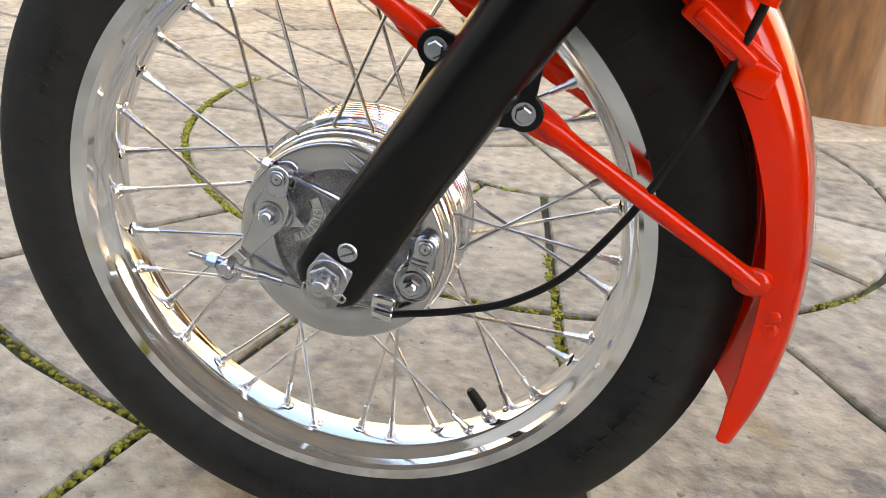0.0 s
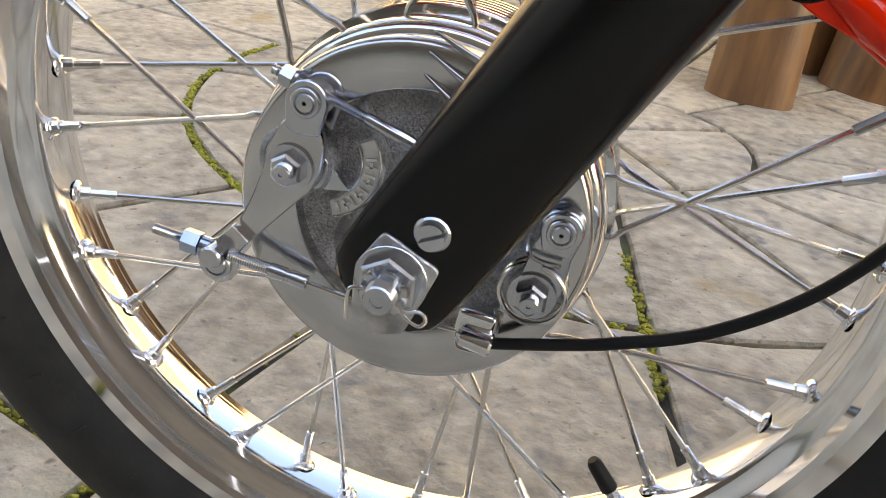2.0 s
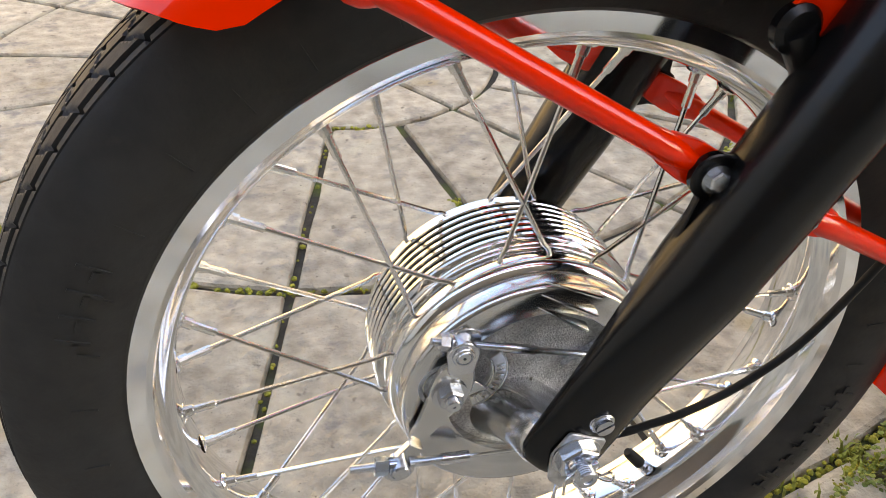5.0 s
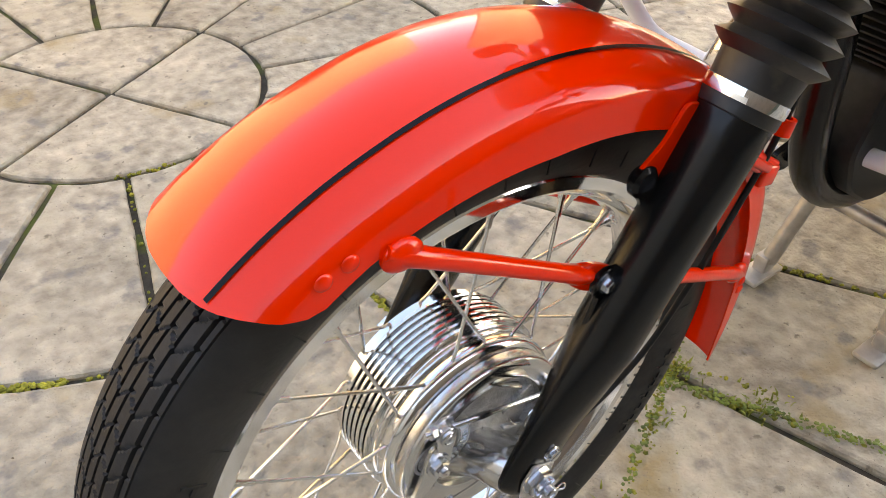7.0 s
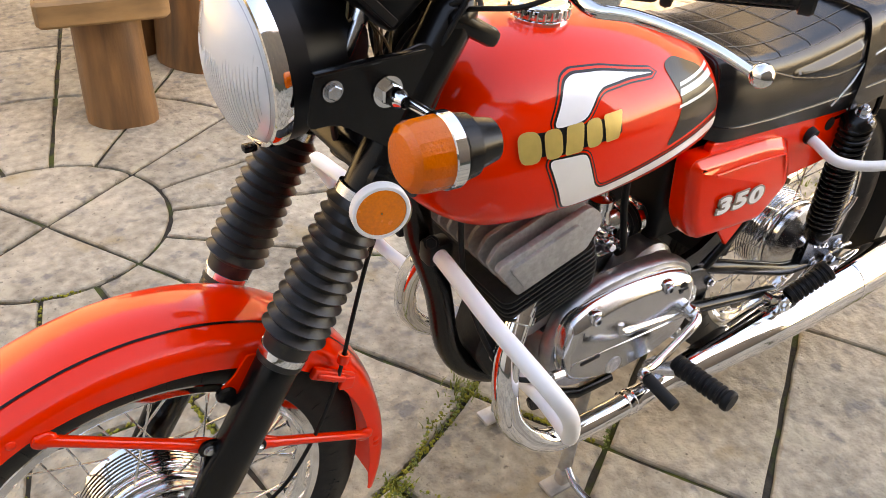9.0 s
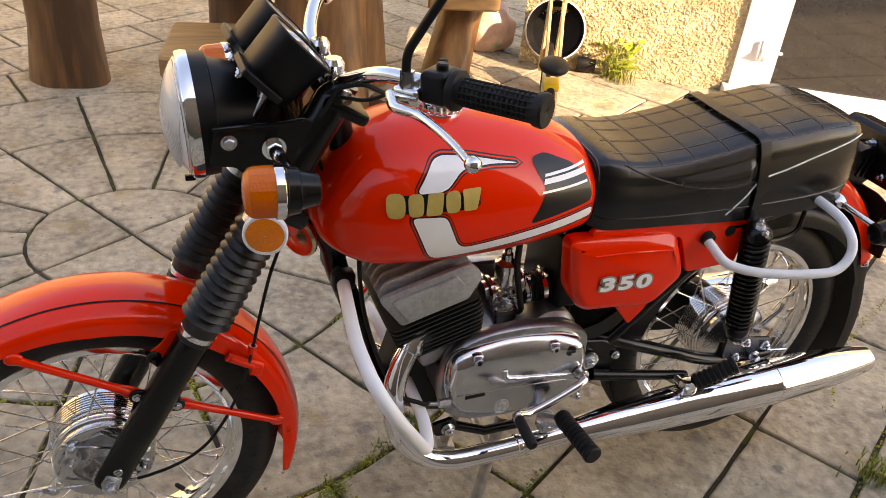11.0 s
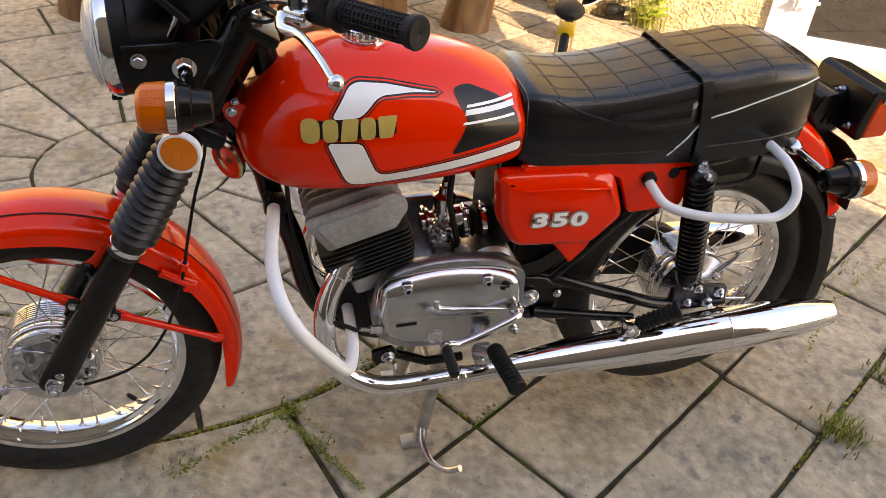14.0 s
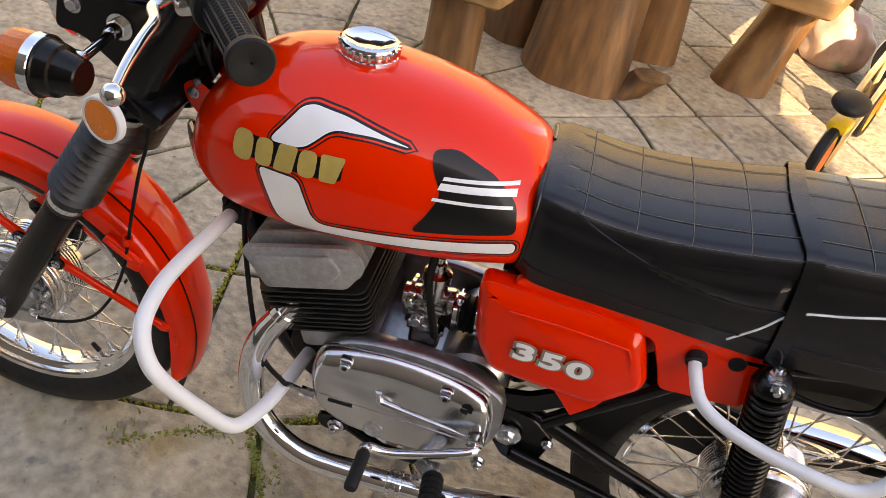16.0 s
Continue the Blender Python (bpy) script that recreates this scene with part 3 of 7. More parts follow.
outline_plate("link_back_plate", disc((LK[0] + .004, LK[1] + .002), .0098, -15, 195, 14) + [(-.0540, .3540), (-.0390, .3530)], -.0455, .0028, plate_ring, "", .001)
outline_plate("rear_cam_lever", disc(CRU, .0098, -20, 200, 14) + [(.0545, .3060), (.0520, .2960)] + disc(CR, .0105, 190, 340, 10) + [(.0745, .3010), (.0755, .3180)], -.0505, .0040, plate_ring, "", .001)
outline_plate("rear_link_plate", disc(CRU, .0092, -20, 200, 14) + [(.0620, .3215), (.0740, .3195)], -.0550, .0026, plate_ring, "", .001)
for x, z in (CM, CR):
    bm = bmesh.new()
    rb = .0195 if x < 0 else .0160
    lathe(bm, [(.0402, rb), (.0470, rb - .001), (.0480, rb - .002), (.0480, rb - .004), (.0470, rb - .0045), (.0500, .0090), (.0505, .001)], (x, 0, z), (0, -1, 0), 36)
    part("cam_boss", bm, CAST, plate_ring)
    bm = bmesh.new()
    hexbolt(bm, (x, -.0547, z), (0, -1, 0), .0082, .0052, True, 0)
    thread(bm, (x, -.0600, z), (x, -.0655, z), .0046)
    lathe(bm, [(0, .0046), (.0006, .0038), (.0006, .001)], (x, -.0655, z), (0, -1, 0), 14)
    part("cam_nut", bm, ZINC, plate_ring)
for (x, z), y0, rr in ((LK, -.0580, .0068), (CRU, -.0576, .0066), (PV, -.0595, .0075)):
    bm = bmesh.new()
    lathe(bm, [(0, rr), (.0012, rr), (.0018, rr - .0005), (.0018, rr - .0016), (.0010, rr - .0020), (.0012, rr - .0024), (.0022, rr - .0030), (.0022, .001)], (x, y0, z), (0, -1, 0), 26)
    part("pivot_pin", bm, ZINC, plate_ring)
for x, z in (LK, CRU):                          # trunnion between the two link plates
    bm = bmesh.new()
    cyl(bm, (x + .002, -.0425, z + .001), (x, -.0560, z), .0085, 20, bevel=.001)
    cyl(bm, (x + .004, -.0405, z + .002), (x + .004, -.0440, z + .002), .0110, 20, bevel=.001)
    part("trunnion", bm, ZINC, plate_ring)
x, z = CR
bm = bmesh.new()
tube(bm, [(x + .0152 * math.cos(2 * math.pi * k / 22), -.0445 - .0012 * k / 5, z + .0152 * math.sin(2 * math.pi * k / 22)) for k in range(50)], .0011, 8)
tube(bm, smooth_path([(x - .006, -.050, z + .027), (x - .005, -.0575, z + .022), (x + .000, -.0585, z + .0195), (x + .010, -.0585, z + .0185)], 5), .0011, 8)
tube(bm, smooth_path([(x - .020, -.0445, z + .004), (x - .027, -.044, z + .008), (x - .029, -.041, z + .013)], 4), .0011, 8)
part("return_spring", bm, STEEL, plate_ring)
bm = bmesh.new()                                # link rod between the two cams
a, b = Vector((LK[0] + .002, -.0520, LK[1] + .004)), Vector((CRU[0] - .002, -.0520, CRU[1] + .003))
d = (b - a).normalized()
thread(bm, a - d * .021, a + d * .026, .0025)
tube(bm, [a + d * .024, a + d * .026, a + d * .045, a + d * .050, b - d * .03, b - d * .008], [.0020, .0030, .0030, .0021, .0021, .0025], 10)
part("link_rod", bm, ZINC, plate_ring, "threaded steel link rod")
bm = bmesh.new()
tube(bm, [a - d * .0165, a - d * .0162, a - d * .0105, a - d * .0102], [.0040, .0052, .0052, .0040], 6)
tube(bm, [a - d * .0100, a - d * .0098, a - d * .0085], [.0050, .0058, .0058], 16)
part("lock_nut", bm, ZINC, plate_ring)
p0, p1 = Vector((-.1195, -.0620, .2925)), Vector((-.0290, -.0580, .2775))    # cable end with its adjuster
d = (p1 - p0).normalized()
bm = bmesh.new()
thread(bm, p0, p0 + d * .020, .0029)
thread(bm, p0 + d * .038, p0 + d * .060, .0031)
part("cable_adjuster", bm, ZINC, plate_ring, "threaded cable adjuster")
bm = bmesh.new()
tube(bm, [p0 + d * .0150, p0 + d * .0154, p0 + d * .0236, p0 + d * .0240], [.0045, .0060, .0060, .0045], 6)
tube(bm, [p0 + d * .0240, p0 + d * .0243, p0 + d * .0290], [.0038, .0050, .0050], 14)
part("adjuster_nut", bm, mat("blue_zinc", (.42, .52, .66), .2, 1.0, var=.1, scale=120), plate_ring, "blue-tinted zinc nut")
bm = bmesh.new()
cyl(bm, (PV[0], -.0535, PV[1] + .0065), (PV[0], -.0680, PV[1] + .0065), .0058, 16, bevel=.001)
part("trunnion", bm, ZINC, plate_ring)
bm = bmesh.new()
tube(bm, [p0 + d * .0585, p0 + d * .059, p0 + d * .067, p0 + d * .0675, p0 + d * .069, p0 + d * .0695, p0 + d * .0775, p0 + d * .078], [.0022, .0037, .0037, .0030, .0030, .0037, .0037, .0022], 12)
part("cable_ferrule", bm, ZINC, plate_ring)
bm = bmesh.new()
tube(bm, [p0 + d * .077, p1, Vector((.000, -.0545, .2705)), Vector((.032, -.0520, .2690))], .0012, 8)
part("inner_cable", bm, STEEL, plate_ring)
bm = bmesh.new()                                # cable stop: a bright lug cast on the plate
box(bm, (.0385, -.0475, .2745), (.0200, .0135, .0150), Matrix.Rotation(.12, 3, "Y"), .0032, 3)
tube(bm, [(.0320, -.0540, .2690), (.0335, -.0545, .2688), (.0470, -.0555, .2672), (.0480, -.0555, .2671)], [.0040, .0056, .0060, .0050], 18)
part("cable_stop", bm, ALLOY, plate_ring, "bright cable stop")
bm = bmesh.new()
tube(bm, smooth_path([(.0470, -.056, .2625), (.0340, -.055, .2615), (.0310, -.054, .2640), (.0300, -.052, .2680)], 5), .0010, 8)
part("spring_clip", bm, STEEL, plate_ring)
nut = Vector((.0080, -.1015, .3165))            # axle nut, tab washer, slotted screw and split pin
bm = bmesh.new()
sq = rounded([(.0030, .3365), (.0270, .3245), (.0150, .2925), (.0020, .2890), (-.0075, .2985), (-.0075, .3200)], .003, 3)
plate(bm, sq, xz(-.1005), [(0, .0006), (.0006, 0), (.0018, .0), (.0024, .0006)])
axle_washer = part("tab_washer", bm, mat("hammered_steel", (.50, .50, .50), .38, 1.0, var=.35, scale=160, bump=.8, bscale=260), bike, "dented bright tab washer")
bm = bmesh.new()
lathe(bm, [(0, .0150), (.0014, .0152), (.0018, .0148)], nut + Vector((0, -.0010, 0)), (0, -1, 0), 28, cap=True)
lathe(bm, [(.0015, .0105), (.0018, .0128), (.0080, .0128), (.0090, .0115), (.0090, .0100)], nut, (0, -1, 0), 6, cap=True)
for k in range(6):                              # castle crown
    aa = math.pi / 3 * k + .3
    box(bm, nut + Vector((.0076 * math.cos(aa), -.0110, .0076 * math.sin(aa))), (.0046, .0052, .0052), Matrix.Rotation(-aa, 3, "Y"), .0007)
axle_nut = part("axle_nut", bm, ZINC, bike, "zinc-plated castle nut with a split pin")
bm = bmesh.new()
thread(bm, nut + Vector((0, -.008, 0)), nut + Vector((0, -.0195, 0)), .0066, .0013)
lathe(bm, [(0, .0062), (.0008, .0056), (.0008, .0030), (-.004, .0026), (-.004, .001)], nut + Vector((0, -.0195, 0)), (0, -1, 0), 20)
part("axle_end", bm, ZINC, axle_nut, "drilled threaded axle end")
bm = bmesh.new()
q = nut + Vector((0, -.0140, 0))
tube(bm, smooth_path([q + Vector(v) for v in ((.006, 0, -.002), (.010, -.002, -.006), (.016, -.003, -.0085), (.0185, -.002, -.0060), (.016, -.001, -.0035), (.010, -.001, -.0045), (.006, 0, -.002))], 5), .0008, 8)
tube(bm, smooth_path([q + Vector(v) for v in ((-.006, 0, .001), (-.0095, -.002, .002), (-.0125, -.003, .0000), (-.0125, -.003, -.0120))], 5), .0008, 8)
part("split_pin", bm, STEEL, axle_nut)
bm = bmesh.new()
cyl(bm, (.0220, -.0985, .3395), (.0220, -.1020, .3395), .0080, 28, bevel=.0006)
lathe(bm, [(0, .0072), (.0008, .0074), (.0016, .0066)], (.0220, -.1020, .3395), (0, -1, 0), 24, cap=True)
slot_screw = part("slotted_screw", bm, ZINC, bike, "slotted clamp screw with washers")
bm = bmesh.new()
d = Vector((math.cos(.45), 0, math.sin(.45)))
n2 = Vector((-d.z, 0, d.x))
for sg in (-1, 1):                              # two halves of the head beside its slot
    pts = [d * (.0054 * math.cos(t)) + n2 * (sg * (.0008 + .0047 * math.sin(t))) for t in (math.pi * k / 10 for k in range(11))]
    f0 = [bm.verts.new(Vector((.0220, -.1034, .3395)) + p) for p in pts]
    f1 = [bm.verts.new(Vector((.0220, -.1066, .3395)) + p) for p in pts]
    bm.faces.new(f0)
    bm.faces.new(f1[::-1])
    for k in range(11):
        bm.faces.new((f0[k], f0[(k + 1) % 11], f1[(k + 1) % 11], f1[k]))
part("screw_head", bm, ZINC, slot_screw)
bm = bmesh.new()
lathe(bm, [(-.02, .0135), (.095, .0135)], (.006, .01, .316), (0, 1, 0), 20, cap=True)
lathe(bm, [(.098, .012), (.11, .012)], (.006, 0, .316), (0, 1, 0), 6, cap=True)
part("front_axle", bm, ZINC, bike)

# ---- fork ----
LUGS = ((.177, .033), (.178, -.0365))
for sy in (-1, 1):
    y = .0895 * sy
    bm = bmesh.new()                            # lower leg: round above, flattened at the axle
    prof = []
    seg = 28
    rings = []
    for s, w, d in ((-.0225, .0170, .0085), (-.0200, .0225, .0100), (-.0130, .0268, .0112), (-.004, .0278, .0118), (.014, .0280, .0122), (.045, .0280, .0140), (.085, .0280, .0205), (.13, .0280, .0270),
                    (.30, .0280, .0280), (.318, .0280, .0280), (.322, .0270, .0270), (.345, .0270, .0270)):
        o = fork(s, y)
        n1 = Vector((FD.z, 0, -FD.x))
        rings.append([bm.verts.new(o + n1 * (w * math.cos(2 * math.pi * k / seg)) + Vector((0, d * math.sin(2 * math.pi * k / seg), 0))) for k in range(seg)])
    for a, b in zip(rings, rings[1:]):
        for k in range(seg):
            bm.faces.new((a[k], a[(k + 1) % seg], b[(k + 1) % seg], b[k]))
    bm.faces.new(rings[0])
    bm.faces.new(rings[-1])
    leg = part("fork_leg", bm, BLACK, bike, "black painted lower fork leg")
    for s, off, ds in ((*LUGS[0], -.050), (*LUGS[1], .030)):   # ears that carry the mudguard stays
        bm = bmesh.new()
        e, sg = Vector((s, off)), math.copysign(1, off)
        poly = [e + Vector((math.cos(t), math.sin(t) * sg)) * .0128 for t in (math.pi * k / 12 for k in range(13))]
        poly += [Vector((s - .024 + min(0, ds), sg * .019)), Vector((s - .012 + min(0, ds), sg * .012)), Vector((s + .022 + max(0, ds), sg * .012)), Vector((s + .016 + max(0, ds), sg * .021))]
        plate(bm, rounded(poly, .004, 3), lambda p, h, sy=sy: fork(p[0], sy * (.0815 + h), p[1]), [(0, .0005), (.0005, 0), (.0042, 0), (.0050, .0008)])
        part("stay_lug", bm, BLACK, leg)
    bm = bmesh.new()
    lathe(bm, [(.327, .0290), (.3275, .0304), (.332, .0306), (.3365, .0304), (.337, .0290)], fork(0, y), FD, 36)
    part("chrome_band", bm, CHROME, leg)
    bm = bmesh.new()                            # rubber bellows
    prof, n = [(.318, .0286), (.319, .0294), (.3275, .0294), (.336, .0294), (.346, .0300), (.354, .0308)], 12
    for k in range(n):
        s0 = .355 + k * .0158
        prof += [(s0, .031), (s0 + .0055, .0385 - .0003 * k), (s0 + .0085, .0415 - .00035 * k), (s0 + .0105, .0385 - .0003 * k), (s0 + .0150, .0315)]
    prof += [(.550, .0285), (.556, .0285), (.556, .022)]
    lathe(bm, prof, fork(0, y), FD, 36)
    part("bellows", bm, BELLOWS, leg, "black rubber fork bellows with dusty ridges")
    bm = bmesh.new()
    lathe(bm, [(.546, .0295), (.5465, .0312), (.5580, .0312), (.559, .0285)], fork(0, y), FD, 28)
    box(bm, fork(.5505, y + sy * .031), (.012, .006, .008), None, .001)
    part("hose_clip", bm, ZINC, leg)
    bm = bmesh.new()                            # upper shroud
    lathe(bm, [(.554, .020), (.556, .0265), (.60, .0275), (.775, .0275), (.785, .024), (.795, .018)], fork(0, y), FD, 28, cap=True)
    part("fork_shroud", bm, BLACK, leg)
    # headlamp ear
    bm = bmesh.new()
    poly = rounded([(.150 + .055, .905), (.215, .965), (.30, .968), (.345, .975), (.372, .93), (.34, .845), (.30, .862), (.24, .905)], .012)
    plate(bm, poly, lambda p, h, sy=sy: Vector((p[0], sy * (.108 + h), p[1])), [(0, .0008), (.0008, 0), (.0022, 0), (.003, .0008)])
    box(bm, (.275, sy * .113, .967), (.125, .010, .004), Matrix.Rotation(-.03, 3, "Y"), .001)
    part("lamp_ear", bm, BLACK, bike)
    bm = bmesh.new()
    hexbolt(bm, (.234, sy * .111, .943), (0, sy, 0), .0085, .006, True, 0)
    part("lamp_bolt", bm, ZINC, bike)
    # amber side reflector with a white rim
    d = Vector((-.25, sy * 1, .05)).normalized()
    o = Vector((.277, sy * .134, .803))
    bm = bmesh.new()
    lathe(bm, [(-.006, .030), (-.004, .0335), (.006, .0335), (.008, .032), (.008, .0285), (.005, .0285)], o, d, 40, cap=False)
    lathe(bm, [(-.006, .030), (-.006, .001)], o, d, 40)
    cyl(bm, o - d * .006, fork(.555, sy * .10), .005, 10)
    rf = part("side_reflector", bm, WHITE, bike, "round amber reflector with a white rim")
    bm = bmesh.new()
    lathe(bm, [(.0052, .0288), (.0072, .028), (.0085, .015), (.0088, .001)], o, d, 40)
    part("reflector_lens", bm, REFLEX, rf, "amber lens")
    # front indicator
    o = Vector((.281, sy * .243, .931))
    ax = Vector((-1, sy * -.06, .0)).normalized()
    bm = bmesh.new()
    lathe(bm, [(-0.0502, 0.001), (-0.0502, 0.019), (-0.0486, 0.021), (-0.0243, 0.0265), (-0.0228, 0.0305), (-0.0076, 0.033), (-0.0061, 0.035), (0, 0.035)], o, ax, 36)
    ind = part("front_indicator", bm, BLACK, bike, "amber indicator with a black body and chrome ring")
    bm = bmesh.new()
    lathe(bm, [(-.004, .0358), (-.003, .0368), (.008, .0368), (.009, .035)], o, ax, 36)
    part("indicator_ring", bm, CHROME, ind)
    bm = bmesh.new()
    lathe(bm, [(.007, .0350), (.034, .0342), (.041, .0320), (.047, .025), (.0490, .014), (.0495, .001)], o, ax, 18)
    part("indicator_lens", bm, AMBER, ind, "ribbed amber plastic lens", angle=17)
    bm = bmesh.new()
    lathe(bm, [(.008, .026), (.036, .025), (.040, .015), (.0405, .001)], o, ax, 24)
    part("bulb_cover", bm, AMBER, ind)
    bm = bmesh.new()
    cyl(bm, (.297, sy * .108, .930), (.308, sy * .215, .934), .0062, 14)
    hexbolt(bm, (.2965, sy * .112, .930), (0, sy, 0), .013, .010, True, 0)
    lathe(bm, [(0, .0105), (.012, .0105), (.02, .007)], (.297, sy * .125, .930), (.08, sy, .03), 16)
    box(bm, (.303, sy * .213, .934), (.020, .014, .016), None, .003)
    part("indicator_stalk", bm, CHROME, ind)

bm = bmesh.new()                                # lower and upper yokes and the steering head
for s, th in ((.585, .03), (.770, .022)):
    box(bm, fork(s, 0, -.018), (.075, .235, th), Matrix.Rotation(.51, 3, "Y"), .008)
cyl(bm, fork(.56, 0, -.035), fork(.785, 0, -.035), .029, 24)
part("steering_yoke", bm, BLACK, bike)
bm = bmesh.new()
cyl(bm, fork(.781, 0, -.03), fork(.797, 0, -.03), .021, 6)
part("yoke_nut", bm, CHROME, bike)
for sy in (-1, 1):
    bm = bmesh.new()
    lathe(bm, [(.781, .019), (.790, .019), (.796, .014)], fork(0, sy * .0895), FD, 20, cap=True)
    part("yoke_nut", bm, CHROME, bike)

# ---- headlamp ----
LC = Vector((.198, 0, .941))
LA = Vector((-1, 0, -.06)).normalized()
bm = bmesh.new()
lathe(bm, [(-.125, .001), (-.123, .03), (-.105, .052), (-.07, .072), (-.028, .083), (-.026, .0915), (-.005, .0925), (.002, .0925), (.004, .091)], LC, LA, 56)
lamp = part("headlamp", bm, SATIN, bike, "round headlamp with a black shell and chrome rim")
bm = bmesh.new()
lathe(bm, [(-.003, .0925), (-.002, .0945), (.004, .095), (.011, .0945), (.015, .0925), (.016, .0890), (.014, .086)], LC, LA, 72)
part("lamp_rim", bm, CHROME, lamp)
bm = bmesh.new()
lathe(bm, [(.013, .0890), (.018, .0860), (.0275, .074), (.0375, .052), (.0445, .028), (.0470, .001)], LC, LA, 56)
flutes = []
for k in range(31):                             # moulded flutes of the lens
    yy = -.075 + .005 * k
    hgt = math.sqrt(max(0, .080 ** 2 - yy ** 2)) * .92
    P = []
    for j in range(13):
        zz = -hgt + 2 * hgt * j / 12
        rr = math.hypot(yy, zz)
        P.append(LC + LA * (.0472 - 3.55 * rr * rr) + Vector((0, yy, zz)))
    flutes.append(P)
lens = part("lamp_lens", bm, GLASS, lamp, "fluted clear glass lens")
for P in flutes:
    bm = bmesh.new()
    tube(bm, P, .0010, 6)
    part("lens_flute", bm, GLASS, lens)
bm = bmesh.new()
lathe(bm, [(.020, .086), (.0, .076), (-.03, .055), (-.05, .03), (-.055, .001)], LC, LA, 48)
part("lamp_reflector", bm, RIM, lamp)
bm = bmesh.new()
box(bm, LC + LA * .012 + Vector((0, 0, -.103)), (.016, .012, .008), None, .002)
part("rim_clip", bm, BLACK, lamp)

# ---- instruments and handlebar ----
PAX = Vector((.69, 0, .72)).normalized()        # the dials face the rider
PU, PV2 = Vector((0, 1, 0)), Vector((.72, 0, -.69)).normalized()


def pod_ring(bm, o, h, r, n=3.2, seg=48):
    """A rounded square round the pod's axis."""
    ring = []
    for k in range(seg):
        a = 2 * math.pi * k / seg
        c, s = math.cos(a), math.sin(a)
        ring.append(bm.verts.new(o + PAX * h + PU * math.copysign(abs(c) ** (2 / n), c) * r + PV2 * math.copysign(abs(s) ** (2 / n), s) * r))
    return ring


def pod_shell(bm, o, prof):
    rings = [pod_ring(bm, o, h, r) for h, r in prof]
    for p, q in zip(rings, rings[1:]):
        for k in range(len(p)):
            bm.faces.new((p[k], p[(k + 1) % len(p)], q[(k + 1) % len(p)], q[k]))
    bm.faces.new(rings[0][::-1])
    bm.faces.new(rings[-1])


for yy, nm in ((-.056, "speedometer"), (.056, "rev_counter")):
    o = Vector((.345, yy, 1.062))
    bm = bmesh.new()
    pod_shell(bm, o, [(-.082, .034), (-.080, .039), (-.074, .0425), (-.004, .0480), (.0, .0490), (.004, .0490), (.006, .0475), (.006, .044), (.001, .0435)])
    g = part(nm, bm, SATIN, bike, "black instrument pod with a glazed dial")
    bm = bmesh.new()
    lathe(bm, [(.0015, .042), (.0022, .001)], o, PAX, 32)
    part("dial", bm, DECALK, g)
    bm = bmesh.new()
    lathe(bm, [(.0045, .043), (.0052, .001)], o, PAX, 32)
    part("dial_glass", bm, GLASS, g)
    bm = bmesh.new()
    b0, d = o - PAX * .080 + PV2 * .012, Vector((-.45, -.1, -.85)).normalized()
    tube(bm, [b0, b0 + d * .012], .009, 14)
    tube(bm, [b0 + d * .010, b0 + d * .04, b0 + d * .055], [.0068, .0068, .005], 12)
    part("drive_ferrule", bm, ZINC, g)
    bm = bmesh.new()
    q = b0 + d * .05
    tube(bm, smooth_path([q, q + d * .04, q + Vector((.0, -yy * .5, -.10)), (.30, 0, .80)], 6), .0042, 10)
    part("drive_cable", bm, RUBBER, g)
bm = bmesh.new()                                # plate that carries both pods
poly = rounded([(-.108, -.050), (-.030, -.050), (-.026, -.036), (.026, -.036), (.030, -.050), (.108, -.050), (.108, .020), (-.108, .020)], .006)
plate(bm, poly, lambda p, h: Vector((.345, 0, 1.062)) - PAX * (.078 - h) + PU * p[0] + PV2 * p[1], [(0, .001), (.001, 0), (.009, 0), (.010, .001)])
part("instrument_plate", bm, SATIN, bike, "black plate under the instruments")
bolts("plate_nut", [(Vector((.345, y, 1.062)) - PAX * .078 - PV2 * .044, -PAX, .006, .006, .004) for y in (-.085, -.02, .02)], bike)

BAR = [(.400, 0, 1.005), (.396, .07, 1.008), (.400, .12, 1.030), (.425, .180, 1.060), (.460, .222, 1.066), (.507, .272, 1.068), (.574, .362, 1.076)]
pts = [(x, -y, z) for x, y, z in BAR[:0:-1]] + BAR
bm = bmesh.new()
tube(bm, smooth_path(pts, 7), .011, 16)
part("handlebar", bm, CHROME, bike, "chromed handlebar")
for sy in (-1, 1):
    bm = bmesh.new()
    box(bm, (.398, sy * .045, 1.000), (.034, .026, .040), None, .006)
    lathe(bm, [(0, .016), (.012, .017), (.02, .012)], (.398, sy * .045, 1.017), (0, 0, 1), 18, cap=True)
    part("bar_clamp", bm, ALLOY, bike)
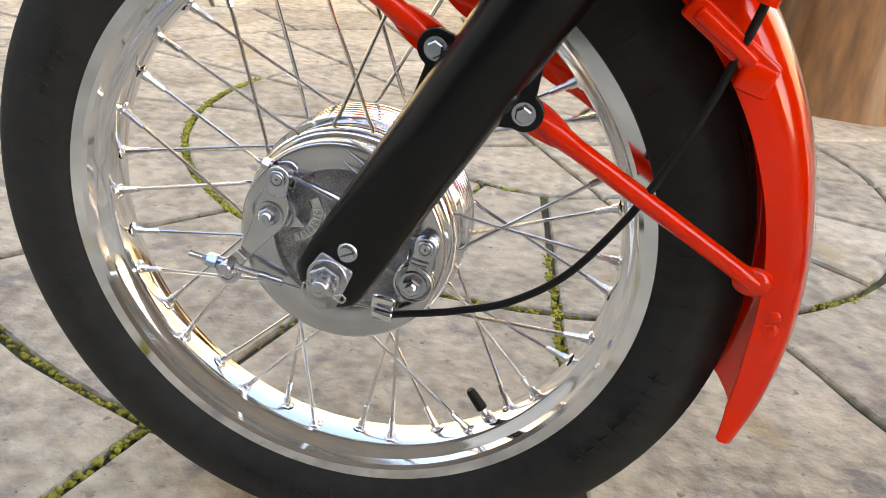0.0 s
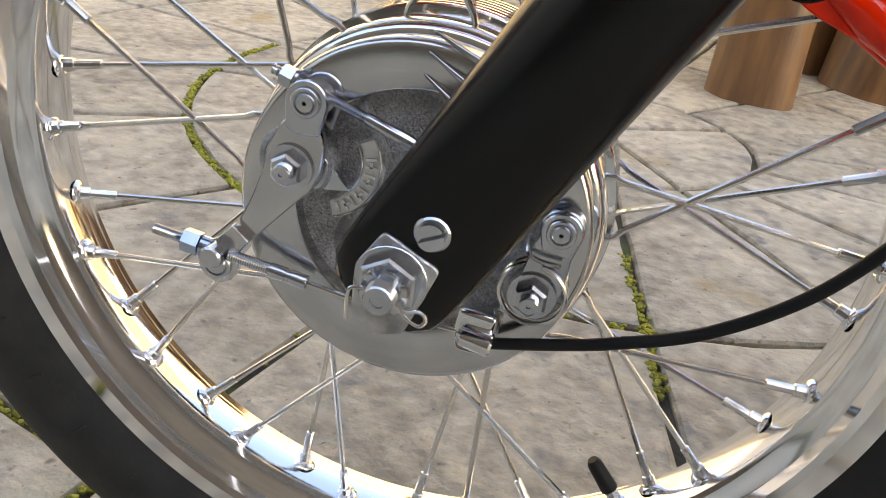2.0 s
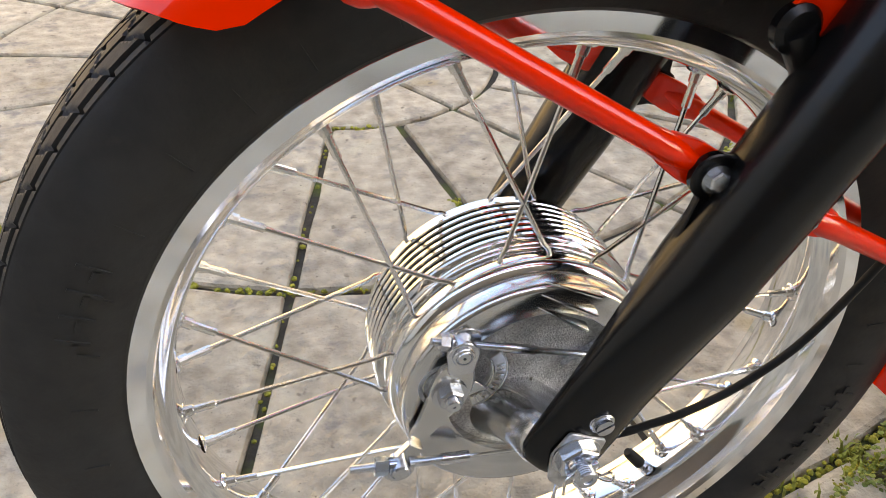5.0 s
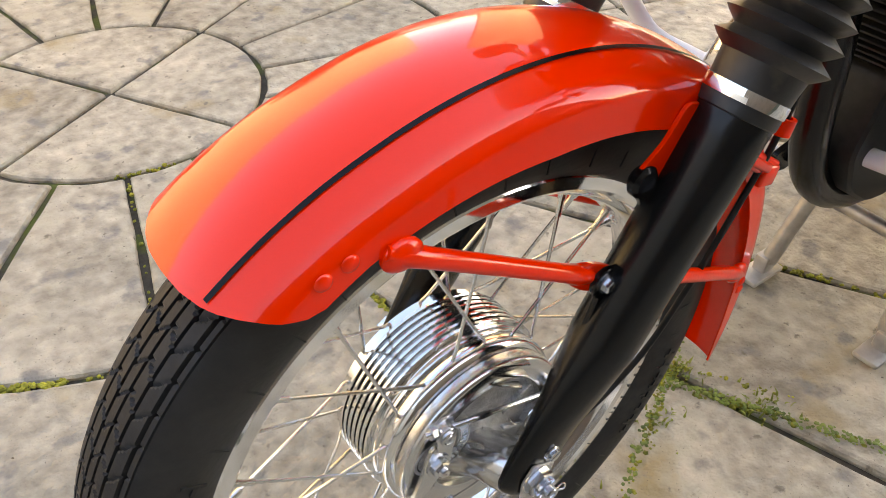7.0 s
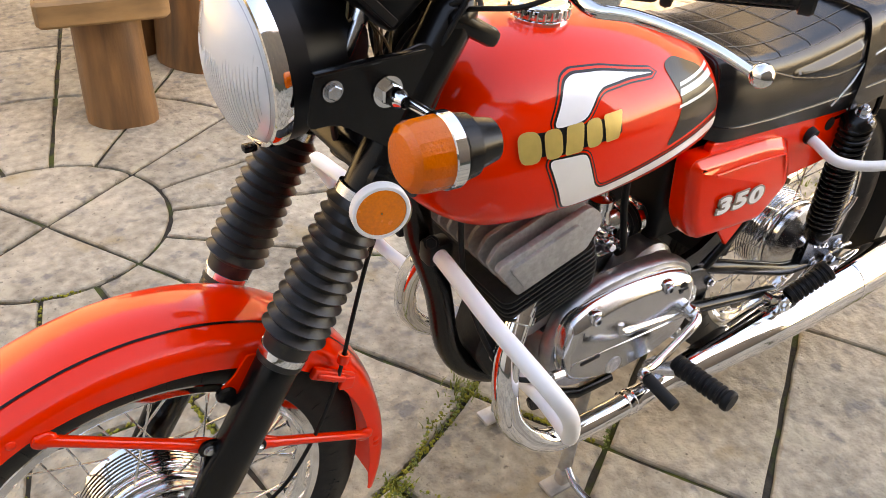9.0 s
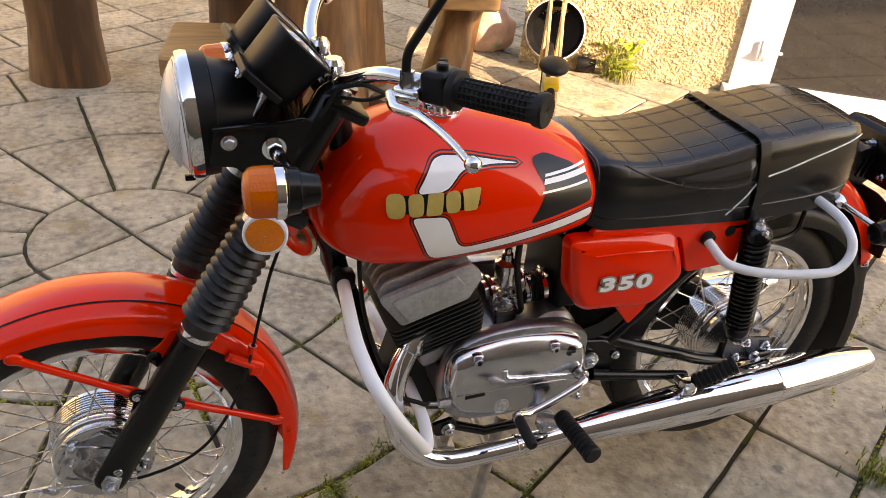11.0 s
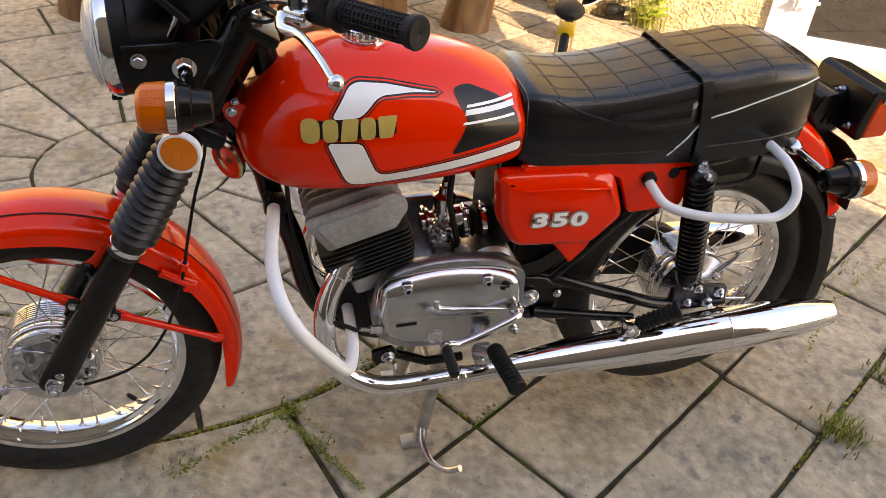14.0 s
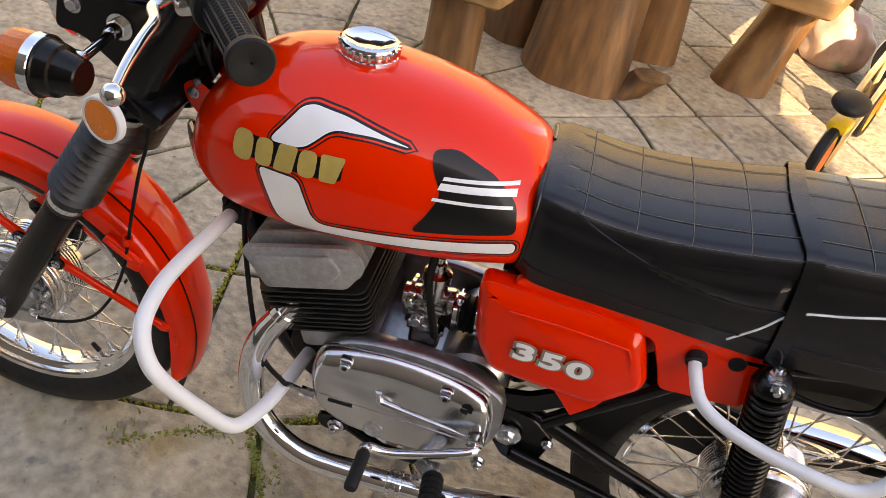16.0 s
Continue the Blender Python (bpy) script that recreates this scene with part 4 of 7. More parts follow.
for sy in (-1, 1):
    a, b = Vector((.500, sy * .2645, 1.0675)), Vector((.580, sy * .370, 1.0765))
    d = (b - a).normalized()
    L = (b - a).length
    bm = bmesh.new()
    prof = [(0, .012), (0, .026), (.005, .0275), (.010, .026), (.012, .0185)]
    for k in range(14):
        s0 = .016 + k * (L - .034) / 14
        prof += [(s0, .0178), (s0 + .002, .0158), (s0 + .0035, .0158), (s0 + .0055, .0178)]
    prof += [(L - .014, .018), (L - .013, .0215), (L - .003, .0225), (L, .0205), (L, .003), (L - .001, .001)]
    lathe(bm, prof, a, d, 40)
    grip = part("grip", bm, RUBBER, bike, "ribbed black rubber grip")
    u = d.orthogonal().normalized()
    for k in range(14):
        bm = bmesh.new()
        ang = 2 * math.pi * k / 14
        w = (u * math.cos(ang) + d.cross(u) * math.sin(ang)) * .0178
        tube(bm, [a + d * .016 + w, a + d * (L - .016) + w], .0011, 6)
        part("grip_rib", bm, RUBBER, grip)
    bm = bmesh.new()                            # switch housing and lever perch
    o = a - d * .020
    rot = Vector((1, 0, 0)).rotation_difference(d).to_matrix()
    box(bm, o + Vector((0, 0, .002)), (.040, .046, .044), rot, .008, 3)
    cyl(bm, o + Vector((0, 0, .022)), o + Vector((0, 0, .032)), .008, 14, bevel=.002)
    box(bm, o + Vector((.006, -.012 * sy, .026)), (.012, .010, .014), rot, .003)
    part("switch_housing", bm, SATIN, bike)
    bm = bmesh.new()
    pc = Vector((.447, sy * .235, 1.048))
    box(bm, pc + Vector((.005, 0, .004)), (.040, .030, .024), rot, .006, 3)
    tube(bm, smooth_path([pc + Vector((-.018, -sy * .012, 0)), pc + Vector((-.022, sy * .020, -.004)), pc + Vector((-.004, sy * .052, -.002)), pc + Vector((.006, sy * .095, -.002)),
                          pc + Vector((.014, sy * .135, -.006)), (.468, sy * .404, 1.034)], 6),
         [.0076 - .0032 * (k / 30) for k in range(31)], 12)
    lathe(bm, [(-.0105, .001), (-.009, .0055), (-.005, .0095), (0, .0108), (.005, .0095), (.009, .0055), (.0105, .001)], (.471, sy * .410, 1.034), (.1, sy, 0), 20)
    part("hand_lever", bm, ALLOY, bike, "polished ball-ended hand lever")
    bm = bmesh.new()
    tube(bm, smooth_path([(.446, sy * .236, 1.062), (.443, sy * .240, 1.105), (.452, sy * .255, 1.14), (.485, sy * .295, 1.23), (.51, sy * .325, 1.30)], 6), .0062, 12)
    part("mirror_stem", bm, SATIN, bike)
    bm = bmesh.new()
    tube(bm, [(.446, sy * .236, 1.058), (.446, sy * .236, 1.085)], .0095, 6)
    part("mirror_nut", bm, ZINC, bike)
    bm = bmesh.new()                            # control cables
    tube(bm, smooth_path([pc + Vector((-.02, -sy * .01, .0)), (.405, sy * .15, 1.035), (.36, sy * .08, .985), (.345, sy * .045, .93), (.365, sy * .03, .86)], 7), .0033, 10)
    tube(bm, smooth_path([pc + Vector((.0, -sy * .02, .005)), (.415, sy * .17, 1.02), (.385, sy * .09, .99), (.37, sy * .05, .92), (.385, sy * .035, .85)], 7), .0028, 10)
    part("control_cable", bm, RUBBER, bike)
bm = bmesh.new()                                # wiring behind the headlamp
rw = random.Random(3)
for k in range(9):
    p = Vector((.285 + rw.uniform(-.01, .02), rw.uniform(-.05, .05), .965 + rw.uniform(-.02, .02)))
    tube(bm, smooth_path([p, p + Vector((rw.uniform(.0, .03), rw.uniform(-.03, .03), .03)), p + Vector((.05, rw.uniform(-.04, .04), .0)), (.36, rw.uniform(-.03, .03), .90 + rw.uniform(-.04, .02))], 5), .0017, 6)
part("wiring", bm, mat("wire_sleeve", (.16, .11, .045), .55, var=.6, scale=120), bike)

# front brake cable
bm = bmesh.new()
tube(bm, smooth_path([(.046, -.0555, .2680), (.066, -.0615, .2765), (.080, -.063, .2810), (.100, -.066, .2890), (.137, -.066, .3045), (.174, -.067, .3350), (.205, -.068, .382), (.223, -.070, .421), (.241, -.073, .470), (.256, -.0775, .529), (.270, -.080, .60), (.290, -.082, .69), (.310, -.085, .76), (.335, -.10, .90), (.385, -.12, 1.02)], 8), .0029, 12)
part("brake_cable", bm, RUBBER, bike, "black sheathed front brake cable")

# ---- front mudguard ----
MC = Vector((.014, 0, .311))


def guard_point(ang, t, crown, edge, half):
    """A point of a mudguard's skin: ang round the wheel, t from -1 (left edge) over the crown to 1."""
    a, s = radians(ang), abs(t)
    if s < .55:
        k = s / .55
        y, r = half * .82 * k, crown - .011 * k ** 2
    elif s < .72:
        k = (s - .55) / .17 * math.pi / 2
        y, r = half * (.82 + .18 * math.sin(k)), crown - .011 - .009 * (1 - math.cos(k)) - .004 * k
    else:
        k = (s - .72) / .28
        r0 = crown - .0263
        y, r = half * (1 + .02 * k), r0 + (edge - r0) * k
    return Vector((r * math.cos(a), math.copysign(y, t), r * math.sin(a)))


def f_half(a):
    return .059 + .0115 * min(1, max(0, (a - 5) / 60))


def guard(bm, c, a0, a1, crown, edge, half, n=70, m=36, ends=None, thick=.0016):
    grid = []
    for i in range(n + 1):
        row = []
        for j in range(m + 1):
            t = -1 + 2 * j / m
            lo, hi = (ends(t) if ends else (a0, a1))
            ang = lo + (hi - lo) * i / n
            row.append(c + guard_point(ang, t, crown(ang), edge(ang), half(ang)))
        grid.append(row)
    V = [[bm.verts.new(p) for p in row] for row in grid]
    for i in range(n):
        for j in range(m):
            bm.faces.new((V[i][j], V[i + 1][j], V[i + 1][j + 1], V[i][j + 1]))
    bmesh.ops.recalc_face_normals(bm, faces=bm.faces)
    bmesh.ops.solidify(bm, geom=list(bm.faces), thickness=thick)
    return bm


def f_crown(a):
    return .337 + .008 * min(1, max(0, (a - 15) / 30)) + .004 * min(1, max(0, (a - 108) / 20))


def f_edge(a):
    return .297 + (.012 * min(1, (a - 90) / 25) if a > 90 else 0) + (.010 * max(0, (-a - 2) / 20) if a < -2 else 0)


def f_ends(t):
    s = abs(t)
    lo = -19 + 1.5 * s if s < .72 else -17.9 + 6 * ((s - .72) / .28) ** 1.3
    hi = float(np.interp(s, (0, .2, .36, .45, .55, .65, .72, .8, .9, 1), (129.2, 129.1, 128.6, 128, 127, 125.6, 124.6, 124, 123.2, 121.3)))
    return lo, hi


bm = bmesh.new()
guard(bm, MC, 0, 0, f_crown, f_edge, f_half, 90, 40, f_ends)
fender = part("front_mudguard", bm, RED, bike, "glossy red front mudguard with a black pinstripe")
bm = bmesh.new()                                # pinstripe on the left shoulder
row = []
for k in range(91):
    ang = -17 + (127.9 + 17) * k / 90
    p = [MC + guard_point(ang, -t, f_crown(ang) + .0012, f_edge(ang), f_half(ang) + .0003) for t in (.345, .378)]
    row.append([bm.verts.new(v) for v in p])
for a, b in zip(row, row[1:]):
    bm.faces.new((a[0], b[0], b[1], a[1]))
bmesh.ops.solidify(bm, geom=list(bm.faces), thickness=.0006)
part("pinstripe", bm, DECALK, fender)
for sy in (-1, 1):
    bm = bmesh.new()                            # stays
    e0, e1 = (fork(s, sy * .0780, off) for s, off in LUGS)
    for e, ang, rr in ((e0, 112, .300), (e1, 8.5, .290)):
        q = MC + Vector((rr * math.cos(radians(ang)), sy * (f_half(ang) + .002), rr * math.sin(radians(ang))))
        d = (q - e).normalized()
        P = [e + d * .002, e + d * .014, e + d * .028, e + d * .042, e.lerp(q, .5), q - d * .02, q, q + d * .012]
        tube(bm, P, [.0030, .0060, .0080, .0070, .0068, .0068, .0075, .0045], 14)
        u = Vector((-d.z, 0, d.x))
        flat = rounded([tuple(v) for v in ((-.012, -.010), (-.012, .010), (.012, .0115), (.034, .0078), (.034, -.0078), (.012, -.0115))], .006, 4)
        plate(bm, flat, lambda p, h, e=e, d=d, u=u: e + d * p[0] + u * p[1] + Vector((0, sy * h, 0)), [(-.0025, .0006), (-.0018, 0), (.0018, 0), (.0025, .0006)])
        bmesh.ops.create_uvsphere(bm, u_segments=14, v_segments=8, radius=.011, matrix=Matrix.Translation(q) @ Matrix.Diagonal((1.3, .6, 1, 1)))
    part("mudguard_stay", bm, RED, fender, "red tubular mudguard stay")
    bolts("stay_bolt", [(e + Vector((0, sy * .0087, 0)), (0, sy, 0), .0058, .0042, 0) for e in (e0, e1)], fender)
    for ang, rr in ((119.6, .70), (116.6, .73), (3.2, .76), (1.2, .76)):   # rivets beside the stays
        p = MC + guard_point(ang, sy * rr, f_crown(ang), f_edge(ang), f_half(ang))
        bm = bmesh.new()
        lathe(bm, dome(p, None, .0058, .0024, 4), p, (0, sy, 0), 16)
        part("rivet", bm, RED, fender)
    bm = bmesh.new()                            # bracket to the fork leg
    poly = rounded([(.132, .606), (.168, .594), (.136, .558), (.110, .543), (.092, .547), (.094, .565), (.114, .580)], .006, 4)
    plate(bm, poly, lambda p, h, sy=sy: Vector((p[0], sy * (.0715 + h), p[1])), [(0, .0006), (.0006, 0), (.0030, 0), (.0036, .0006)])
    part("mudguard_bracket", bm, RED, fender)
    bm = bmesh.new()
    cyl(bm, (.1010, sy * .068, .5550), (.1010, sy * .079, .5550), .0125, 20, bevel=.003)
    tube(bm, [(.101, sy * .0735, .555), (.120, sy * .0735, .522)], [.0095, .0075], 14)
    part("bracket_boss", bm, BLACK, fender)
bm = bmesh.new()                                # cable guide clip
q = Vector((.245, -.0735, .514))
box(bm, q, (.070, .010, .017), Matrix.Rotation(.58, 3, "Y"), .003, 3)
box(bm, q + Vector((-.004, -.004, .002)), (.048, .008, .009), Matrix.Rotation(.58, 3, "Y"), .003, 3)
box(bm, Vector((.264, -.0765, .494)), (.022, .008, .020), Matrix.Rotation(.25, 3, "Y"), .003, 3)
lathe(bm, [(-.007, .0046), (-.007, .0080), (.007, .0080), (.007, .0046)], (.2585, -.0795, .545), (.25, 0, 1), 16, closed=True)
part("cable_guide", bm, RED, fender)

# ---- tank ----
TANK = [(.366, .050, .800, .762), (.376, .082, .828, .738), (.400, .112, .862, .716), (.440, .137, .899, .698), (.500, .153, .922, .693), (.570, .160, .930, .694),
        (.640, .160, .928, .697), (.710, .154, .919, .701), (.770, .144, .905, .707), (.820, .131, .886, .714), (.850, .119, .868, .721), (.864, .100, .845, .735)]


def spline(rows, x):
    """Smooth interpolation of rows sorted by their first number."""
    for i in range(len(rows) - 1):
        if rows[i][0] <= x <= rows[i + 1][0]:
            break
    else:
        return rows[0][1:] if x < rows[0][0] else rows[-1][1:]
    a, b = rows[i], rows[i + 1]
    pa, pb = rows[max(0, i - 1)], rows[min(len(rows) - 1, i + 2)]
    h = b[0] - a[0]
    t = (x - a[0]) / h
    out = []
    for k in range(1, len(a)):
        ma = (b[k] - pa[k]) / (b[0] - pa[0]) * h
        mb = (pb[k] - a[k]) / (pb[0] - a[0]) * h
        out.append((2 * t ** 3 - 3 * t * t + 1) * a[k] + (t ** 3 - 2 * t * t + t) * ma + (-2 * t ** 3 + 3 * t * t) * b[k] + (t ** 3 - t * t) * mb)
    return out


def tank_side(x, z, off=0.0):
    """The point of the tank's left skin at that length and height."""
    w, zt, zb = spline(TANK, x)
    zc = zb + (zt - zb) * .42
    h = (zt - zc) if z > zc else (zc - zb)
    n = 2.15 if z > zc else 3.2
    k = min(.999, abs(z - zc) / h)
    y = w * (1 - k ** n) ** (1 / n)
    return Vector((x, -(y + off), z + (off * .5 if z > zc + .03 else 0)))


bm = bmesh.new()
rings, seg = [], 72
xs = [TANK[0][0] + (TANK[-1][0] - TANK[0][0]) * (.5 - .5 * math.cos(math.pi * k / 60)) for k in range(61)]
for x in xs:
    w, zt, zb = spline(TANK, x)
    zc = zb + (zt - zb) * .42
    ring = []
    for k in range(seg):
        a = 2 * math.pi * k / seg
        c, s = math.cos(a), math.sin(a)
        n = 2.15 if s > 0 else 3.2
        h = (zt - zc) if s > 0 else (zc - zb)
        ring.append(bm.verts.new((x, math.copysign(abs(c) ** (2 / n), c) * w, zc + math.copysign(abs(s) ** (2 / n), s) * h)))
    rings.append(ring)
for a, b in zip(rings, rings[1:]):
    for k in range(seg):
        bm.faces.new((a[k], a[(k + 1) % seg], b[(k + 1) % seg], b[k]))
bm.faces.new(rings[0])
bm.faces.new(rings[-1])
tank = part("fuel_tank", bm, RED, bike, "glossy red fuel tank with white, black and gold decals", angle=60)

def decal(name, poly, material, off, both=True, label=""):
    """A thin film that follows the tank's skin, from a polygon in length and height."""
    made = None
    for sy in ((1, -1) if both else (1,)):
        bm = bmesh.new()
        vs = [bm.verts.new((p[0], p[1], 0)) for p in poly]
        f = bm.faces.new(vs)
        bmesh.ops.triangulate(bm, faces=[f])
        for _ in range(5):
            es = [e for e in bm.edges if e.calc_length() > .012]
            if not es:
                break
            bmesh.ops.subdivide_edges(bm, edges=es, cuts=1)
            bmesh.ops.triangulate(bm, faces=[f for f in bm.faces if len(f.verts) > 3])
        for v in bm.verts:
            q = tank_side(v.co.x, v.co.y, off)
            v.co = Vector((q.x, q.y * sy, q.z))
        made = part(name, bm, material, tank, label, smooth=True, angle=80)
    return made


UP = [(.508, .862), (.541, .906), (.556, .911), (.60, .909), (.690, .893), (.640, .897), (.594, .895), (.582, .890), (.556, .866)]
LOW = [(.500, .812), (.530, .745), (.540, .733), (.556, .730), (.846, .766), (.844, .783), (.600, .752), (.588, .753), (.578, .762), (.556, .812)]
UP = rounded([(x, z - .014) for x, z in UP], .012, 4)
LOW = rounded([(x, z + .001) for x, z in LOW], .010, 4)
for shape in (UP, LOW):                         # black line, red gap, black edge, white stripe
    decal("stripe_outline", inset(shape, -.0064), DECALK, .0004)
    decal("stripe_gap", inset(shape, -.0046), RED, .0007)
    decal("stripe_edge", inset(shape, -.0026), DECALK, .0010)
    decal("stripe", shape, DECALW, .0014)
PANEL = [(.712, .882), (.742, .885), (.796, .864), (.832, .836), (.842, .797), (.708, .779), (.724, .806), (.738, .838), (.722, .860)]
decal("rear_panel", rounded(PANEL, .012, 4), DECALK, .0008)
for z0, z1 in ((.853, .857), (.842, .850), (.828, .832)):
    decal("panel_line", [(.736 - (.857 - z0) * .3, z0 + .001), (.829, z0 + .001), (.828, z1 + .001), (.736 - (.857 - z1) * .3, z1 + .001)], DECALW, .0014)
# the maker's badge as plain gold shapes on a black ground
decal("badge_ground", rounded([(.480, .8185), (.598, .8235), (.612, .8270), (.612, .8500), (.480, .8465)], .003, 2), DECALK, .0016)
for poly, rr in (([(.461, .812), (.490, .813), (.490, .850), (.461, .848)], .0145), ([(.4945, .815), (.5185, .816), (.5185, .8500), (.4945, .8485)], .010),
                 ([(.5215, .8165), (.5475, .818), (.5515, .8515), (.5260, .8500)], .005), ([(.5540, .8190), (.5780, .8205), (.5780, .8535), (.5540, .8515)], .010),
                 ([(.5840, .8210), (.6060, .8225), (.6140, .8550), (.5820, .8535)], .004)):
    decal("badge_shape", rounded(poly, rr, 4), GOLD, .0026)

bm = bmesh.new()                                # filler cap
CAPC = Vector((.588, -.002, .928))
lathe(bm, [(-.006, .040), (.004, .040), (.006, .036)], CAPC, (0, 0, 1), 40)
prof = [(.004, .034), (.006, .0385), (.018, .0395), (.021, .038), (.023, .034), (.021, .030), (.0195, .020), (.019, .001)]
lathe(bm, prof, CAPC, (.0, .0, 1), 48)
for k in range(24):
    a = 2 * math.pi * k / 24
    cyl(bm, CAPC + Vector((.0393 * math.cos(a), .0393 * math.sin(a), .007)), CAPC + Vector((.0393 * math.cos(a), .0393 * math.sin(a), .018)), .0028, 8)
part("filler_cap", bm, CHROME, tank, "chrome fuel filler cap")
for sy in (-1, 1):                              # front mounting lugs
    bm = bmesh.new()
    poly = rounded([(.350, .815), (.345, .835), (.362, .845), (.395, .828), (.392, .79), (.37, .79)], .008)
    plate(bm, poly, lambda p, h, sy=sy: Vector((p[0], sy * (.045 + h), p[1])), [(0, 0), (.004, 0)])
    part("tank_lug", bm, RED, tank)
bolts("tank_bolt", [((x, sy * .049, z), (0, sy, 0), r, .005, 0) for sy in (-1, 1) for x, z, r in ((.361, .826, .0065), (.367, .843, .0045))], tank)

# ---- seat ----
SEAT = [(.852, .108, .858, .734), (.880, .122, .862, .728), (.960, .125, .853, .724), (1.040, .126, .856, .721), (1.120, .127, .868, .717), (1.200, .128, .884, .715),
        (1.280, .128, .893, .716), (1.350, .127, .902, .720), (1.404, .124, .902, .730), (1.438, .114, .896, .740), (1.460, .098, .884, .750), (1.471, .078, .868, .757), (1.475, .060, .855, .762)]
CREASE = [(.875, .868), (.905, .850), (.942, .833), (1.019, .808), (1.096, .795), (1.150, .796), (1.195, .803), (1.30, .815)]


def seat_point(x, a):
    """A point of the seat's cover; a runs from the left lower edge (0) over the top to the right (1)."""
    w, zt, zb = spline(SEAT, x)
    s = 2 * a - 1
    u = abs(s)
    flat = .62
    if u < flat:
        k = u / flat
        y, z = w * .80 * k, zt - .006 * k ** 2.5
    elif u < .74:
        k = (u - flat) / (.74 - flat) * math.pi / 2
        y, z = w * (.80 + .165 * math.sin(k)), zt - .006 - .030 * (1 - math.cos(k)) - .004 * k
    else:
        k = (u - .74) / .26
        z0 = zt - .0423
        y, z = w * (.965 + .05 * math.sin(k * math.pi) + .035 * k), z0 + (zb - z0) * k
        if .89 < x < 1.19:                      # padded top that overhangs the side
            cz = spline(CREASE, x)[0]
            if z > cz:
                y += .0075 * min(1, (z - cz) / .012) ** .5 * min(1, (x - .89) / .05, (1.19 - x) / .02)
    # quilting on top: cross and lengthwise seams
    if u < .70 and .885 < x < 1.44:
        g = 0
        dx = min(abs(x - (.915 + .070 * i)) for i in range(9))
        g = max(g, math.exp(-(dx / .0026) ** 2))
        for lane in (.16, .46, .66):
            g = max(g, math.exp(-((u - lane) * w / .62 / .0022) ** 2))
        z -= .0004 * g
    return Vector((x, math.copysign(y, s), z))


def side_of_seat(x, z):
    """The place round the seat's section at which its left side is z high."""
    lo, hi = .0, .19
    for _ in range(24):
        m = (lo + hi) / 2
        lo, hi = (m, hi) if seat_point(x, m).z < z else (lo, m)
    return lo


bm = bmesh.new()
N, M = 360, 150
V = []
for i in range(N + 1):
    x = .852 + (1.475 - .852) * i / N
    V.append([bm.verts.new(seat_point(x, j / M)) for j in range(M + 1)])
for i in range(N):
    for j in range(M):
        bm.faces.new((V[i][j], V[i + 1][j], V[i + 1][j + 1], V[i][j + 1]))
bm.faces.new([V[0][j] for j in range(M + 1)])
bm.faces.new([V[N][j] for j in range(M, -1, -1)])
for i in range(N):
    bm.faces.new((V[i][0], V[i][M], V[i + 1][M], V[i + 1][0]))
seat = part("seat", bm, VINYL, bike, "quilted black vinyl dual seat with white piping", angle=70)
for sy in (0, 1):
    bm = bmesh.new()                            # white piping along the side
    P = []
    for x, z in ((1.142, .734), (1.172, .768), (1.202, .803), (1.257, .819), (1.312, .836), (1.364, .851), (1.404, .862), (1.432, .868), (1.452, .866)):
        a = side_of_seat(x, z)
        p = seat_point(x, a if sy == 0 else 1 - a)
        p.y += -.0012 if sy == 0 else .0012
        P.append(p)
    tube(bm, smooth_path(P, 6), .0016, 8)
    part("piping", bm, DECALW, seat, "white piping")
    bm = bmesh.new()                            # hem and side seams
    P = [seat_point(.856 + .615 * k / 40, (.035 if sy == 0 else .965)) for k in range(41)]
    tube(bm, P, .0022, 8)
    P = [seat_point(.857, (.02 + .36 * k / 16) if sy == 0 else 1 - (.02 + .36 * k / 16)) for k in range(17)]
    tube(bm, P, .0030, 8)
    P = []
    for x, z in CREASE[1:-1]:
        a = side_of_seat(x, z - .001)
        P.append(seat_point(x, a if sy == 0 else 1 - a))
    tube(bm, smooth_path(P, 5), .0018, 8)
    part("seam", bm, VINYL, seat)
THREAD = mat("seat_thread", (.10, .095, .085), .6, var=.3, scale=300)
for i in range(8):                              # stitched seams across and along the top
    x0 = .915 + .070 * i
    if 1.16 < x0 < 1.21:
        continue
    bm = bmesh.new()
    tube(bm, [seat_point(x0, .17 + .66 * k / 60) + Vector((0, 0, .0011)) for k in range(61)], .0006, 5)
    part("stitching", bm, THREAD, seat, "grey stitched seam")
for lane in (-.66, -.46, -.16, .16, .46, .66):
    bm = bmesh.new()
    tube(bm, [seat_point(.900 + .530 * k / 80, .5 + lane / 2) + Vector((0, 0, .0011)) for k in range(81)], .0006, 5)
    part("stitching", bm, THREAD, seat, "grey stitched seam")
bm = bmesh.new()                                # passenger strap
rowa, rowb = [], []
for k in range(61):
    a = k / 60
    xo = 1.186 + .022 * abs(2 * a - 1) ** 2
    for row, dx in ((rowa, -.011), (rowb, .011)):
        p = seat_point(xo + dx, a)
        w, zt, zb = spline(SEAT, xo)
        q = Vector((p.x, p.y * 1.015, p.z)) + Vector((0, 0, .005 if abs(2 * a - 1) < .7 else 0))
        q.y += math.copysign(.002 * min(1, abs(2 * a - 1) * 2), 2 * a - 1)
        row.append(bm.verts.new(q))
for k in range(60):
    bm.faces.new((rowa[k], rowb[k], rowb[k + 1], rowa[k + 1]))
bmesh.ops.recalc_face_normals(bm, faces=bm.faces)
bmesh.ops.solidify(bm, geom=list(bm.faces), thickness=-.003)
part("passenger_strap", bm, VINYL, seat, "black vinyl passenger strap")

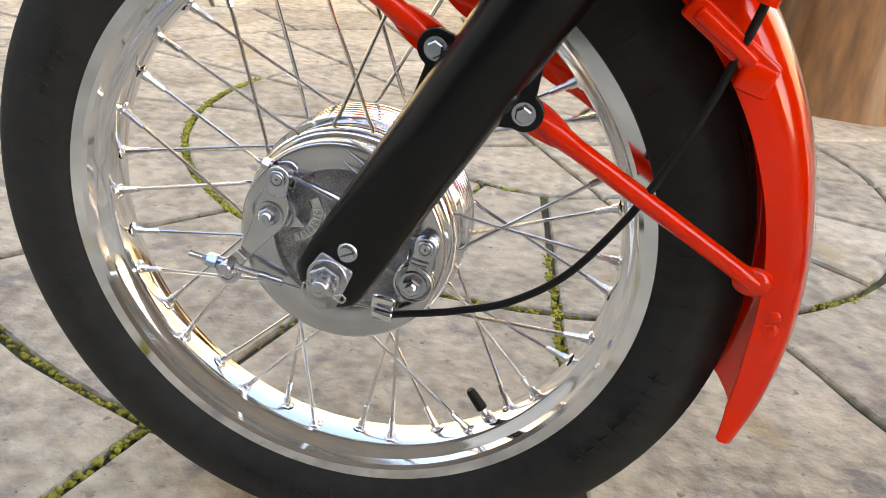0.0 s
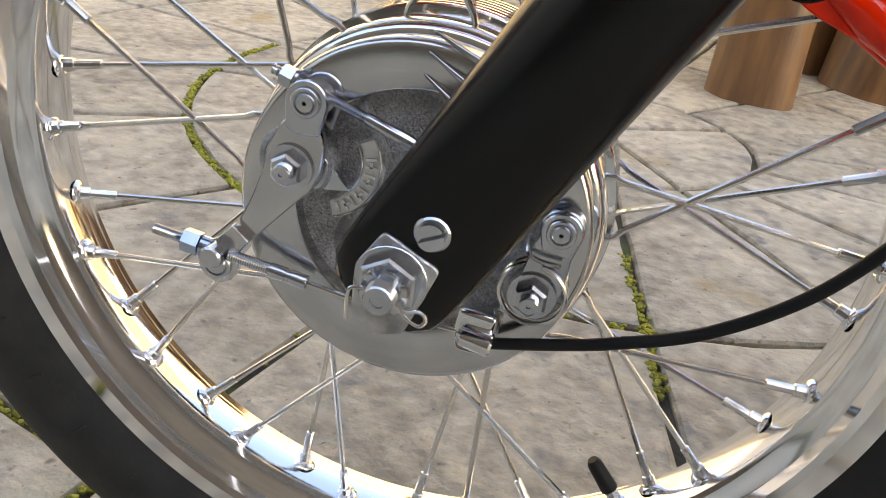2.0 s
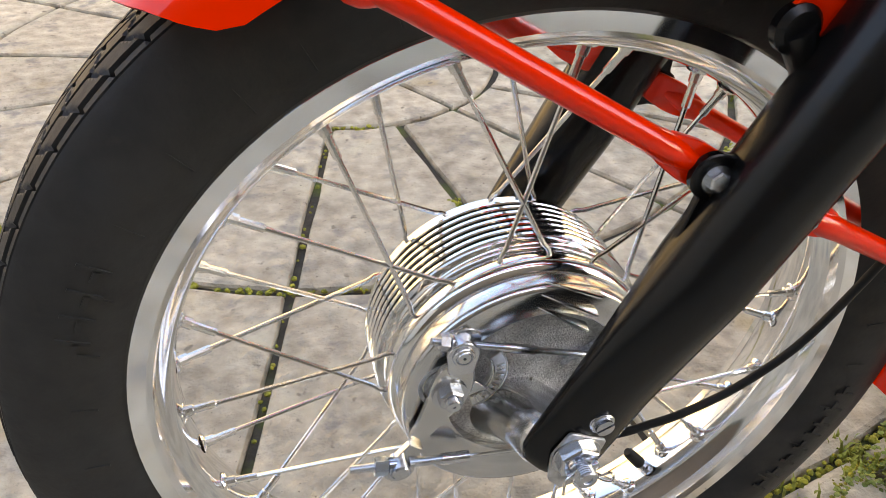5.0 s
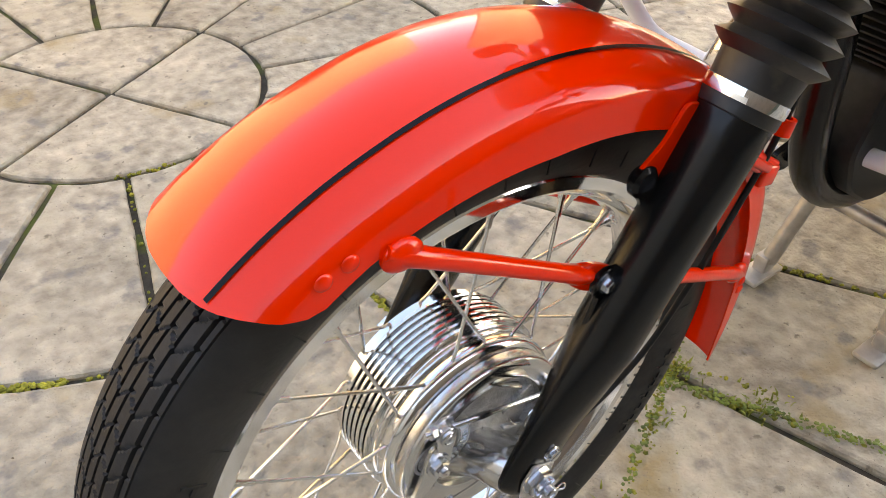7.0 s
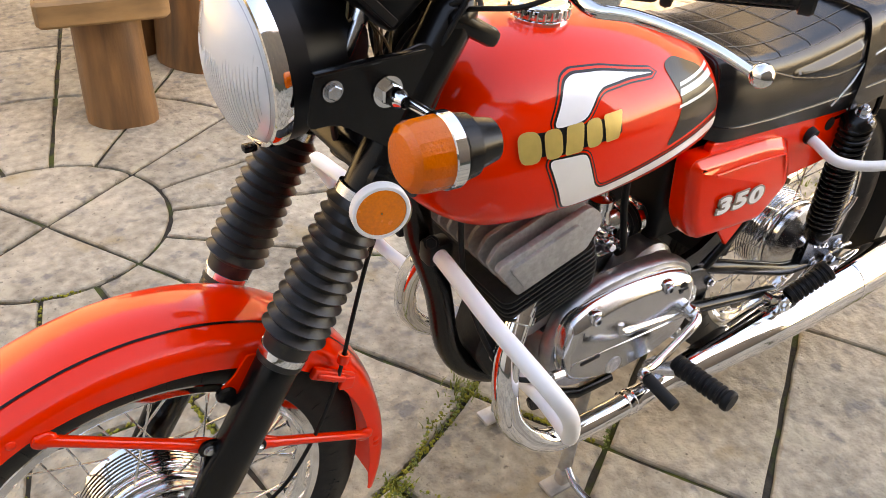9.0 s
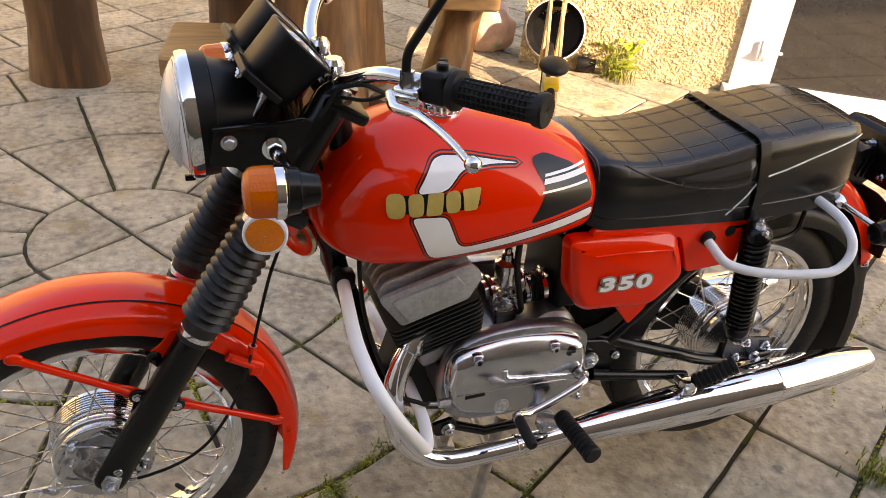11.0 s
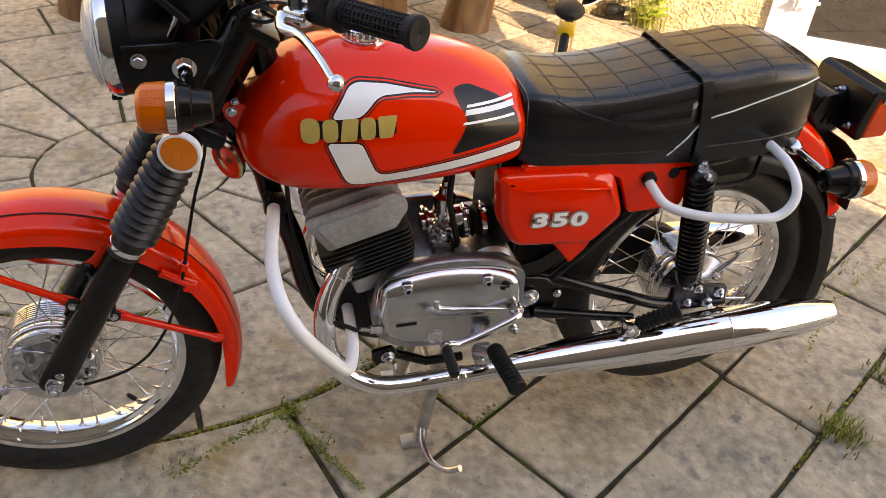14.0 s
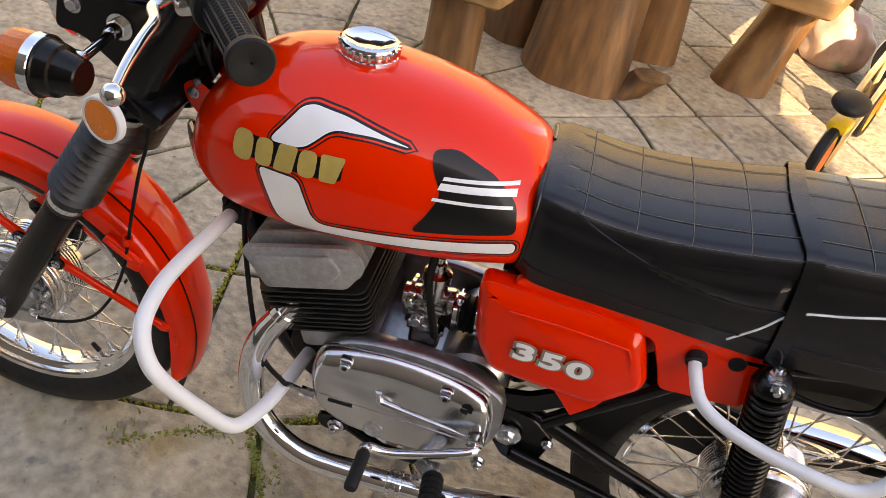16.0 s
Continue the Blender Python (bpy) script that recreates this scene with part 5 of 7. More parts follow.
# ---- frame, side cover, rear end ----
for sy in (-1, 1):
    bm = bmesh.new()
    poly = rounded([(.860, .728), (1.215, .716), (1.218, .690), (1.211, .612), (1.095, .604), (1.082, .640), (1.060, .690), (.86, .705)], .012)
    plate(bm, poly, lambda p, h, sy=sy: Vector((p[0], sy * (.108 + h), p[1])), [(0, .001), (.001, 0), (.012, 0), (.014, .002)])
    part("side_panel", bm, RED, bike, "red rear side panel")
    bm = bmesh.new()
    poly = rounded([(.90, .60), (1.04, .60), (1.035, .535), (1.005, .478), (.97, .52)], .012)
    plate(bm, poly, lambda p, h, sy=sy: Vector((p[0], sy * (.100 + h), p[1])), [(0, .001), (.010, 0), (.012, .002)])
    part("side_panel", bm, RED, bike, "red lower panel under the side cover")
SC = rounded([(.812, .716), (.984, .712), (1.043, .700), (1.058, .665), (1.078, .612), (1.020, .550), (.858, .560), (.826, .610)], .020, 6)
for sy in (-1, 1):
    bm = bmesh.new()
    lev = [(0, .002), (.002, 0), (.030, .0), (.040, .004), (.046, .011), (.0485, .020)]
    plate(bm, SC, lambda p, h, sy=sy: Vector((p[0], sy * (.098 + h - .010 * max(0, (p[1] - .66) / .05) * (h > .03)), p[1])), lev)
    cov = part("side_cover", bm, RED, bike, "red tool-box side cover with a chrome number badge")
    bm = bmesh.new()                            # pressed edge below the top
    tube(bm, [(.862, sy * .1444, .686), (.93, sy * .1452, .687), (1.030, sy * .1452, .680), (1.043, sy * .1440, .655), (1.052, sy * .1430, .620)], .0016, 8)
    part("pressed_edge", bm, RED, cov)
    for ch, xo, bold, dep, mm in [(c, o, b, d, m) for c, o in zip("350", (-.0385, .001, .0405)) for b, d, m in ((.0058, .0008, BADGEM), (.0022, .0016, DECALW))]:
        cu = bpy.data.curves.new("numeral", "FONT")
        cu.body, cu.size, cu.extrude, cu.align_x, cu.align_y = ch, .060, dep, "CENTER", "CENTER"
        cu.offset = bold
        tx = new("numeral_curve", cu)
        turn = Matrix.Rotation(radians(90), 4, "X") if sy < 0 else Matrix.Rotation(radians(180), 4, "Z") @ Matrix.Rotation(radians(90), 4, "X")
        tx.matrix_world = Matrix.Translation((.937 + (xo if sy < 0 else -xo), sy * .1486, .621 - (xo if sy < 0 else -xo) * .05)) @ turn @ Matrix.Diagonal((1.10, .66, 1, 1))
        bpy.context.view_layer.update()
        me = bpy.data.meshes.new_from_object(tx.evaluated_get(bpy.context.evaluated_depsgraph_get()))
        me.transform(tx.matrix_world)
        bpy.data.objects.remove(tx)
        me.materials.clear()
        me.materials.append(mm)
        num = new("numeral", me)
        num.parent = cov
bm = bmesh.new()                                # main frame
tube(bm, smooth_path([fork(.60, 0, -.04), (.405, 0, .70), (.424, 0, .63), (.460, 0, .525), (.490, 0, .395), (.546, 0, .318), (.64, 0, .270), (.78, 0, .26)], 8), .021, 18)
tube(bm, smooth_path([fork(.74, 0, -.045), (.46, 0, .80), (.62, 0, .775), (.86, 0, .70), (.90, 0, .58), (.91, 0, .43)], 8), .022, 18)
for sy in (-1, 1):
    tube(bm, smooth_path([(.84, sy * .06, .70), (1.05, sy * .10, .70), (1.22, sy * .112, .70), (1.42, sy * .10, .735)], 6), .011, 14)
    tube(bm, [(.935, sy * .10, .41), (1.10, sy * .105, .59), (1.19, sy * .108, .69)], .0125, 14)
    poly = rounded([(.885, .455), (.945, .47), (1.10, .590), (1.075, .600), (.93, .50), (.885, .49)], .01)
    plate(bm, poly, lambda p, h, sy=sy: Vector((p[0], sy * (.098 + h), p[1])), [(0, 0), (.012, 0)])
    poly = rounded([(.885, .40), (.895, .465), (.955, .455), (.990, .420), (.975, .350), (.92, .350)], .012)
    plate(bm, poly, lambda p, h, sy=sy: Vector((p[0], sy * (.100 + h), p[1])), [(0, .002), (.002, 0), (.012, 0), (.014, .002)])
    tube(bm, [(.930, sy * .122, .378), (.96, sy * .124, .372), (1.15, sy * .140, .344), (1.160, sy * .141, .343)], [.012, .012, .010, .009], 16)
frame_ob = part("frame", bm, BLACK, bike, "black tubular steel frame")
bm = bmesh.new()
for sy in (-1, 1):                              # swinging arm
    pl = [(.92, sy * .085, .450), (1.00, sy * .105, .436), (1.13, sy * .112, .388), (1.25, sy * .114, .346), (1.40, sy * .114, .340)]
    P = smooth_path(pl, 6)
    tube(bm, P, .0140, 16)
    box(bm, (1.328, sy * .112, .354), (.14, .016, .056), Matrix.Rotation(.11, 3, "Y"), .006)
part("swinging_arm", bm, BLACK, bike, "black swinging arm")
for sy in (-1, 1):
    bm = bmesh.new()
    lathe(bm, [(0, .022), (.004, .022), (.006, .018), (.006, .001)], (.918, sy * .118, .413), (0, sy, 0), 24)
    part("pivot_cap", bm, ZINC, frame_ob)
    bolts("frame_bolt", [((.918, sy * .124, .413), (0, sy, 0), .011, .006, .002), ((.982, sy * .116, .415), (0, sy, 0), .007, .006, 0), ((1.345, sy * .122, .352), (0, sy, 0), .014, .012, .012),
                         ((1.283, sy * .132, .408), (0, sy, 0), .009, .008, .006), ((1.219, sy * .160, .702), (0, sy, 0), .010, .007, .004)], frame_ob)
    bm = bmesh.new()
    tube(bm, [(1.395, sy * .118, .345), (1.455, sy * .118, .337)], .0042, 10)
    part("chain_adjuster", bm, ZINC, frame_ob)
bm = bmesh.new()                                # rear brake plate
lathe(bm, [(.040, .086), (.050, .088), (.056, .084), (.058, .070), (.066, .050), (.070, .028), (.085, .02)], RW, (0, -1, 0), 64)
for k in range(3):
    a = radians(20 - 60 * k)
    hexbolt(bm, RW + Vector((.062 * math.cos(a), -.060, .062 * math.sin(a))), (0, -1, 0), .008, .007)
rear_plate = part("rear_brake_plate", bm, COVER, bike, "dull alloy rear brake plate")
bm = bmesh.new()                                # dark torque bracket with its nuts and brake arm
poly = rounded([(1.262, .420), (1.300, .424), (1.330, .398), (1.392, .388), (1.398, .352), (1.330, .330), (1.262, .350)], .010, 4)
plate(bm, poly, xz(-.118), [(0, .001), (.001, 0), (.006, 0), (.007, .001)])
part("torque_bracket", bm, BLACK, rear_plate)
bolts("bracket_nut", [((1.318, -.125, .388), (0, -1, 0), .008, .006, .005), ((1.376, -.125, .370), (0, -1, 0), .009, .007, .006), ((1.300, -.125, .352), (0, -1, 0), .008, .006, .004)], rear_plate)
bm = bmesh.new()
tube(bm, [(1.362, -.112, .420), (1.398, -.112, .452), (1.404, -.110, .468)], [.007, .006, .007], 12)
part("brake_arm", bm, ZINC, rear_plate)
for sy in (-1, 1):                              # shock absorbers
    top, bot = Vector((1.219, sy * .146, .700)), Vector((1.284, sy * .124, .408))
    d = (bot - top).normalized()
    L = (bot - top).length
    bm = bmesh.new()
    lathe(bm, [(-.014, .010), (-.012, .017), (-.004, .024), (.002, .0285), (.007, .0295), (.010, .026), (.012, .017), (L - .05, .0165), (L - .045, .026), (L - .03, .028), (L - .012, .024), (L, .016)], top, d, 32, cap=True)
    sh = part("shock_absorber", bm, BLACK, bike, "black coil-over rear shock absorber")
    bm = bmesh.new()
    u = d.orthogonal().normalized()
    v = d.cross(u)
    P = [top + d * (.011 + (L - .057) * k / 400) + (u * math.cos(k * 2 * math.pi / 20) + v * math.sin(k * 2 * math.pi / 20)) * .0252 for k in range(401)]
    tube(bm, P, .0040, 8)
    part("spring", bm, BLACK, sh)
    bolts("shock_bolt", [(top - d * .012 + Vector((0, sy * .004, 0)), -d, .010, .012, .005)], sh)
    bm = bmesh.new()                            # white passenger grab rail
    tube(bm, smooth_path([(1.122, sy * .112, .682), (1.124, sy * .140, .672), (1.142, sy * .178, .652), (1.20, sy * .216, .648), (1.29, sy * .250, .656), (1.332, sy * .256, .664), (1.356, sy * .252, .690), (1.362, sy * .236, .718), (1.366, sy * .19, .738), (1.368, sy * .10, .744)], 8), .0092, 16)
    rail = part("grab_rail", bm, WHITE, bike, "white sleeved grab rail")
    bm = bmesh.new()
    tube(bm, [(1.122, sy * .118, .683), (1.1225, sy * .130, .679)], .0150, 16)
    part("rail_grommet", bm, RUBBER, rail)
    bm = bmesh.new()
    tube(bm, [(1.175, sy * .118, .690), (1.175, sy * .1235, .690)], .0120, 16)
    part("rail_grommet", bm, RUBBER, rail)
    # rear indicator
    o, ax = Vector((1.484, sy * .232, .716)), Vector((1, sy * .05, .02)).normalized()
    bm = bmesh.new()
    lathe(bm, [(-.056, .001), (-.056, .018), (-.054, .0210), (-.020, .0285), (-.018, .0345), (-.008, .0355), (-.007, .037), (0, .037)], o, ax, 32)
    ind = part("rear_indicator", bm, BLACK, bike, "amber indicator with a black body and chrome ring")
    bm = bmesh.new()
    lathe(bm, [(-.004, .038), (-.003, .039), (.006, .039), (.007, .037)], o, ax, 32)
    part("indicator_ring", bm, CHROME, ind)
    bm = bmesh.new()
    lathe(bm, [(.006, .037), (.028, .036), (.036, .033), (.041, .02), (.042, .001)], o, ax, 18)
    part("indicator_lens", bm, AMBER, ind, "ribbed amber plastic lens", angle=17)
    bm = bmesh.new()
    cyl(bm, (1.435, sy * .090, .728), (1.448, sy * .205, .718), .0062, 12)
    hexbolt(bm, (1.436, sy * .098, .727), (.1, sy, -.05), .014, .012, True, 0)
    lathe(bm, [(0, .016), (.010, .016), (.022, .009)], (1.437, sy * .112, .726), (.1, sy, -.05), 18)
    part("indicator_stalk", bm, CHROME, ind)


def r_crown(a):
    return .388 + .0014 * (a - 30) if a > 30 else .388 - .010 * min(1, (30 - a) / 10) + (.03 * ((20 - a) / 50) ** 1.3 if a < 20 else 0)


bm = bmesh.new()
guard(bm, RW, 0, 0, lambda a: r_crown(min(a, 75)), lambda a: r_crown(min(a, 75)) - .052, lambda a: .074, 60, 28, lambda t: (31, 150))
part("rear_mudguard", bm, RED, bike, "red rear mudguard")
bm = bmesh.new()
guard(bm, RW, 0, 0, lambda a: r_crown(a) - .004, lambda a: r_crown(a) - .060, lambda a: .072, 40, 24, lambda t: (-27 + 8 * abs(t), 34))
part("mud_flap", bm, SATIN, bike, "black rear mud flap")
bm = bmesh.new()                                # black inner guard between the wheel and the red mudguard
guard(bm, RW, 0, 0, lambda a: .362, lambda a: .322 - .0003 * max(0, a - 40), lambda a: .0725, 60, 24, lambda t: (20, 165))
part("inner_guard", bm, SATIN, bike)
bm = bmesh.new()
tube(bm, smooth_path([(1.255, -.085, .665), (1.27, -.09, .640), (1.33, -.092, .632), (1.385, -.09, .645), (1.395, -.085, .69)], 6), .005, 10)
part("lifting_handle", bm, BLACK, bike)
bm = bmesh.new()                                # tail lamp: front plate and hood
poly = rounded([(1.628, .712), (1.622, .745), (1.634, .818), (1.650, .826), (1.712, .812), (1.714, .800), (1.664, .806), (1.652, .800), (1.644, .712)], .004, 3)
plate(bm, poly, lambda p, h: Vector((p[0] - .015, -.088 + h, p[1])), [(0, .003), (.003, 0), (.173, 0), (.176, .003)])
tail = part("tail_lamp", bm, BLACK, bike, "black tail lamp housing with a red and amber lens")
bm = bmesh.new()
poly = rounded([(1.646, .714), (1.655, .797), (1.665, .803), (1.711, .797), (1.716, .780), (1.702, .716)], .006)
plate(bm, poly, lambda p, h: Vector((p[0] - .015, -.086 + h, p[1])), [(0, .004), (.004, 0), (.168, 0), (.172, .004)])
part("tail_lens", bm, LENSRED, tail, "red and amber lamp lens")
bm = bmesh.new()                                # bracket from the mudguard
poly = rounded([(1.545, .745), (1.560, .790), (1.590, .800), (1.626, .785), (1.626, .715), (1.590, .690)], .010)
plate(bm, poly, lambda p, h: Vector((p[0] - .015, -.034 + h, p[1])), [(0, .004), (.004, 0), (.064, 0), (.068, .004)])
part("lamp_bracket", bm, BLACK, tail)
bm = bmesh.new()                                # number plate holder
poly = rounded([(-.105, .545), (-.112, .60), (-.100, .680), (-.06, .695), (.06, .695), (.100, .680), (.112, .60), (.105, .545)], .008)
plate(bm, poly, lambda p, h: Vector((1.640 + h - (p[1] - .6) * .22, p[0], p[1])), [(0, .001), (.003, 0), (.004, .001)])
part("plate_holder", bm, SATIN, tail, "black plate holder")
bolts("tail_screw", [((1.613, y, z), (-1, 0, .1), .0085, .008, .010) for y, z in ((.048, .738), (-.006, .790), (-.062, .735))], tail)
bolts("flap_nut", [((1.656, -.071, .514), (0, -1, 0), .008, .006, .004)], tail)
for k in range(2):                              # raised ribs on the lamp bracket
    bm = bmesh.new()
    box(bm, (1.572 + .018 * k, -.0355, .752 - .004 * k), (.005, .004, .048), Matrix.Rotation(.35, 3, "Y"), .0015)
    part("bracket_rib", bm, BLACK, tail)
bm = bmesh.new()
box(bm, (1.672, -.088, .796), (.052, .004, .010), Matrix.Rotation(.12, 3, "Y"), .001)
part("lens_trim", bm, CHROME, tail)

# ---- engine ----
CB, CA, CS = Vector((.600, 0, .512)), Vector((-.31, 0, .951)), Vector((.951, 0, .31))


def cyl_at(u, v, y):
    """A point of the inclined cylinder block: u along its length, v up its axis."""
    return CB + CS * u + CA * v + Vector((0, y, 0))


def fin(bm, hx, hy, v, t, cut=.018):
    poly = rounded([(-hx, -hy), (hx, -hy), (hx, hy), (-hx, hy)], cut, 4)
    plate(bm, poly, lambda p, h: cyl_at(p[0], v + h, p[1]), [(0, .0006), (.0005, 0), (t - .0005, 0), (t, .0006)])


bm = bmesh.new()
box(bm, (0, 0, 0), (.13, .215, .10), None, .012)
bmesh.ops.transform(bm, matrix=Matrix.Translation(cyl_at(0, .045, 0)) @ Matrix.Rotation(-.315, 4, "Y"), verts=bm.verts)
engine = part("cylinder_block", bm, FINS, bike, "black finned twin cylinder block")
for k in range(9):
    bm = bmesh.new()
    fin(bm, .078 + .010 * math.sin(k / 8 * 2.2), .122 - .0015 * max(0, 3 - k), .002 + .0098 * k, .0030)
    part("fin", bm, FINS, engine)
bm = bmesh.new()                                # cylinder head with cooling ribs and plain side plates
box(bm, (0, 0, 0), (.125, .20, .055), None, .010)
bmesh.ops.transform(bm, matrix=Matrix.Translation(cyl_at(0, .118, 0)) @ Matrix.Rotation(-.315, 4, "Y"), verts=bm.verts)
head = part("cylinder_head", bm, HEADM, bike, "grey finned cylinder head")
for k in range(9):
    yy = -.096 + .024 * k
    bm = bmesh.new()
    poly = rounded([(-.066, .092), (.074, .092), (.094, .125), (.078, .176), (-.066, .176), (-.088, .155)], .008, 3)
    plate(bm, poly, lambda p, h, yy=yy: cyl_at(p[0], p[1], yy + h), [(-.0040, .003), (-.0036, .001), (-.0030, 0), (.0030, 0), (.0036, .001), (.0040, .003)])
    part("fin", bm, HEADM, head)
for sy in (-1, 1):
    bm = bmesh.new()
    poly = rounded([(-.088, .158), (-.066, .092), (.062, .092), (.094, .124), (.094, .142), (.078, .166), (-.080, .166)], .007, 4)
    plate(bm, poly, lambda p, h, sy=sy: cyl_at(p[0], p[1], sy * (.112 + h)), [(0, .003), (.002, .0008), (.003, 0), (.010, 0), (.012, .0008), (.013, .0025)])
    poly = rounded([(-.070, .150), (-.054, .102), (.036, .102), (.062, .126), (.050, .154), (-.066, .154)], .006, 4)
    plate(bm, poly, lambda p, h, sy=sy: cyl_at(p[0], p[1], sy * (.125 + h)), [(0, .0), (.0035, .0), (.0048, .0008), (.0052, .0022)])
    part("head_side_plate", bm, HEADM, head, "smooth grey head side plate")
bm = bmesh.new()                                # crankcase
CP = rounded([(.588, .435), (.600, .360), (.650, .325), (.76, .315), (.88, .350), (.905, .41), (.900, .49), (.868, .512), (.831, .529), (.761, .537), (.689, .534), (.640, .521), (.608, .497)], .03, 5)
for sy in (-1, 1):
    plate(bm, CP, lambda p, h, sy=sy: Vector((p[0], sy * h, p[1])), [(.098, .006), (.102, .001), (.104, 0), (.122, 0), (.128, .004)])
plate(bm, [(x, min(z, .455)) for x, z in CP], lambda p, h: Vector((p[0], h, p[1])), [(-.1, .004), (.1, .004)])
box(bm, (.615, 0, .492), (.12, .20, .05), Matrix.Rotation(-.315, 3, "Y"), .01)
case = part("crankcase", bm, CASE, bike, "cast aluminium crankcase")
EC = rounded([(.599, .446), (.601, .484), (.614, .504), (.656, .514), (.712, .519), (.766, .518), (.831, .512), (.872, .498), (.884, .470), (.889, .410), (.872, .371), (.811, .349), (.737, .344), (.654, .360), (.618, .379), (.602, .415)], .020, 5)
for sy in (-1, 1):
    bm = bmesh.new()
    plate(bm, EC, lambda p, h, sy=sy: Vector((p[0], sy * (.126 + h * (1 - .70 * min(1, max(0, (p[1] - .484) / .036)) ** 1.4)), p[1])), [(0, -.002), (.005, -.002), (.006, 0), (.016, .0), (.022, .0015), (.0265, .0045), (.0295, .0090), (.0310, .0145), (.0315, .022)])
    cov = part("engine_cover", bm, COVER, bike, "polished aluminium engine cover")
    bm = bmesh.new()                            # step across the lower half and a raised rib
    poly = rounded([(.612, .424), (.616, .400), (.632, .386), (.664, .371), (.738, .3575), (.806, .3625), (.858, .381), (.872, .404), (.872, .4135)], .010, 4)
    plate(bm, poly, lambda p, h, sy=sy: Vector((p[0], sy * (.1560 + h), p[1])), [(0, 0), (.0016, .0), (.0024, .0009)])
    part("cover_step", bm, COVER, cov)
    bm = bmesh.new()
    tube(bm, smooth_path([(.709, sy * .1555, .464), (.710, sy * .1560, .452), (.716, sy * .1565, .4435), (.735, sy * .1568, .440), (.80, sy * .1565, .431), (.856, sy * .1555, .4235)], 4), [.0055] * 5 + [.0072] * 8 + [.0050] * 6 + [.0035] * 2, 12)
    part("cover_rib", bm, COVER, cov)
    for x, z in ((.651, .494), (.809, .493)):
        bm = bmesh.new()
        box(bm, (x, sy * .1475, z + .002), (.022, .017, .026), None, .006, 3)
        part("screw_boss", bm, COVER, cov)
        bm = bmesh.new()
        lathe(bm, [(0, .0085), (.004, .0083), (.005, .0076), (.005, .0044), (.0015, .0042), (.0015, .001)], (x, sy * .1553, z + .001), (0, sy, 0), 20)
        screw = part("cover_screw", bm, ZINC, cov)
        bm = bmesh.new()
        lathe(bm, [(0, .0041), (.0008, .0040), (.0008, .001)], (x, sy * .1566, z + .001), (0, sy, 0), 6)
        part("socket", bm, SATIN, screw)
    bm = bmesh.new()
    lathe(bm, [(0, .012), (.006, .0115), (.007, .009)], (.845, sy * .150, .482), (0, sy, 0), 24, cap=True)
    box(bm, (.845, sy * .158, .482), (.018, .003, .003), None)
    part("oil_plug", bm, SATIN, cov)
    bm = bmesh.new()                            # maker's plates as plain shapes
    box(bm, (.652, sy * .1590, .4155), (.040, .0015, .0075), Matrix.Rotation(-.03, 3, "Y"), .001)
    part("maker_plate", bm, SATIN, cov)
    bm = bmesh.new()
    lathe(bm, [(0, .017), (.002, .0165), (.002, .013), (.001, .0125), (.001, .009), (.0022, .008), (.0022, .001)], (.711, sy * .1580, .3765), (0, sy, 0), 28)
    part("round_plate", bm, CAST, cov)
    bolts("mount_bolt", [((.636, sy * .094, .275), (0, sy, 0), .011, .010, .006), ((.885, sy * .140, .355), (0, sy, 0), .009, .010, .006)], case)
for sy in (-1, 1):                              # engine mounts at the front
    bm = bmesh.new()
    poly = rounded([(.60, .29), (.645, .300), (.66, .275), (.64, .255), (.61, .26)], .008)
    plate(bm, poly, lambda p, h, sy=sy: Vector((p[0], sy * (.085 + h), p[1])), [(0, 0), (.008, 0)])
    tube(bm, [(.64, sy * .08, .275), (.72, sy * .09, .245), (.80, sy * .09, .245)], .010, 12)
    part("engine_mount", bm, BLACK, case)
bm = bmesh.new()                                # dark front of the crankcase: a black block added to fill the gap
poly = rounded([(.545, .480), (.580, .470), (.605, .370), (.665, .310), (.665, .275), (.610, .285), (.550, .325), (.520, .385)], .016, 4)
plate(bm, poly, lambda p, h: Vector((p[0], h, p[1])), [(-.038, .004), (-.034, 0), (.034, 0), (.038, .004)])
part("crankcase_front_fill", bm, FINS, bike, "black block filling the dark front of the crankcase")
bm = bmesh.new()                                # air filter box
box(bm, (.885, 0, .60), (.09, .15, .16), None, .015, 3)
part("air_box", bm, SATIN, bike, "black air filter box")
bm = bmesh.new()                                # gearbox hump behind the carburettor
lathe(bm, [(-.09, .001), (-.09, .050), (-.082, .058), (.082, .058), (.09, .050), (.09, .001)], (.838, 0, .468), (0, 1, 0), 40)
part("gearbox_hump", bm, CASE, case)
bm = bmesh.new()                                # carburettor: throat, slide body with its cap, float bowl
CZ = Vector((.746, -.030, 0))
lathe(bm, [(-.044, .001), (-.044, .021), (-.036, .021), (-.034, .030), (-.028, .030), (-.026, .022), (.020, .024), (.026, .026), (.036, .026), (.038, .024), (.038, .001)], CZ + Vector((0, 0, .563)), (1, 0, .10), 28)
lathe(bm, [(-.030, .022), (.020, .022), (.036, .020), (.044, .020), (.045, .0225), (.060, .0225), (.062, .018), (.068, .012), (.080, .0105), (.081, .007), (.092, .007)], CZ + Vector((0, 0, .560)), (0, 0, 1), 28, cap=True)
box(bm, CZ + Vector((-.010, -.018, .546)), (.048, .030, .028), None, .004)
box(bm, CZ + Vector((-.034, 0, .563)), (.008, .072, .030), None, .003)
carb = part("carburettor", bm, MILLED, bike, "bright alloy carburettor")
bm = bmesh.new()
box(bm, CZ + Vector((.002, -.004, .508)), (.050, .060, .040), None, .008, 3)
box(bm, CZ + Vector((.002, -.004, .529)), (.058, .068, .005), None, .001)
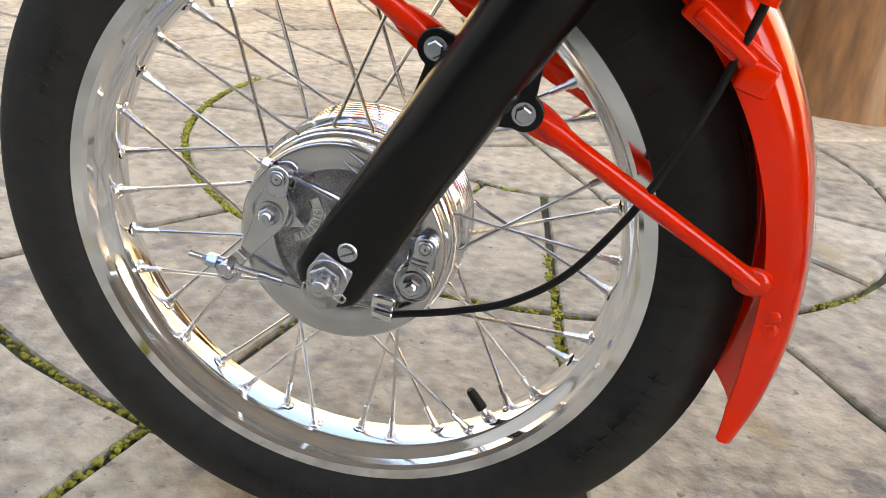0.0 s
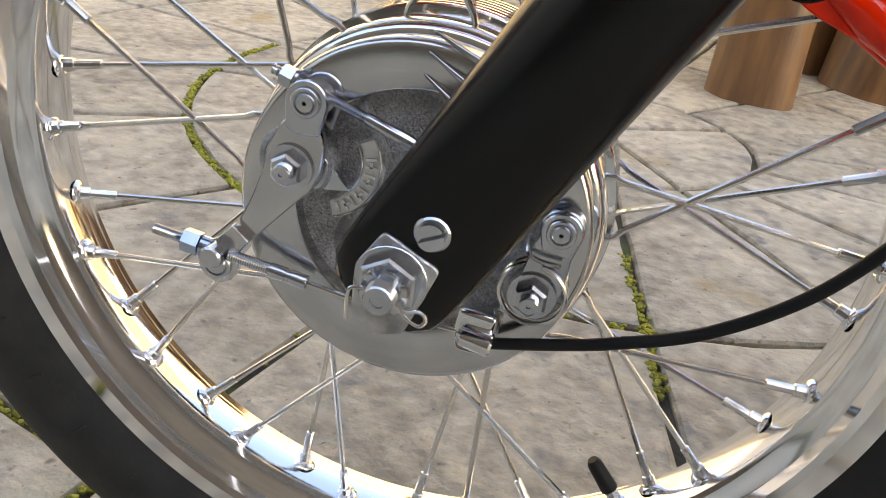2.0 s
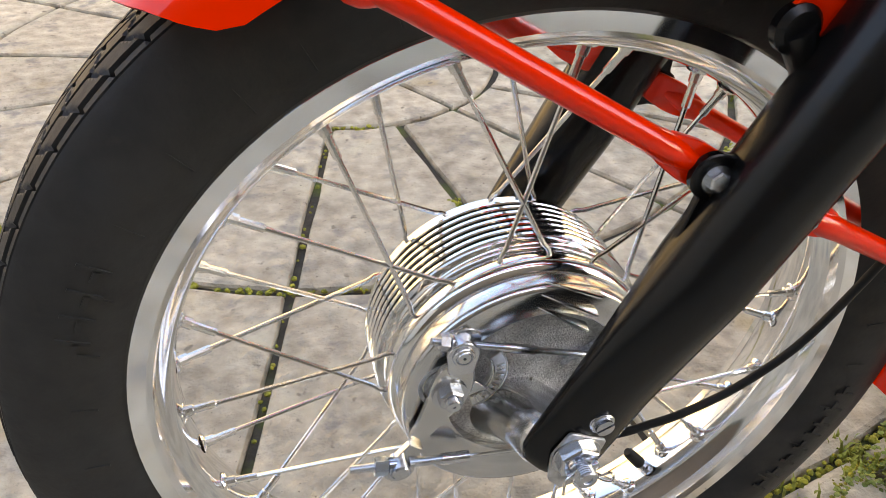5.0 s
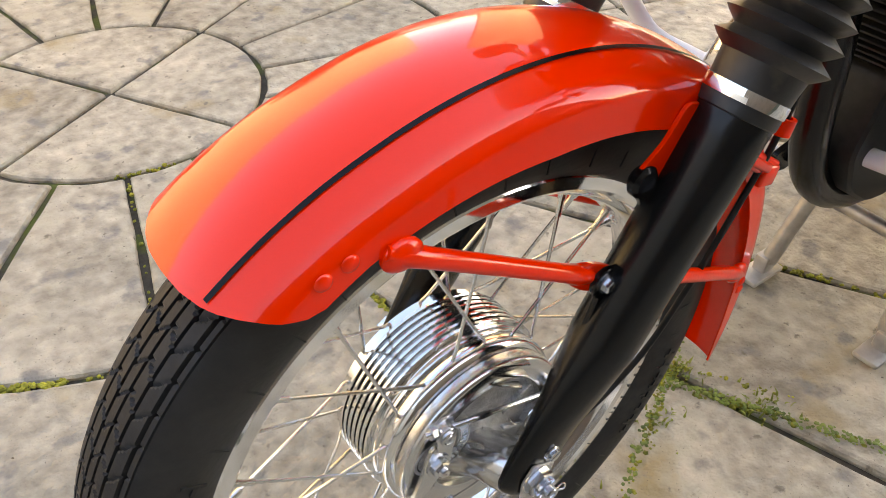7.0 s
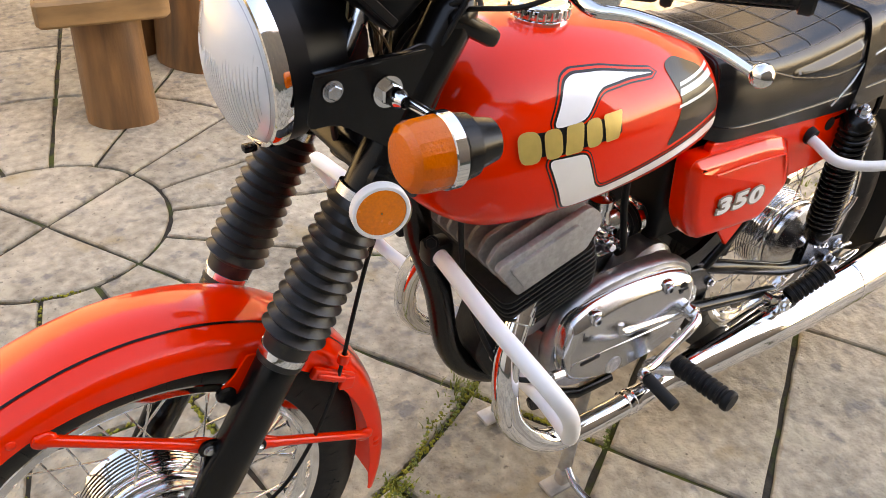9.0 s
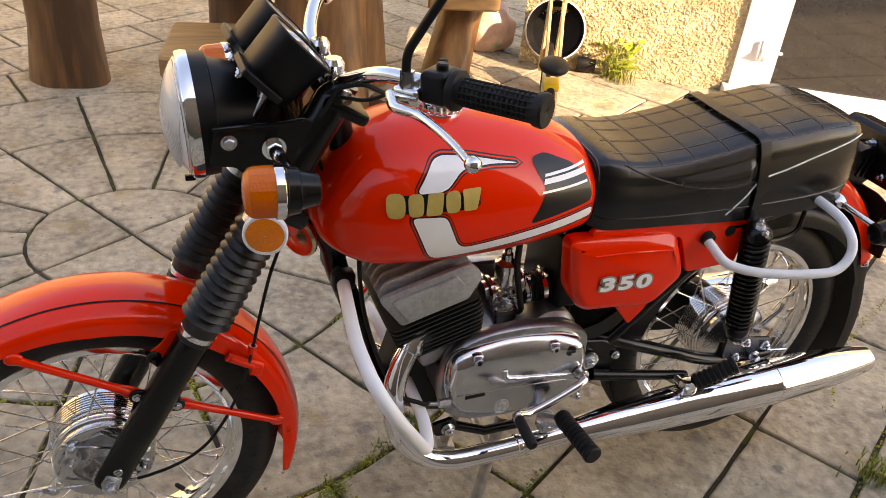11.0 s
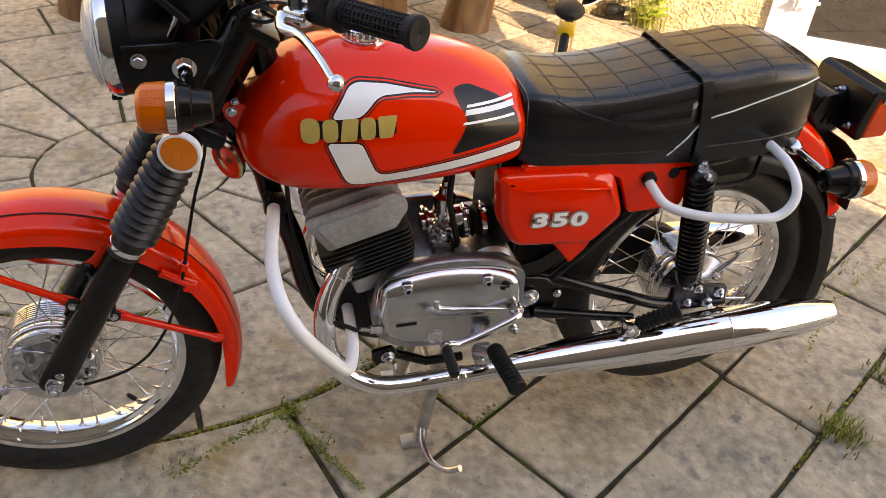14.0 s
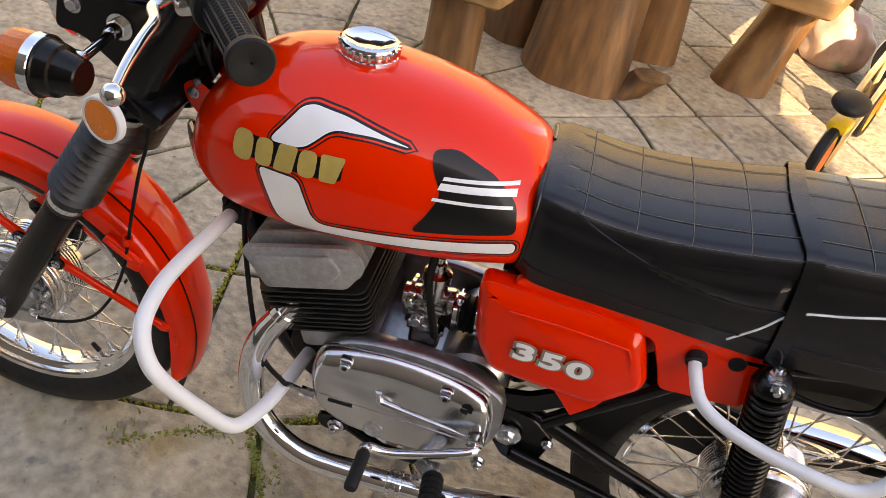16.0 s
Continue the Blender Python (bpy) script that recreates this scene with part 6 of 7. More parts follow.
lathe(bm, [(0, .001), (0, .017), (.010, .019), (.012, .016)], CZ + Vector((.002, -.004, .480)), (0, 0, 1), 20)
part("float_bowl", bm, ALLOY, carb)
for dx in (-.024, .028):
    for dy in (-.034, .026):
        bm = bmesh.new()
        cyl(bm, CZ + Vector((dx, dy, .526)), CZ + Vector((dx, dy, .537)), .0040, 10, bevel=.0008)
        part("bowl_screw", bm, ZINC, carb)
for p0, p1, rr in (((-.012, -.030, .556), (-.012, -.056, .558), .0075), ((.016, -.020, .550), (.016, -.052, .546), .0055), ((-.026, -.020, .578), (-.028, -.050, .586), .0050), ((.0, -.020, .572), (.0, -.042, .578), .006)):
    bm = bmesh.new()
    cyl(bm, CZ + Vector(p0), CZ + Vector(p1), rr, 12, bevel=.001)
    cyl(bm, CZ + Vector(p0).lerp(Vector(p1), .45), CZ + Vector(p0).lerp(Vector(p1), .62), rr * 1.45, 6)
    part("adjuster_screw", bm, ZINC, carb)
for sy in (-1, 1):
    bm = bmesh.new()
    hexbolt(bm, CZ + Vector((-.030, sy * .029, .563)), (1, 0, 0), .006, .006)
    part("flange_nut", bm, ZINC, carb)
for xx, rr in ((.790, .031), (.826, .033)):       # clamps on the ribbed inlet hose
    bm = bmesh.new()
    lathe(bm, [(-.005, rr - .002), (-.005, rr), (.005, rr), (.005, rr - .002)], (xx, -.030, .552 + (xx - .79) * .12), (1, 0, .12), 32)
    box(bm, (xx, -.034, .552 + rr + .004), (.012, .018, .010), None, .002)
    cyl(bm, (xx, -.050, .552 + rr + .005), (xx, -.016, .552 + rr + .005), .0034, 10)
    part("hose_clamp", bm, CHROME, bike)
bm = bmesh.new()
prof = [(-.028, .024), (-.020, .028)]
for k in range(6):
    prof += [(-.016 + .011 * k, .0285), (-.013 + .011 * k, .0315), (-.010 + .011 * k, .0285)]
lathe(bm, prof, (.795, -.030, .554), (1, 0, .12), 28)
part("inlet_hose", bm, RUBBER, bike)
bm = bmesh.new()
tube(bm, smooth_path([CZ + Vector((0, 0, .645)), CZ + Vector((.0, 0, .672)), (.750, -.025, .73), (.742, -.02, .80)], 5), .0046, 10)
part("throttle_cable", bm, RUBBER, bike)
bm = bmesh.new()
tube(bm, smooth_path([(.742, -.075, .705), (.740, -.082, .645), (.752, -.082, .590), (.764, -.080, .545), (.765, -.070, .528)], 6), .0062, 10)
part("fuel_hose", bm, RUBBER, bike)
bm = bmesh.new()                                # clutch cable and its adjuster
tube(bm, smooth_path([(.44, -.06, .75), (.455, -.075, .58), (.50, -.12, .44), (.55, -.145, .41), (.565, -.147, .408)], 7), .0042, 10)
part("clutch_cable", bm, RUBBER, bike)
bm = bmesh.new()
tube(bm, [(.562, -.147, .408), (.585, -.148, .404)], .0042, 10)
tube(bm, [(.584, -.148, .404), (.606, -.148, .402)], .0085, 6)
part("clutch_adjuster", bm, ZINC, bike)

# ---- exhausts ----
for sy in (-1, 1):
    bm = bmesh.new()
    P = smooth_path([(.556, sy * .096, .548), (.540, sy * .105, .528), (.526, sy * .112, .508), (.508, sy * .124, .476), (.498, sy * .136, .436), (.499, sy * .145, .385), (.513, sy * .153, .340), (.552, sy * .160, .293), (.610, sy * .165, .266),
                     (.70, sy * .168, .266), (.80, sy * .168, .271), (.87, sy * .168, .276)], 7)
    tube(bm, P, .0205, 22)
    pipe = part("exhaust_pipe", bm, CHROME, bike, "chromed exhaust header pipe")
    bm = bmesh.new()
    lathe(bm, [(-.012, .020), (-.012, .0245), (.0, .0250), (.003, .0225), (.004, .020)], (.531, sy * .109, .514), (-.5, sy * .28, -.82), 28)
    part("pipe_collar", bm, CHROME, pipe)
    bm = bmesh.new()
    for xx in (.752, .768):
        lathe(bm, [(0, .0205), (.002, .0235), (.009, .0235), (.011, .0205)], (xx, sy * .168, .2685), (1, 0, .05), 28)
    part("pipe_clamp", bm, CHROME, pipe)
    bm = bmesh.new()
    prof = [(0, .020), (.02, .026), (.10, .034), (.22, .042), (.36, .047), (.50, .0495), (.515, .0500), (.5155, .0515), (.521, .0515), (.5215, .0500), (.60, .0490), (.68, .0445), (.74, .0385), (.785, .032), (.798, .029), (.800, .026), (.796, .022), (.76, .020)]
    lathe(bm, prof, (.862, sy * .168, .275), (.80, 0, .033), 56)
    part("silencer", bm, CHROME, pipe, "long chromed silencer")
    # footrests and pedals
    bm = bmesh.new()
    cyl(bm, (.800, sy * .165, .330), (.820, sy * .205, .352), .013, 14)
    box(bm, (.815, sy * .165, .318), (.035, .030, .04), None, .006)
    hexbolt(bm, (.80, sy * .186, .326), (0, sy, 0), .009, .008)
    pg = part("footrest", bm, ZINC, bike, "ribbed rubber footrest")
    bm = bmesh.new()
    a, d = Vector((.824, sy * .195, .358)), Vector((.010, sy * .11, .0)).normalized()
    prof = [(0, .012), (.001, .015)]
    for k in range(9):
        prof += [(.006 + .0105 * k, .0175), (.011 + .0105 * k, .0175), (.012 + .0105 * k, .0150), (.0155 + .0105 * k, .0150)]
    prof += [(.104, .0185), (.112, .0185), (.115, .016), (.115, .001)]
    lathe(bm, prof, a, d, 24)
    part("footrest_rubber", bm, RUBBER, pg)
    bm = bmesh.new()                            # pillion footrest, folded up
    a, b = Vector((1.134, sy * .176, .344)), Vector((1.226, sy * .198, .404))
    d = (b - a).normalized()
    box(bm, a + d * .006, (.034, .026, .034), None, .005)
    tube(bm, [(1.13, sy * .13, .345), a], .010, 12)
    hexbolt(bm, a + Vector((-.004, sy * .014, .004)), (0, sy, .2), .008, .006)
    pp = part("pillion_footrest", bm, ALLOY, bike, "folded pillion footrest")
    bm = bmesh.new()
    prof = [(.022, .010), (.023, .0165)]
    for k in range(7):
        prof += [(.026 + .0112 * k, .0180), (.031 + .0112 * k, .0180), (.0325 + .0112 * k, .0155), (.0360 + .0112 * k, .0155)]
    prof += [(.104, .0192), (.112, .0192), (.114, .016), (.114, .001)]
    lathe(bm, prof, a, d, 24)
    part("footrest_rubber", bm, RUBBER, pp)
    # white sleeved crash bar
    bm = bmesh.new()
    tube(bm, smooth_path([(.424, sy * .030, .634), (.418, sy * .075, .636), (.402, sy * .200, .634), (.402, sy * .262, .626), (.410, sy * .300, .609), (.430, sy * .320, .575), (.455, sy * .312, .530), (.490, sy * .286, .466), (.512, sy * .266, .425), (.526, sy * .246, .408), (.538, sy * .210, .400), (.548, sy * .160, .393), (.556, sy * .080, .380), (.560, sy * .030, .372)], 7), .0116, 16)
    cb = part("crash_bar", bm, WHITE, bike, "white sleeved crash bar")
    bm = bmesh.new()
    box(bm, (.424, sy * .040, .636), (.040, .030, .034), None, .006)
    hexbolt(bm, (.412, sy * .045, .655), (-.5, sy * .6, .4), .008, .006)
    part("bar_clamp", bm, SATIN, cb)
bm = bmesh.new()                                # gear lever
tube(bm, smooth_path([(.878, -.165, .428), (.868, -.183, .424), (.83, -.192, .412), (.78, -.200, .398), (.745, -.206, .393), (.720, -.212, .402), (.715, -.220, .403)], 6), [.0085] * 12 + [.0075] * 25, 12)
lathe(bm, [(0, .014), (.012, .014), (.014, .011)], (.872, -.160, .427), (0, -1, 0), 20, cap=True)
hexbolt(bm, (.872, -.173, .427), (0, -1, 0), .008, .006)
lathe(bm, [(0, .009), (.004, .011), (.012, .011), (.014, .008)], (.7145, -.212, .403), (0, -1, 0), 16, cap=True)
gl = part("gear_lever", bm, ALLOY, bike, "polished gear lever with a rubber toe piece")
bm = bmesh.new()
lathe(bm, [(0, .009), (.001, .0105), (.058, .0105), (.062, .009), (.062, .001)], (.7145, -.226, .402), (-.02, -1, -.1), 18)
part("toe_rubber", bm, RUBBER, gl)
bm = bmesh.new()                                # centre stand
for sy in (-1, 1):
    tube(bm, [(.775, sy * .062, .245), (.745, sy * .085, .15), (.722, sy * .100, .035)], [.013, .0125, .0135], 14)
    box(bm, (.712, sy * .104, .013), (.075, .040, .010), Matrix.Rotation(.0, 3, "Y"), .004)
    box(bm, (.720, sy * .104, .030), (.030, .024, .034), None, .005)
tube(bm, [(.752, -.08, .17), (.752, .08, .17)], .011, 14)
stand = part("centre_stand", bm, mat("worn_steel", (.42, .40, .37), .45, .8, var=.3, scale=40, bump=.2), bike, "worn grey steel centre stand")
bm = bmesh.new()
tube(bm, smooth_path([(.722, -.108, .052), (.716, -.140, .040), (.722, -.185, .034), (.745, -.225, .046), (.768, -.245, .070)], 7), .0075, 12)
part("stand_tang", bm, ZINC, stand)
bm = bmesh.new()                                # horn
lathe(bm, [(-.03, .001), (-.03, .018), (-.008, .022), (-.006, .034), (0, .038), (.004, .038), (.008, .034), (.006, .020), (.011, .010), (.011, .001)], (.352, -.020, .722), (-.75, -.6, -.1), 36)
part("horn", bm, mat("brassy_chrome", (.55, .48, .33), .22, 1.0, var=.15), bike, "tarnished round horn")
bm = bmesh.new()                                # chain case
poly = rounded([(.93, .355), (.94, .455), (1.20, .43), (1.35, .41), (1.42, .36), (1.40, .29), (1.30, .275), (1.10, .30)], .03, 5)
plate(bm, poly, lambda p, h: Vector((p[0], .075 + h, p[1])), [(0, .004), (.004, 0), (.03, 0), (.034, .004)])
part("chain_case", bm, SATIN, bike)

# ---- surroundings ----
def log_leg(name, p, r, h, label, lean=(0, 0), seed=1, flare=1.25, sides=28, group=""):
    """A barked-off log that stands on the paving, with an uneven outline."""
    rr = random.Random(seed)
    ph = [rr.uniform(0, 6.28) for _ in range(4)]
    bm = bmesh.new()
    rings = []
    for k in range(15):
        t = k / 14
        z = h * t
        ring = []
        for j in range(sides):
            a = 2 * math.pi * j / sides
            q = r * (flare + (1 - flare) * min(1, t * 1.6)) * (1 + .07 * math.sin(2 * a + ph[0] + t) + .05 * math.sin(3 * a + ph[1]) + .03 * math.sin(5 * a + ph[2] + 3 * t))
            ring.append(bm.verts.new((p[0] + lean[0] * t + q * math.cos(a), p[1] + lean[1] * t + q * math.sin(a), z)))
        rings.append(ring)
    for a, b in zip(rings, rings[1:]):
        for k in range(sides):
            bm.faces.new((a[k], a[(k + 1) % sides], b[(k + 1) % sides], b[k]))
    bm.faces.new(rings[0][::-1])
    bm.faces.new(rings[-1])
    return bm


def rustic(name, label, category, logs, top=None):
    ob = thing(name, label, category)
    for i, (p, r, h, lean, fl) in enumerate(logs):
        part("log_leg", log_leg("", p, r, h, "", lean, 11 + i, fl), WOOD, ob)
    if top:
        bm = bmesh.new()
        rr = random.Random(len(name))
        poly = [(x + rr.uniform(-.01, .01), y + rr.uniform(-.01, .01)) for x, y in top[0]]
        plate(bm, rounded(poly, .03, 3), lambda p, h: Vector((p[0], p[1], h)), [(top[1], .01), (top[1] + .01, 0), (top[1] + .07, 0), (top[1] + .08, .01)])
        part("plank_top", bm, ENDGRAIN, ob, "thick sawn plank")
    return ob


rustic("log_stool", "rustic stool of a varnished log with a sawn plank seat", "stool", [((.435, 1.80), .105, .36, (.0, .03), 1.0)],
       ([(.22, 1.70), (.60, 1.64), (.72, 2.05), (.30, 2.12)], .36))
rustic("garden_table", "rustic varnished log garden table", "table", [((.90, 2.16), .19, .70, (.02, .1), 1.12), ((.60, 2.36), .12, .70, (0, .05), 1.05), ((1.17, 2.56), .14, .70, (-.04, .02), 1.1)],
       ([(.30, 2.02), (1.35, 1.98), (1.45, 2.75), (.35, 2.85)], .70))
rustic("log_bench", "varnished log bench standing on the paving", "bench", [((1.60, 2.46), .105, .40, (.12, .10), 1.1), ((2.0, 3.1), .11, .40, (0, 0), 1.1)],
       ([(1.45, 2.35), (1.80, 2.28), (2.20, 3.25), (1.85, 3.35)], .40))
rustic("log_stump", "varnished log stump seat on the paving", "stool", [((-.12, 2.74), .15, .42, (0, 0), 1.12)])
bm = log_leg("", (1.10, 2.10), .07, .10, "", (.1, -.02), 31, 1.3)
tagged(finish("broken_log", bm, WOOD), "short reddish log lying at the table's foot", "log")

# pebbledash house wall with a white door frame
WD = Vector((.86, -.51, 0)).normalized()
WN = Vector((-WD.y, WD.x, 0))
W0 = Vector((2.20, 2.70, 0))


def wall_piece(a, b, z0, z1, t=.25, out=0.0):
    bm = bmesh.new()
    pts = [W0 + WD * a - WN * out, W0 + WD * b - WN * out, W0 + WD * b + WN * t, W0 + WD * a + WN * t]
    lo = [bm.verts.new((p.x, p.y, z0)) for p in pts]
    hi = [bm.verts.new((p.x, p.y, z1)) for p in pts]
    bm.faces.new(lo[::-1])
    bm.faces.new(hi)
    for k in range(4):
        bm.faces.new((lo[k], lo[(k + 1) % 4], hi[(k + 1) % 4], hi[k]))
    return bm


bm = wall_piece(-.05, 1.08, 0, 3.0)
base = ([v.co[:] for v in bm.verts], [[v.index for v in f.verts] for f in (bm.verts.index_update() or bm.faces)])
bm.free()
rp = random.Random(9)
items = []
for _ in range(5200):                           # thrown pebbles
    s = rp.uniform(.004, .009)
    c = W0 + WD * rp.uniform(-.05, 1.08) + Vector((0, 0, rp.uniform(.0, .55))) - WN * .001
    items.append((c[:], (s, s * .7, s * rp.uniform(.6, 1)), rp.uniform(0, 3)))
wall_a = tagged(lumps("wall_east", items, RENDERW, base), "cream pebbledash house wall in sunlight", "wall", kind="structure")
tagged(finish("wall_east_far", wall_piece(3.2, 7.0, 0, 3.0), RENDERW), "cream pebbledash house wall", "wall", kind="structure")
tagged(finish("wall_east_head", wall_piece(1.08, 3.2, 2.15, 3.0), RENDERW), "cream pebbledash wall over the door", "wall", kind="structure")
bm = wall_piece(1.08, 1.285, 0, 2.15, .12, .03)
door = tagged(finish("door_1", bm, PVC), "white plastic patio door with dark glazing", "door", kind="structure")
for a0, a1, z0, z1 in ((1.285, 3.2, .0, .075), (1.285, 3.2, 2.05, 2.15), (3.1, 3.2, .075, 2.05)):
    part("door_frame", wall_piece(a0, a1, z0, z1, .12, .03), PVC, door)
part("glazing", wall_piece(1.285, 3.1, .075, 2.05, .04, .01), PANE, door)
part("door_sill", wall_piece(1.05, 3.3, 0, .05, .05, .12), PVC, door)
bm = bmesh.new()
h0 = W0 + WD * 1.19 - WN * .05 + Vector((0, 0, .26))
tube(bm, [h0, h0 - WN * .03, h0 - WN * .03 + WD * .10], .008, 10)
tube(bm, [h0 + Vector((0, 0, -.05)), h0 + Vector((0, 0, .05))], .010, 8)
part("door_handle", bm, PVC, door)
# unseen walls added outside the view; the southern one shades the bike
def block(name, p, size, material, label):
    bm = bmesh.new()
    box(bm, (p[0], p[1], size[2] / 2 - .02), size)
    return tagged(finish(name, bm, material, smooth=False), label, "wall", kind="structure")


block("shade_wall_south", (-2.1, -4.6, 0), (14.0, .3, 6.53), SHADEW, "unseen plain wall added to shade the motorcycle")
# added out of view to give lamp glass and rims a pale reflection
block("reflection_wall_west", (-5.5, 1.0, 0), (.3, 11.0, 3.4), PLASTER, "unseen pale wall added for bright reflections")
# unseen stand-in for a sunlit wall mirrored in paint and seat
block("reflection_wall_north", (-2.0, 5.4, 0), (9.4, .3, 3.5), RENDERW, "unseen cream wall added for warm reflections")


# wooden balance bicycle
toy = thing("balance_bike", "small plywood balance bike with yellow and orange wheels", "toy bike")
A, B = Vector((1.795, 1.705, .0)), Vector((2.085, 2.275, .0))
dirv = (B - A).normalized()
nrm = Vector((-dirv.y, dirv.x, 0))
for p in (A, B):
    c = p + Vector((0, 0, .125))
    bm = bmesh.new()
    lathe(bm, [(-.016, .100), (-.019, .112), (-.012, .124), (0, .127), (.012, .124), (.019, .112), (.016, .100)], c, nrm, 36, closed=True)
    w = part("wheel", bm, RUBBER, toy, "black tyre on a coloured disc wheel")
    bm = bmesh.new()
    lathe(bm, [(-.012, .101), (-.012, .060), (.012, .060), (.012, .101)], c, nrm, 36, closed=True)
    part("wheel_disc", bm, YELLOW, w)
    bm = bmesh.new()
    lathe(bm, [(-.014, .072), (-.016, .001), (.016, .001), (.014, .072)], c, nrm, 30)
    part("wheel_hub", bm, ORANGE, w)
bm = bmesh.new()
for s in (-1, 1):
    o = nrm * .030 * s
    pts = [A + o + Vector((0, 0, .11)), A + o + dirv * .02 + Vector((0, 0, .16)), A + o + dirv * .30 + Vector((0, 0, .36)), B + o + Vector((0, 0, .48)), B + o + dirv * .02 + Vector((0, 0, .42)), A + o + dirv * .30 + Vector((0, 0, .29))]
    f0 = [bm.verts.new(p - nrm * .006) for p in pts]
    f1 = [bm.verts.new(p + nrm * .006) for p in pts]
    bm.faces.new(f0)
    bm.faces.new(f1[::-1])
    for k in range(6):
        bm.faces.new((f0[k], f0[(k + 1) % 6], f1[(k + 1) % 6], f1[k]))
for s in (-1, 1):
    tube(bm, [B + nrm * .034 * s + Vector((0, 0, .11)), B + nrm * .034 * s - dirv * .05 + Vector((0, 0, .52))], .011, 8)
part("plywood_frame", bm, PLY, toy)
bm = bmesh.new()
box(bm, A + dirv * .05 + Vector((0, 0, .25)), (.10, .07, .035), dirv.to_track_quat("X", "Z").to_matrix(), .01)
part("seat_block", bm, YELLOW, toy)
bm = bmesh.new()
bmesh.ops.create_uvsphere(bm, u_segments=24, v_segments=12, radius=1, matrix=Matrix.Translation(A + dirv * .04 + Vector((0, 0, .335))) @ dirv.to_track_quat("X", "Z").to_matrix().to_4x4() @ Matrix.Diagonal((.09, .065, .035, 1)))
part("saddle", bm, RUBBER, toy)

bm = bmesh.new()                                # sack beside the wall
bmesh.ops.create_icosphere(bm, subdivisions=4, radius=1)
for v in bm.verts:
    nn = noise.noise(v.co * 2.2) * .16
    v.co *= 1 + nn
    v.co = Vector((v.co.x * .16, v.co.y * .12, max(-.10, v.co.z * .17)))
bmesh.ops.transform(bm, matrix=Matrix.Translation((2.06, 2.98, .10)) @ Matrix.Rotation(-.35, 4, "Z"), verts=bm.verts)
tagged(finish("plastic_sack", bm, SACK), "crumpled printed plastic sack lying on the paving", "sack")
bm = bmesh.new()                                # tub-shaped stand-in for a black, bag-like thing leaning at the wall
o = Vector((2.30, 2.61, .20))
lathe(bm, [(0, .001), (0, .13), (.10, .15), (.13, .155), (.13, .148), (.01, .125), (.005, .001)], o, (-.5, -.75, .3), 40)
tub = finish("tub_shaped_object", bm, SATIN)
tagged(tub, "black tub-shaped object with a white rim against the wall", "tub")
bm = bmesh.new()
lathe(bm, [(.128, .150), (.134, .158), (.140, .150)], o, (-.5, -.75, .3), 40)
part("rim", bm, PVC, tub, "white rim")
bm = bmesh.new()
lathe(bm, [(0, .001), (0, .038), (.05, .042), (.07, .034), (.095, .034), (.10, .028), (.10, .001)], (2.415, 2.535, .045), (.85, -.5, 0), 28)
tagged(finish("garden_lamp", bm, SATIN), "small black lamp lying at the wall", "lamp")

# ---- moss, weeds and tufts in the joints ----
rm = random.Random(12)
bm = []
for r, a0, a1, lush in ((RINGS[2], -150, -78, .9), (RINGS[1], -150, -110, .7), (RINGS[0], -140, -120, .4)):
    moss_strip(bm, [pol(r, a0 + (a1 - a0) * k / 40) for k in range(41)], rm, .007, .0035, lush)
for line, lush in ((((.176, -.091), (.316, -.007), (.45, .049), (.58, .15), (.72, .211)), .8), (((.43, .02), (.493, -.06), (.568, -.206)), .8), (((.245, -.051), (.331, -.011), (.437, .06)), .8),
                   (((2.663, .478), (2.322, .296), (2.011, .148), (1.815, -.043)), .8), 
                   (((.147, .674), (.182, .468), (.195, .347)), 1.2), 
                   (((.587, .654), (.728, .761)), .7)):
    moss_strip(bm, [Vector(q) for q in line], rm, .012, .0016, lush)
moss_strip(bm, [pol(RINGS[1] + .002, 136 + 1.5 * k) for k in range(54)], rm, .010, .0012, 1.5)
for q in (pol(RINGS[2], -90), pol(RINGS[2], -103)):
    moss_strip(bm, [q, q + Vector((.10, -.16))], rm, .007, .003, .9)
moss_strip(bm, [pol(RINGS[2], -135), pol(SQUARE / math.cos(radians(45)), -135)], rm, .008, .003, 1)
moss_strip(bm, [pol(.80, -135), pol(RINGS[2], -135)], rm, .005, .006, .3)
moss_strip(bm, [pol(.32, -135), pol(.80, -135)], rm, .005, .006, .35)
moss_strip(bm, [pol(RINGS[2], -90), pol(SQUARE, -90)], rm, .006, .004, .5)
moss_strip(bm, [uv(.3, -2.15), uv(1.4, -2.15)], rm, .007, .006, .5)
tagged(lumps("moss", bm, MOSS), "yellow-green moss in the paving joints", "moss", kind="stuff")
bm = bmesh.new()
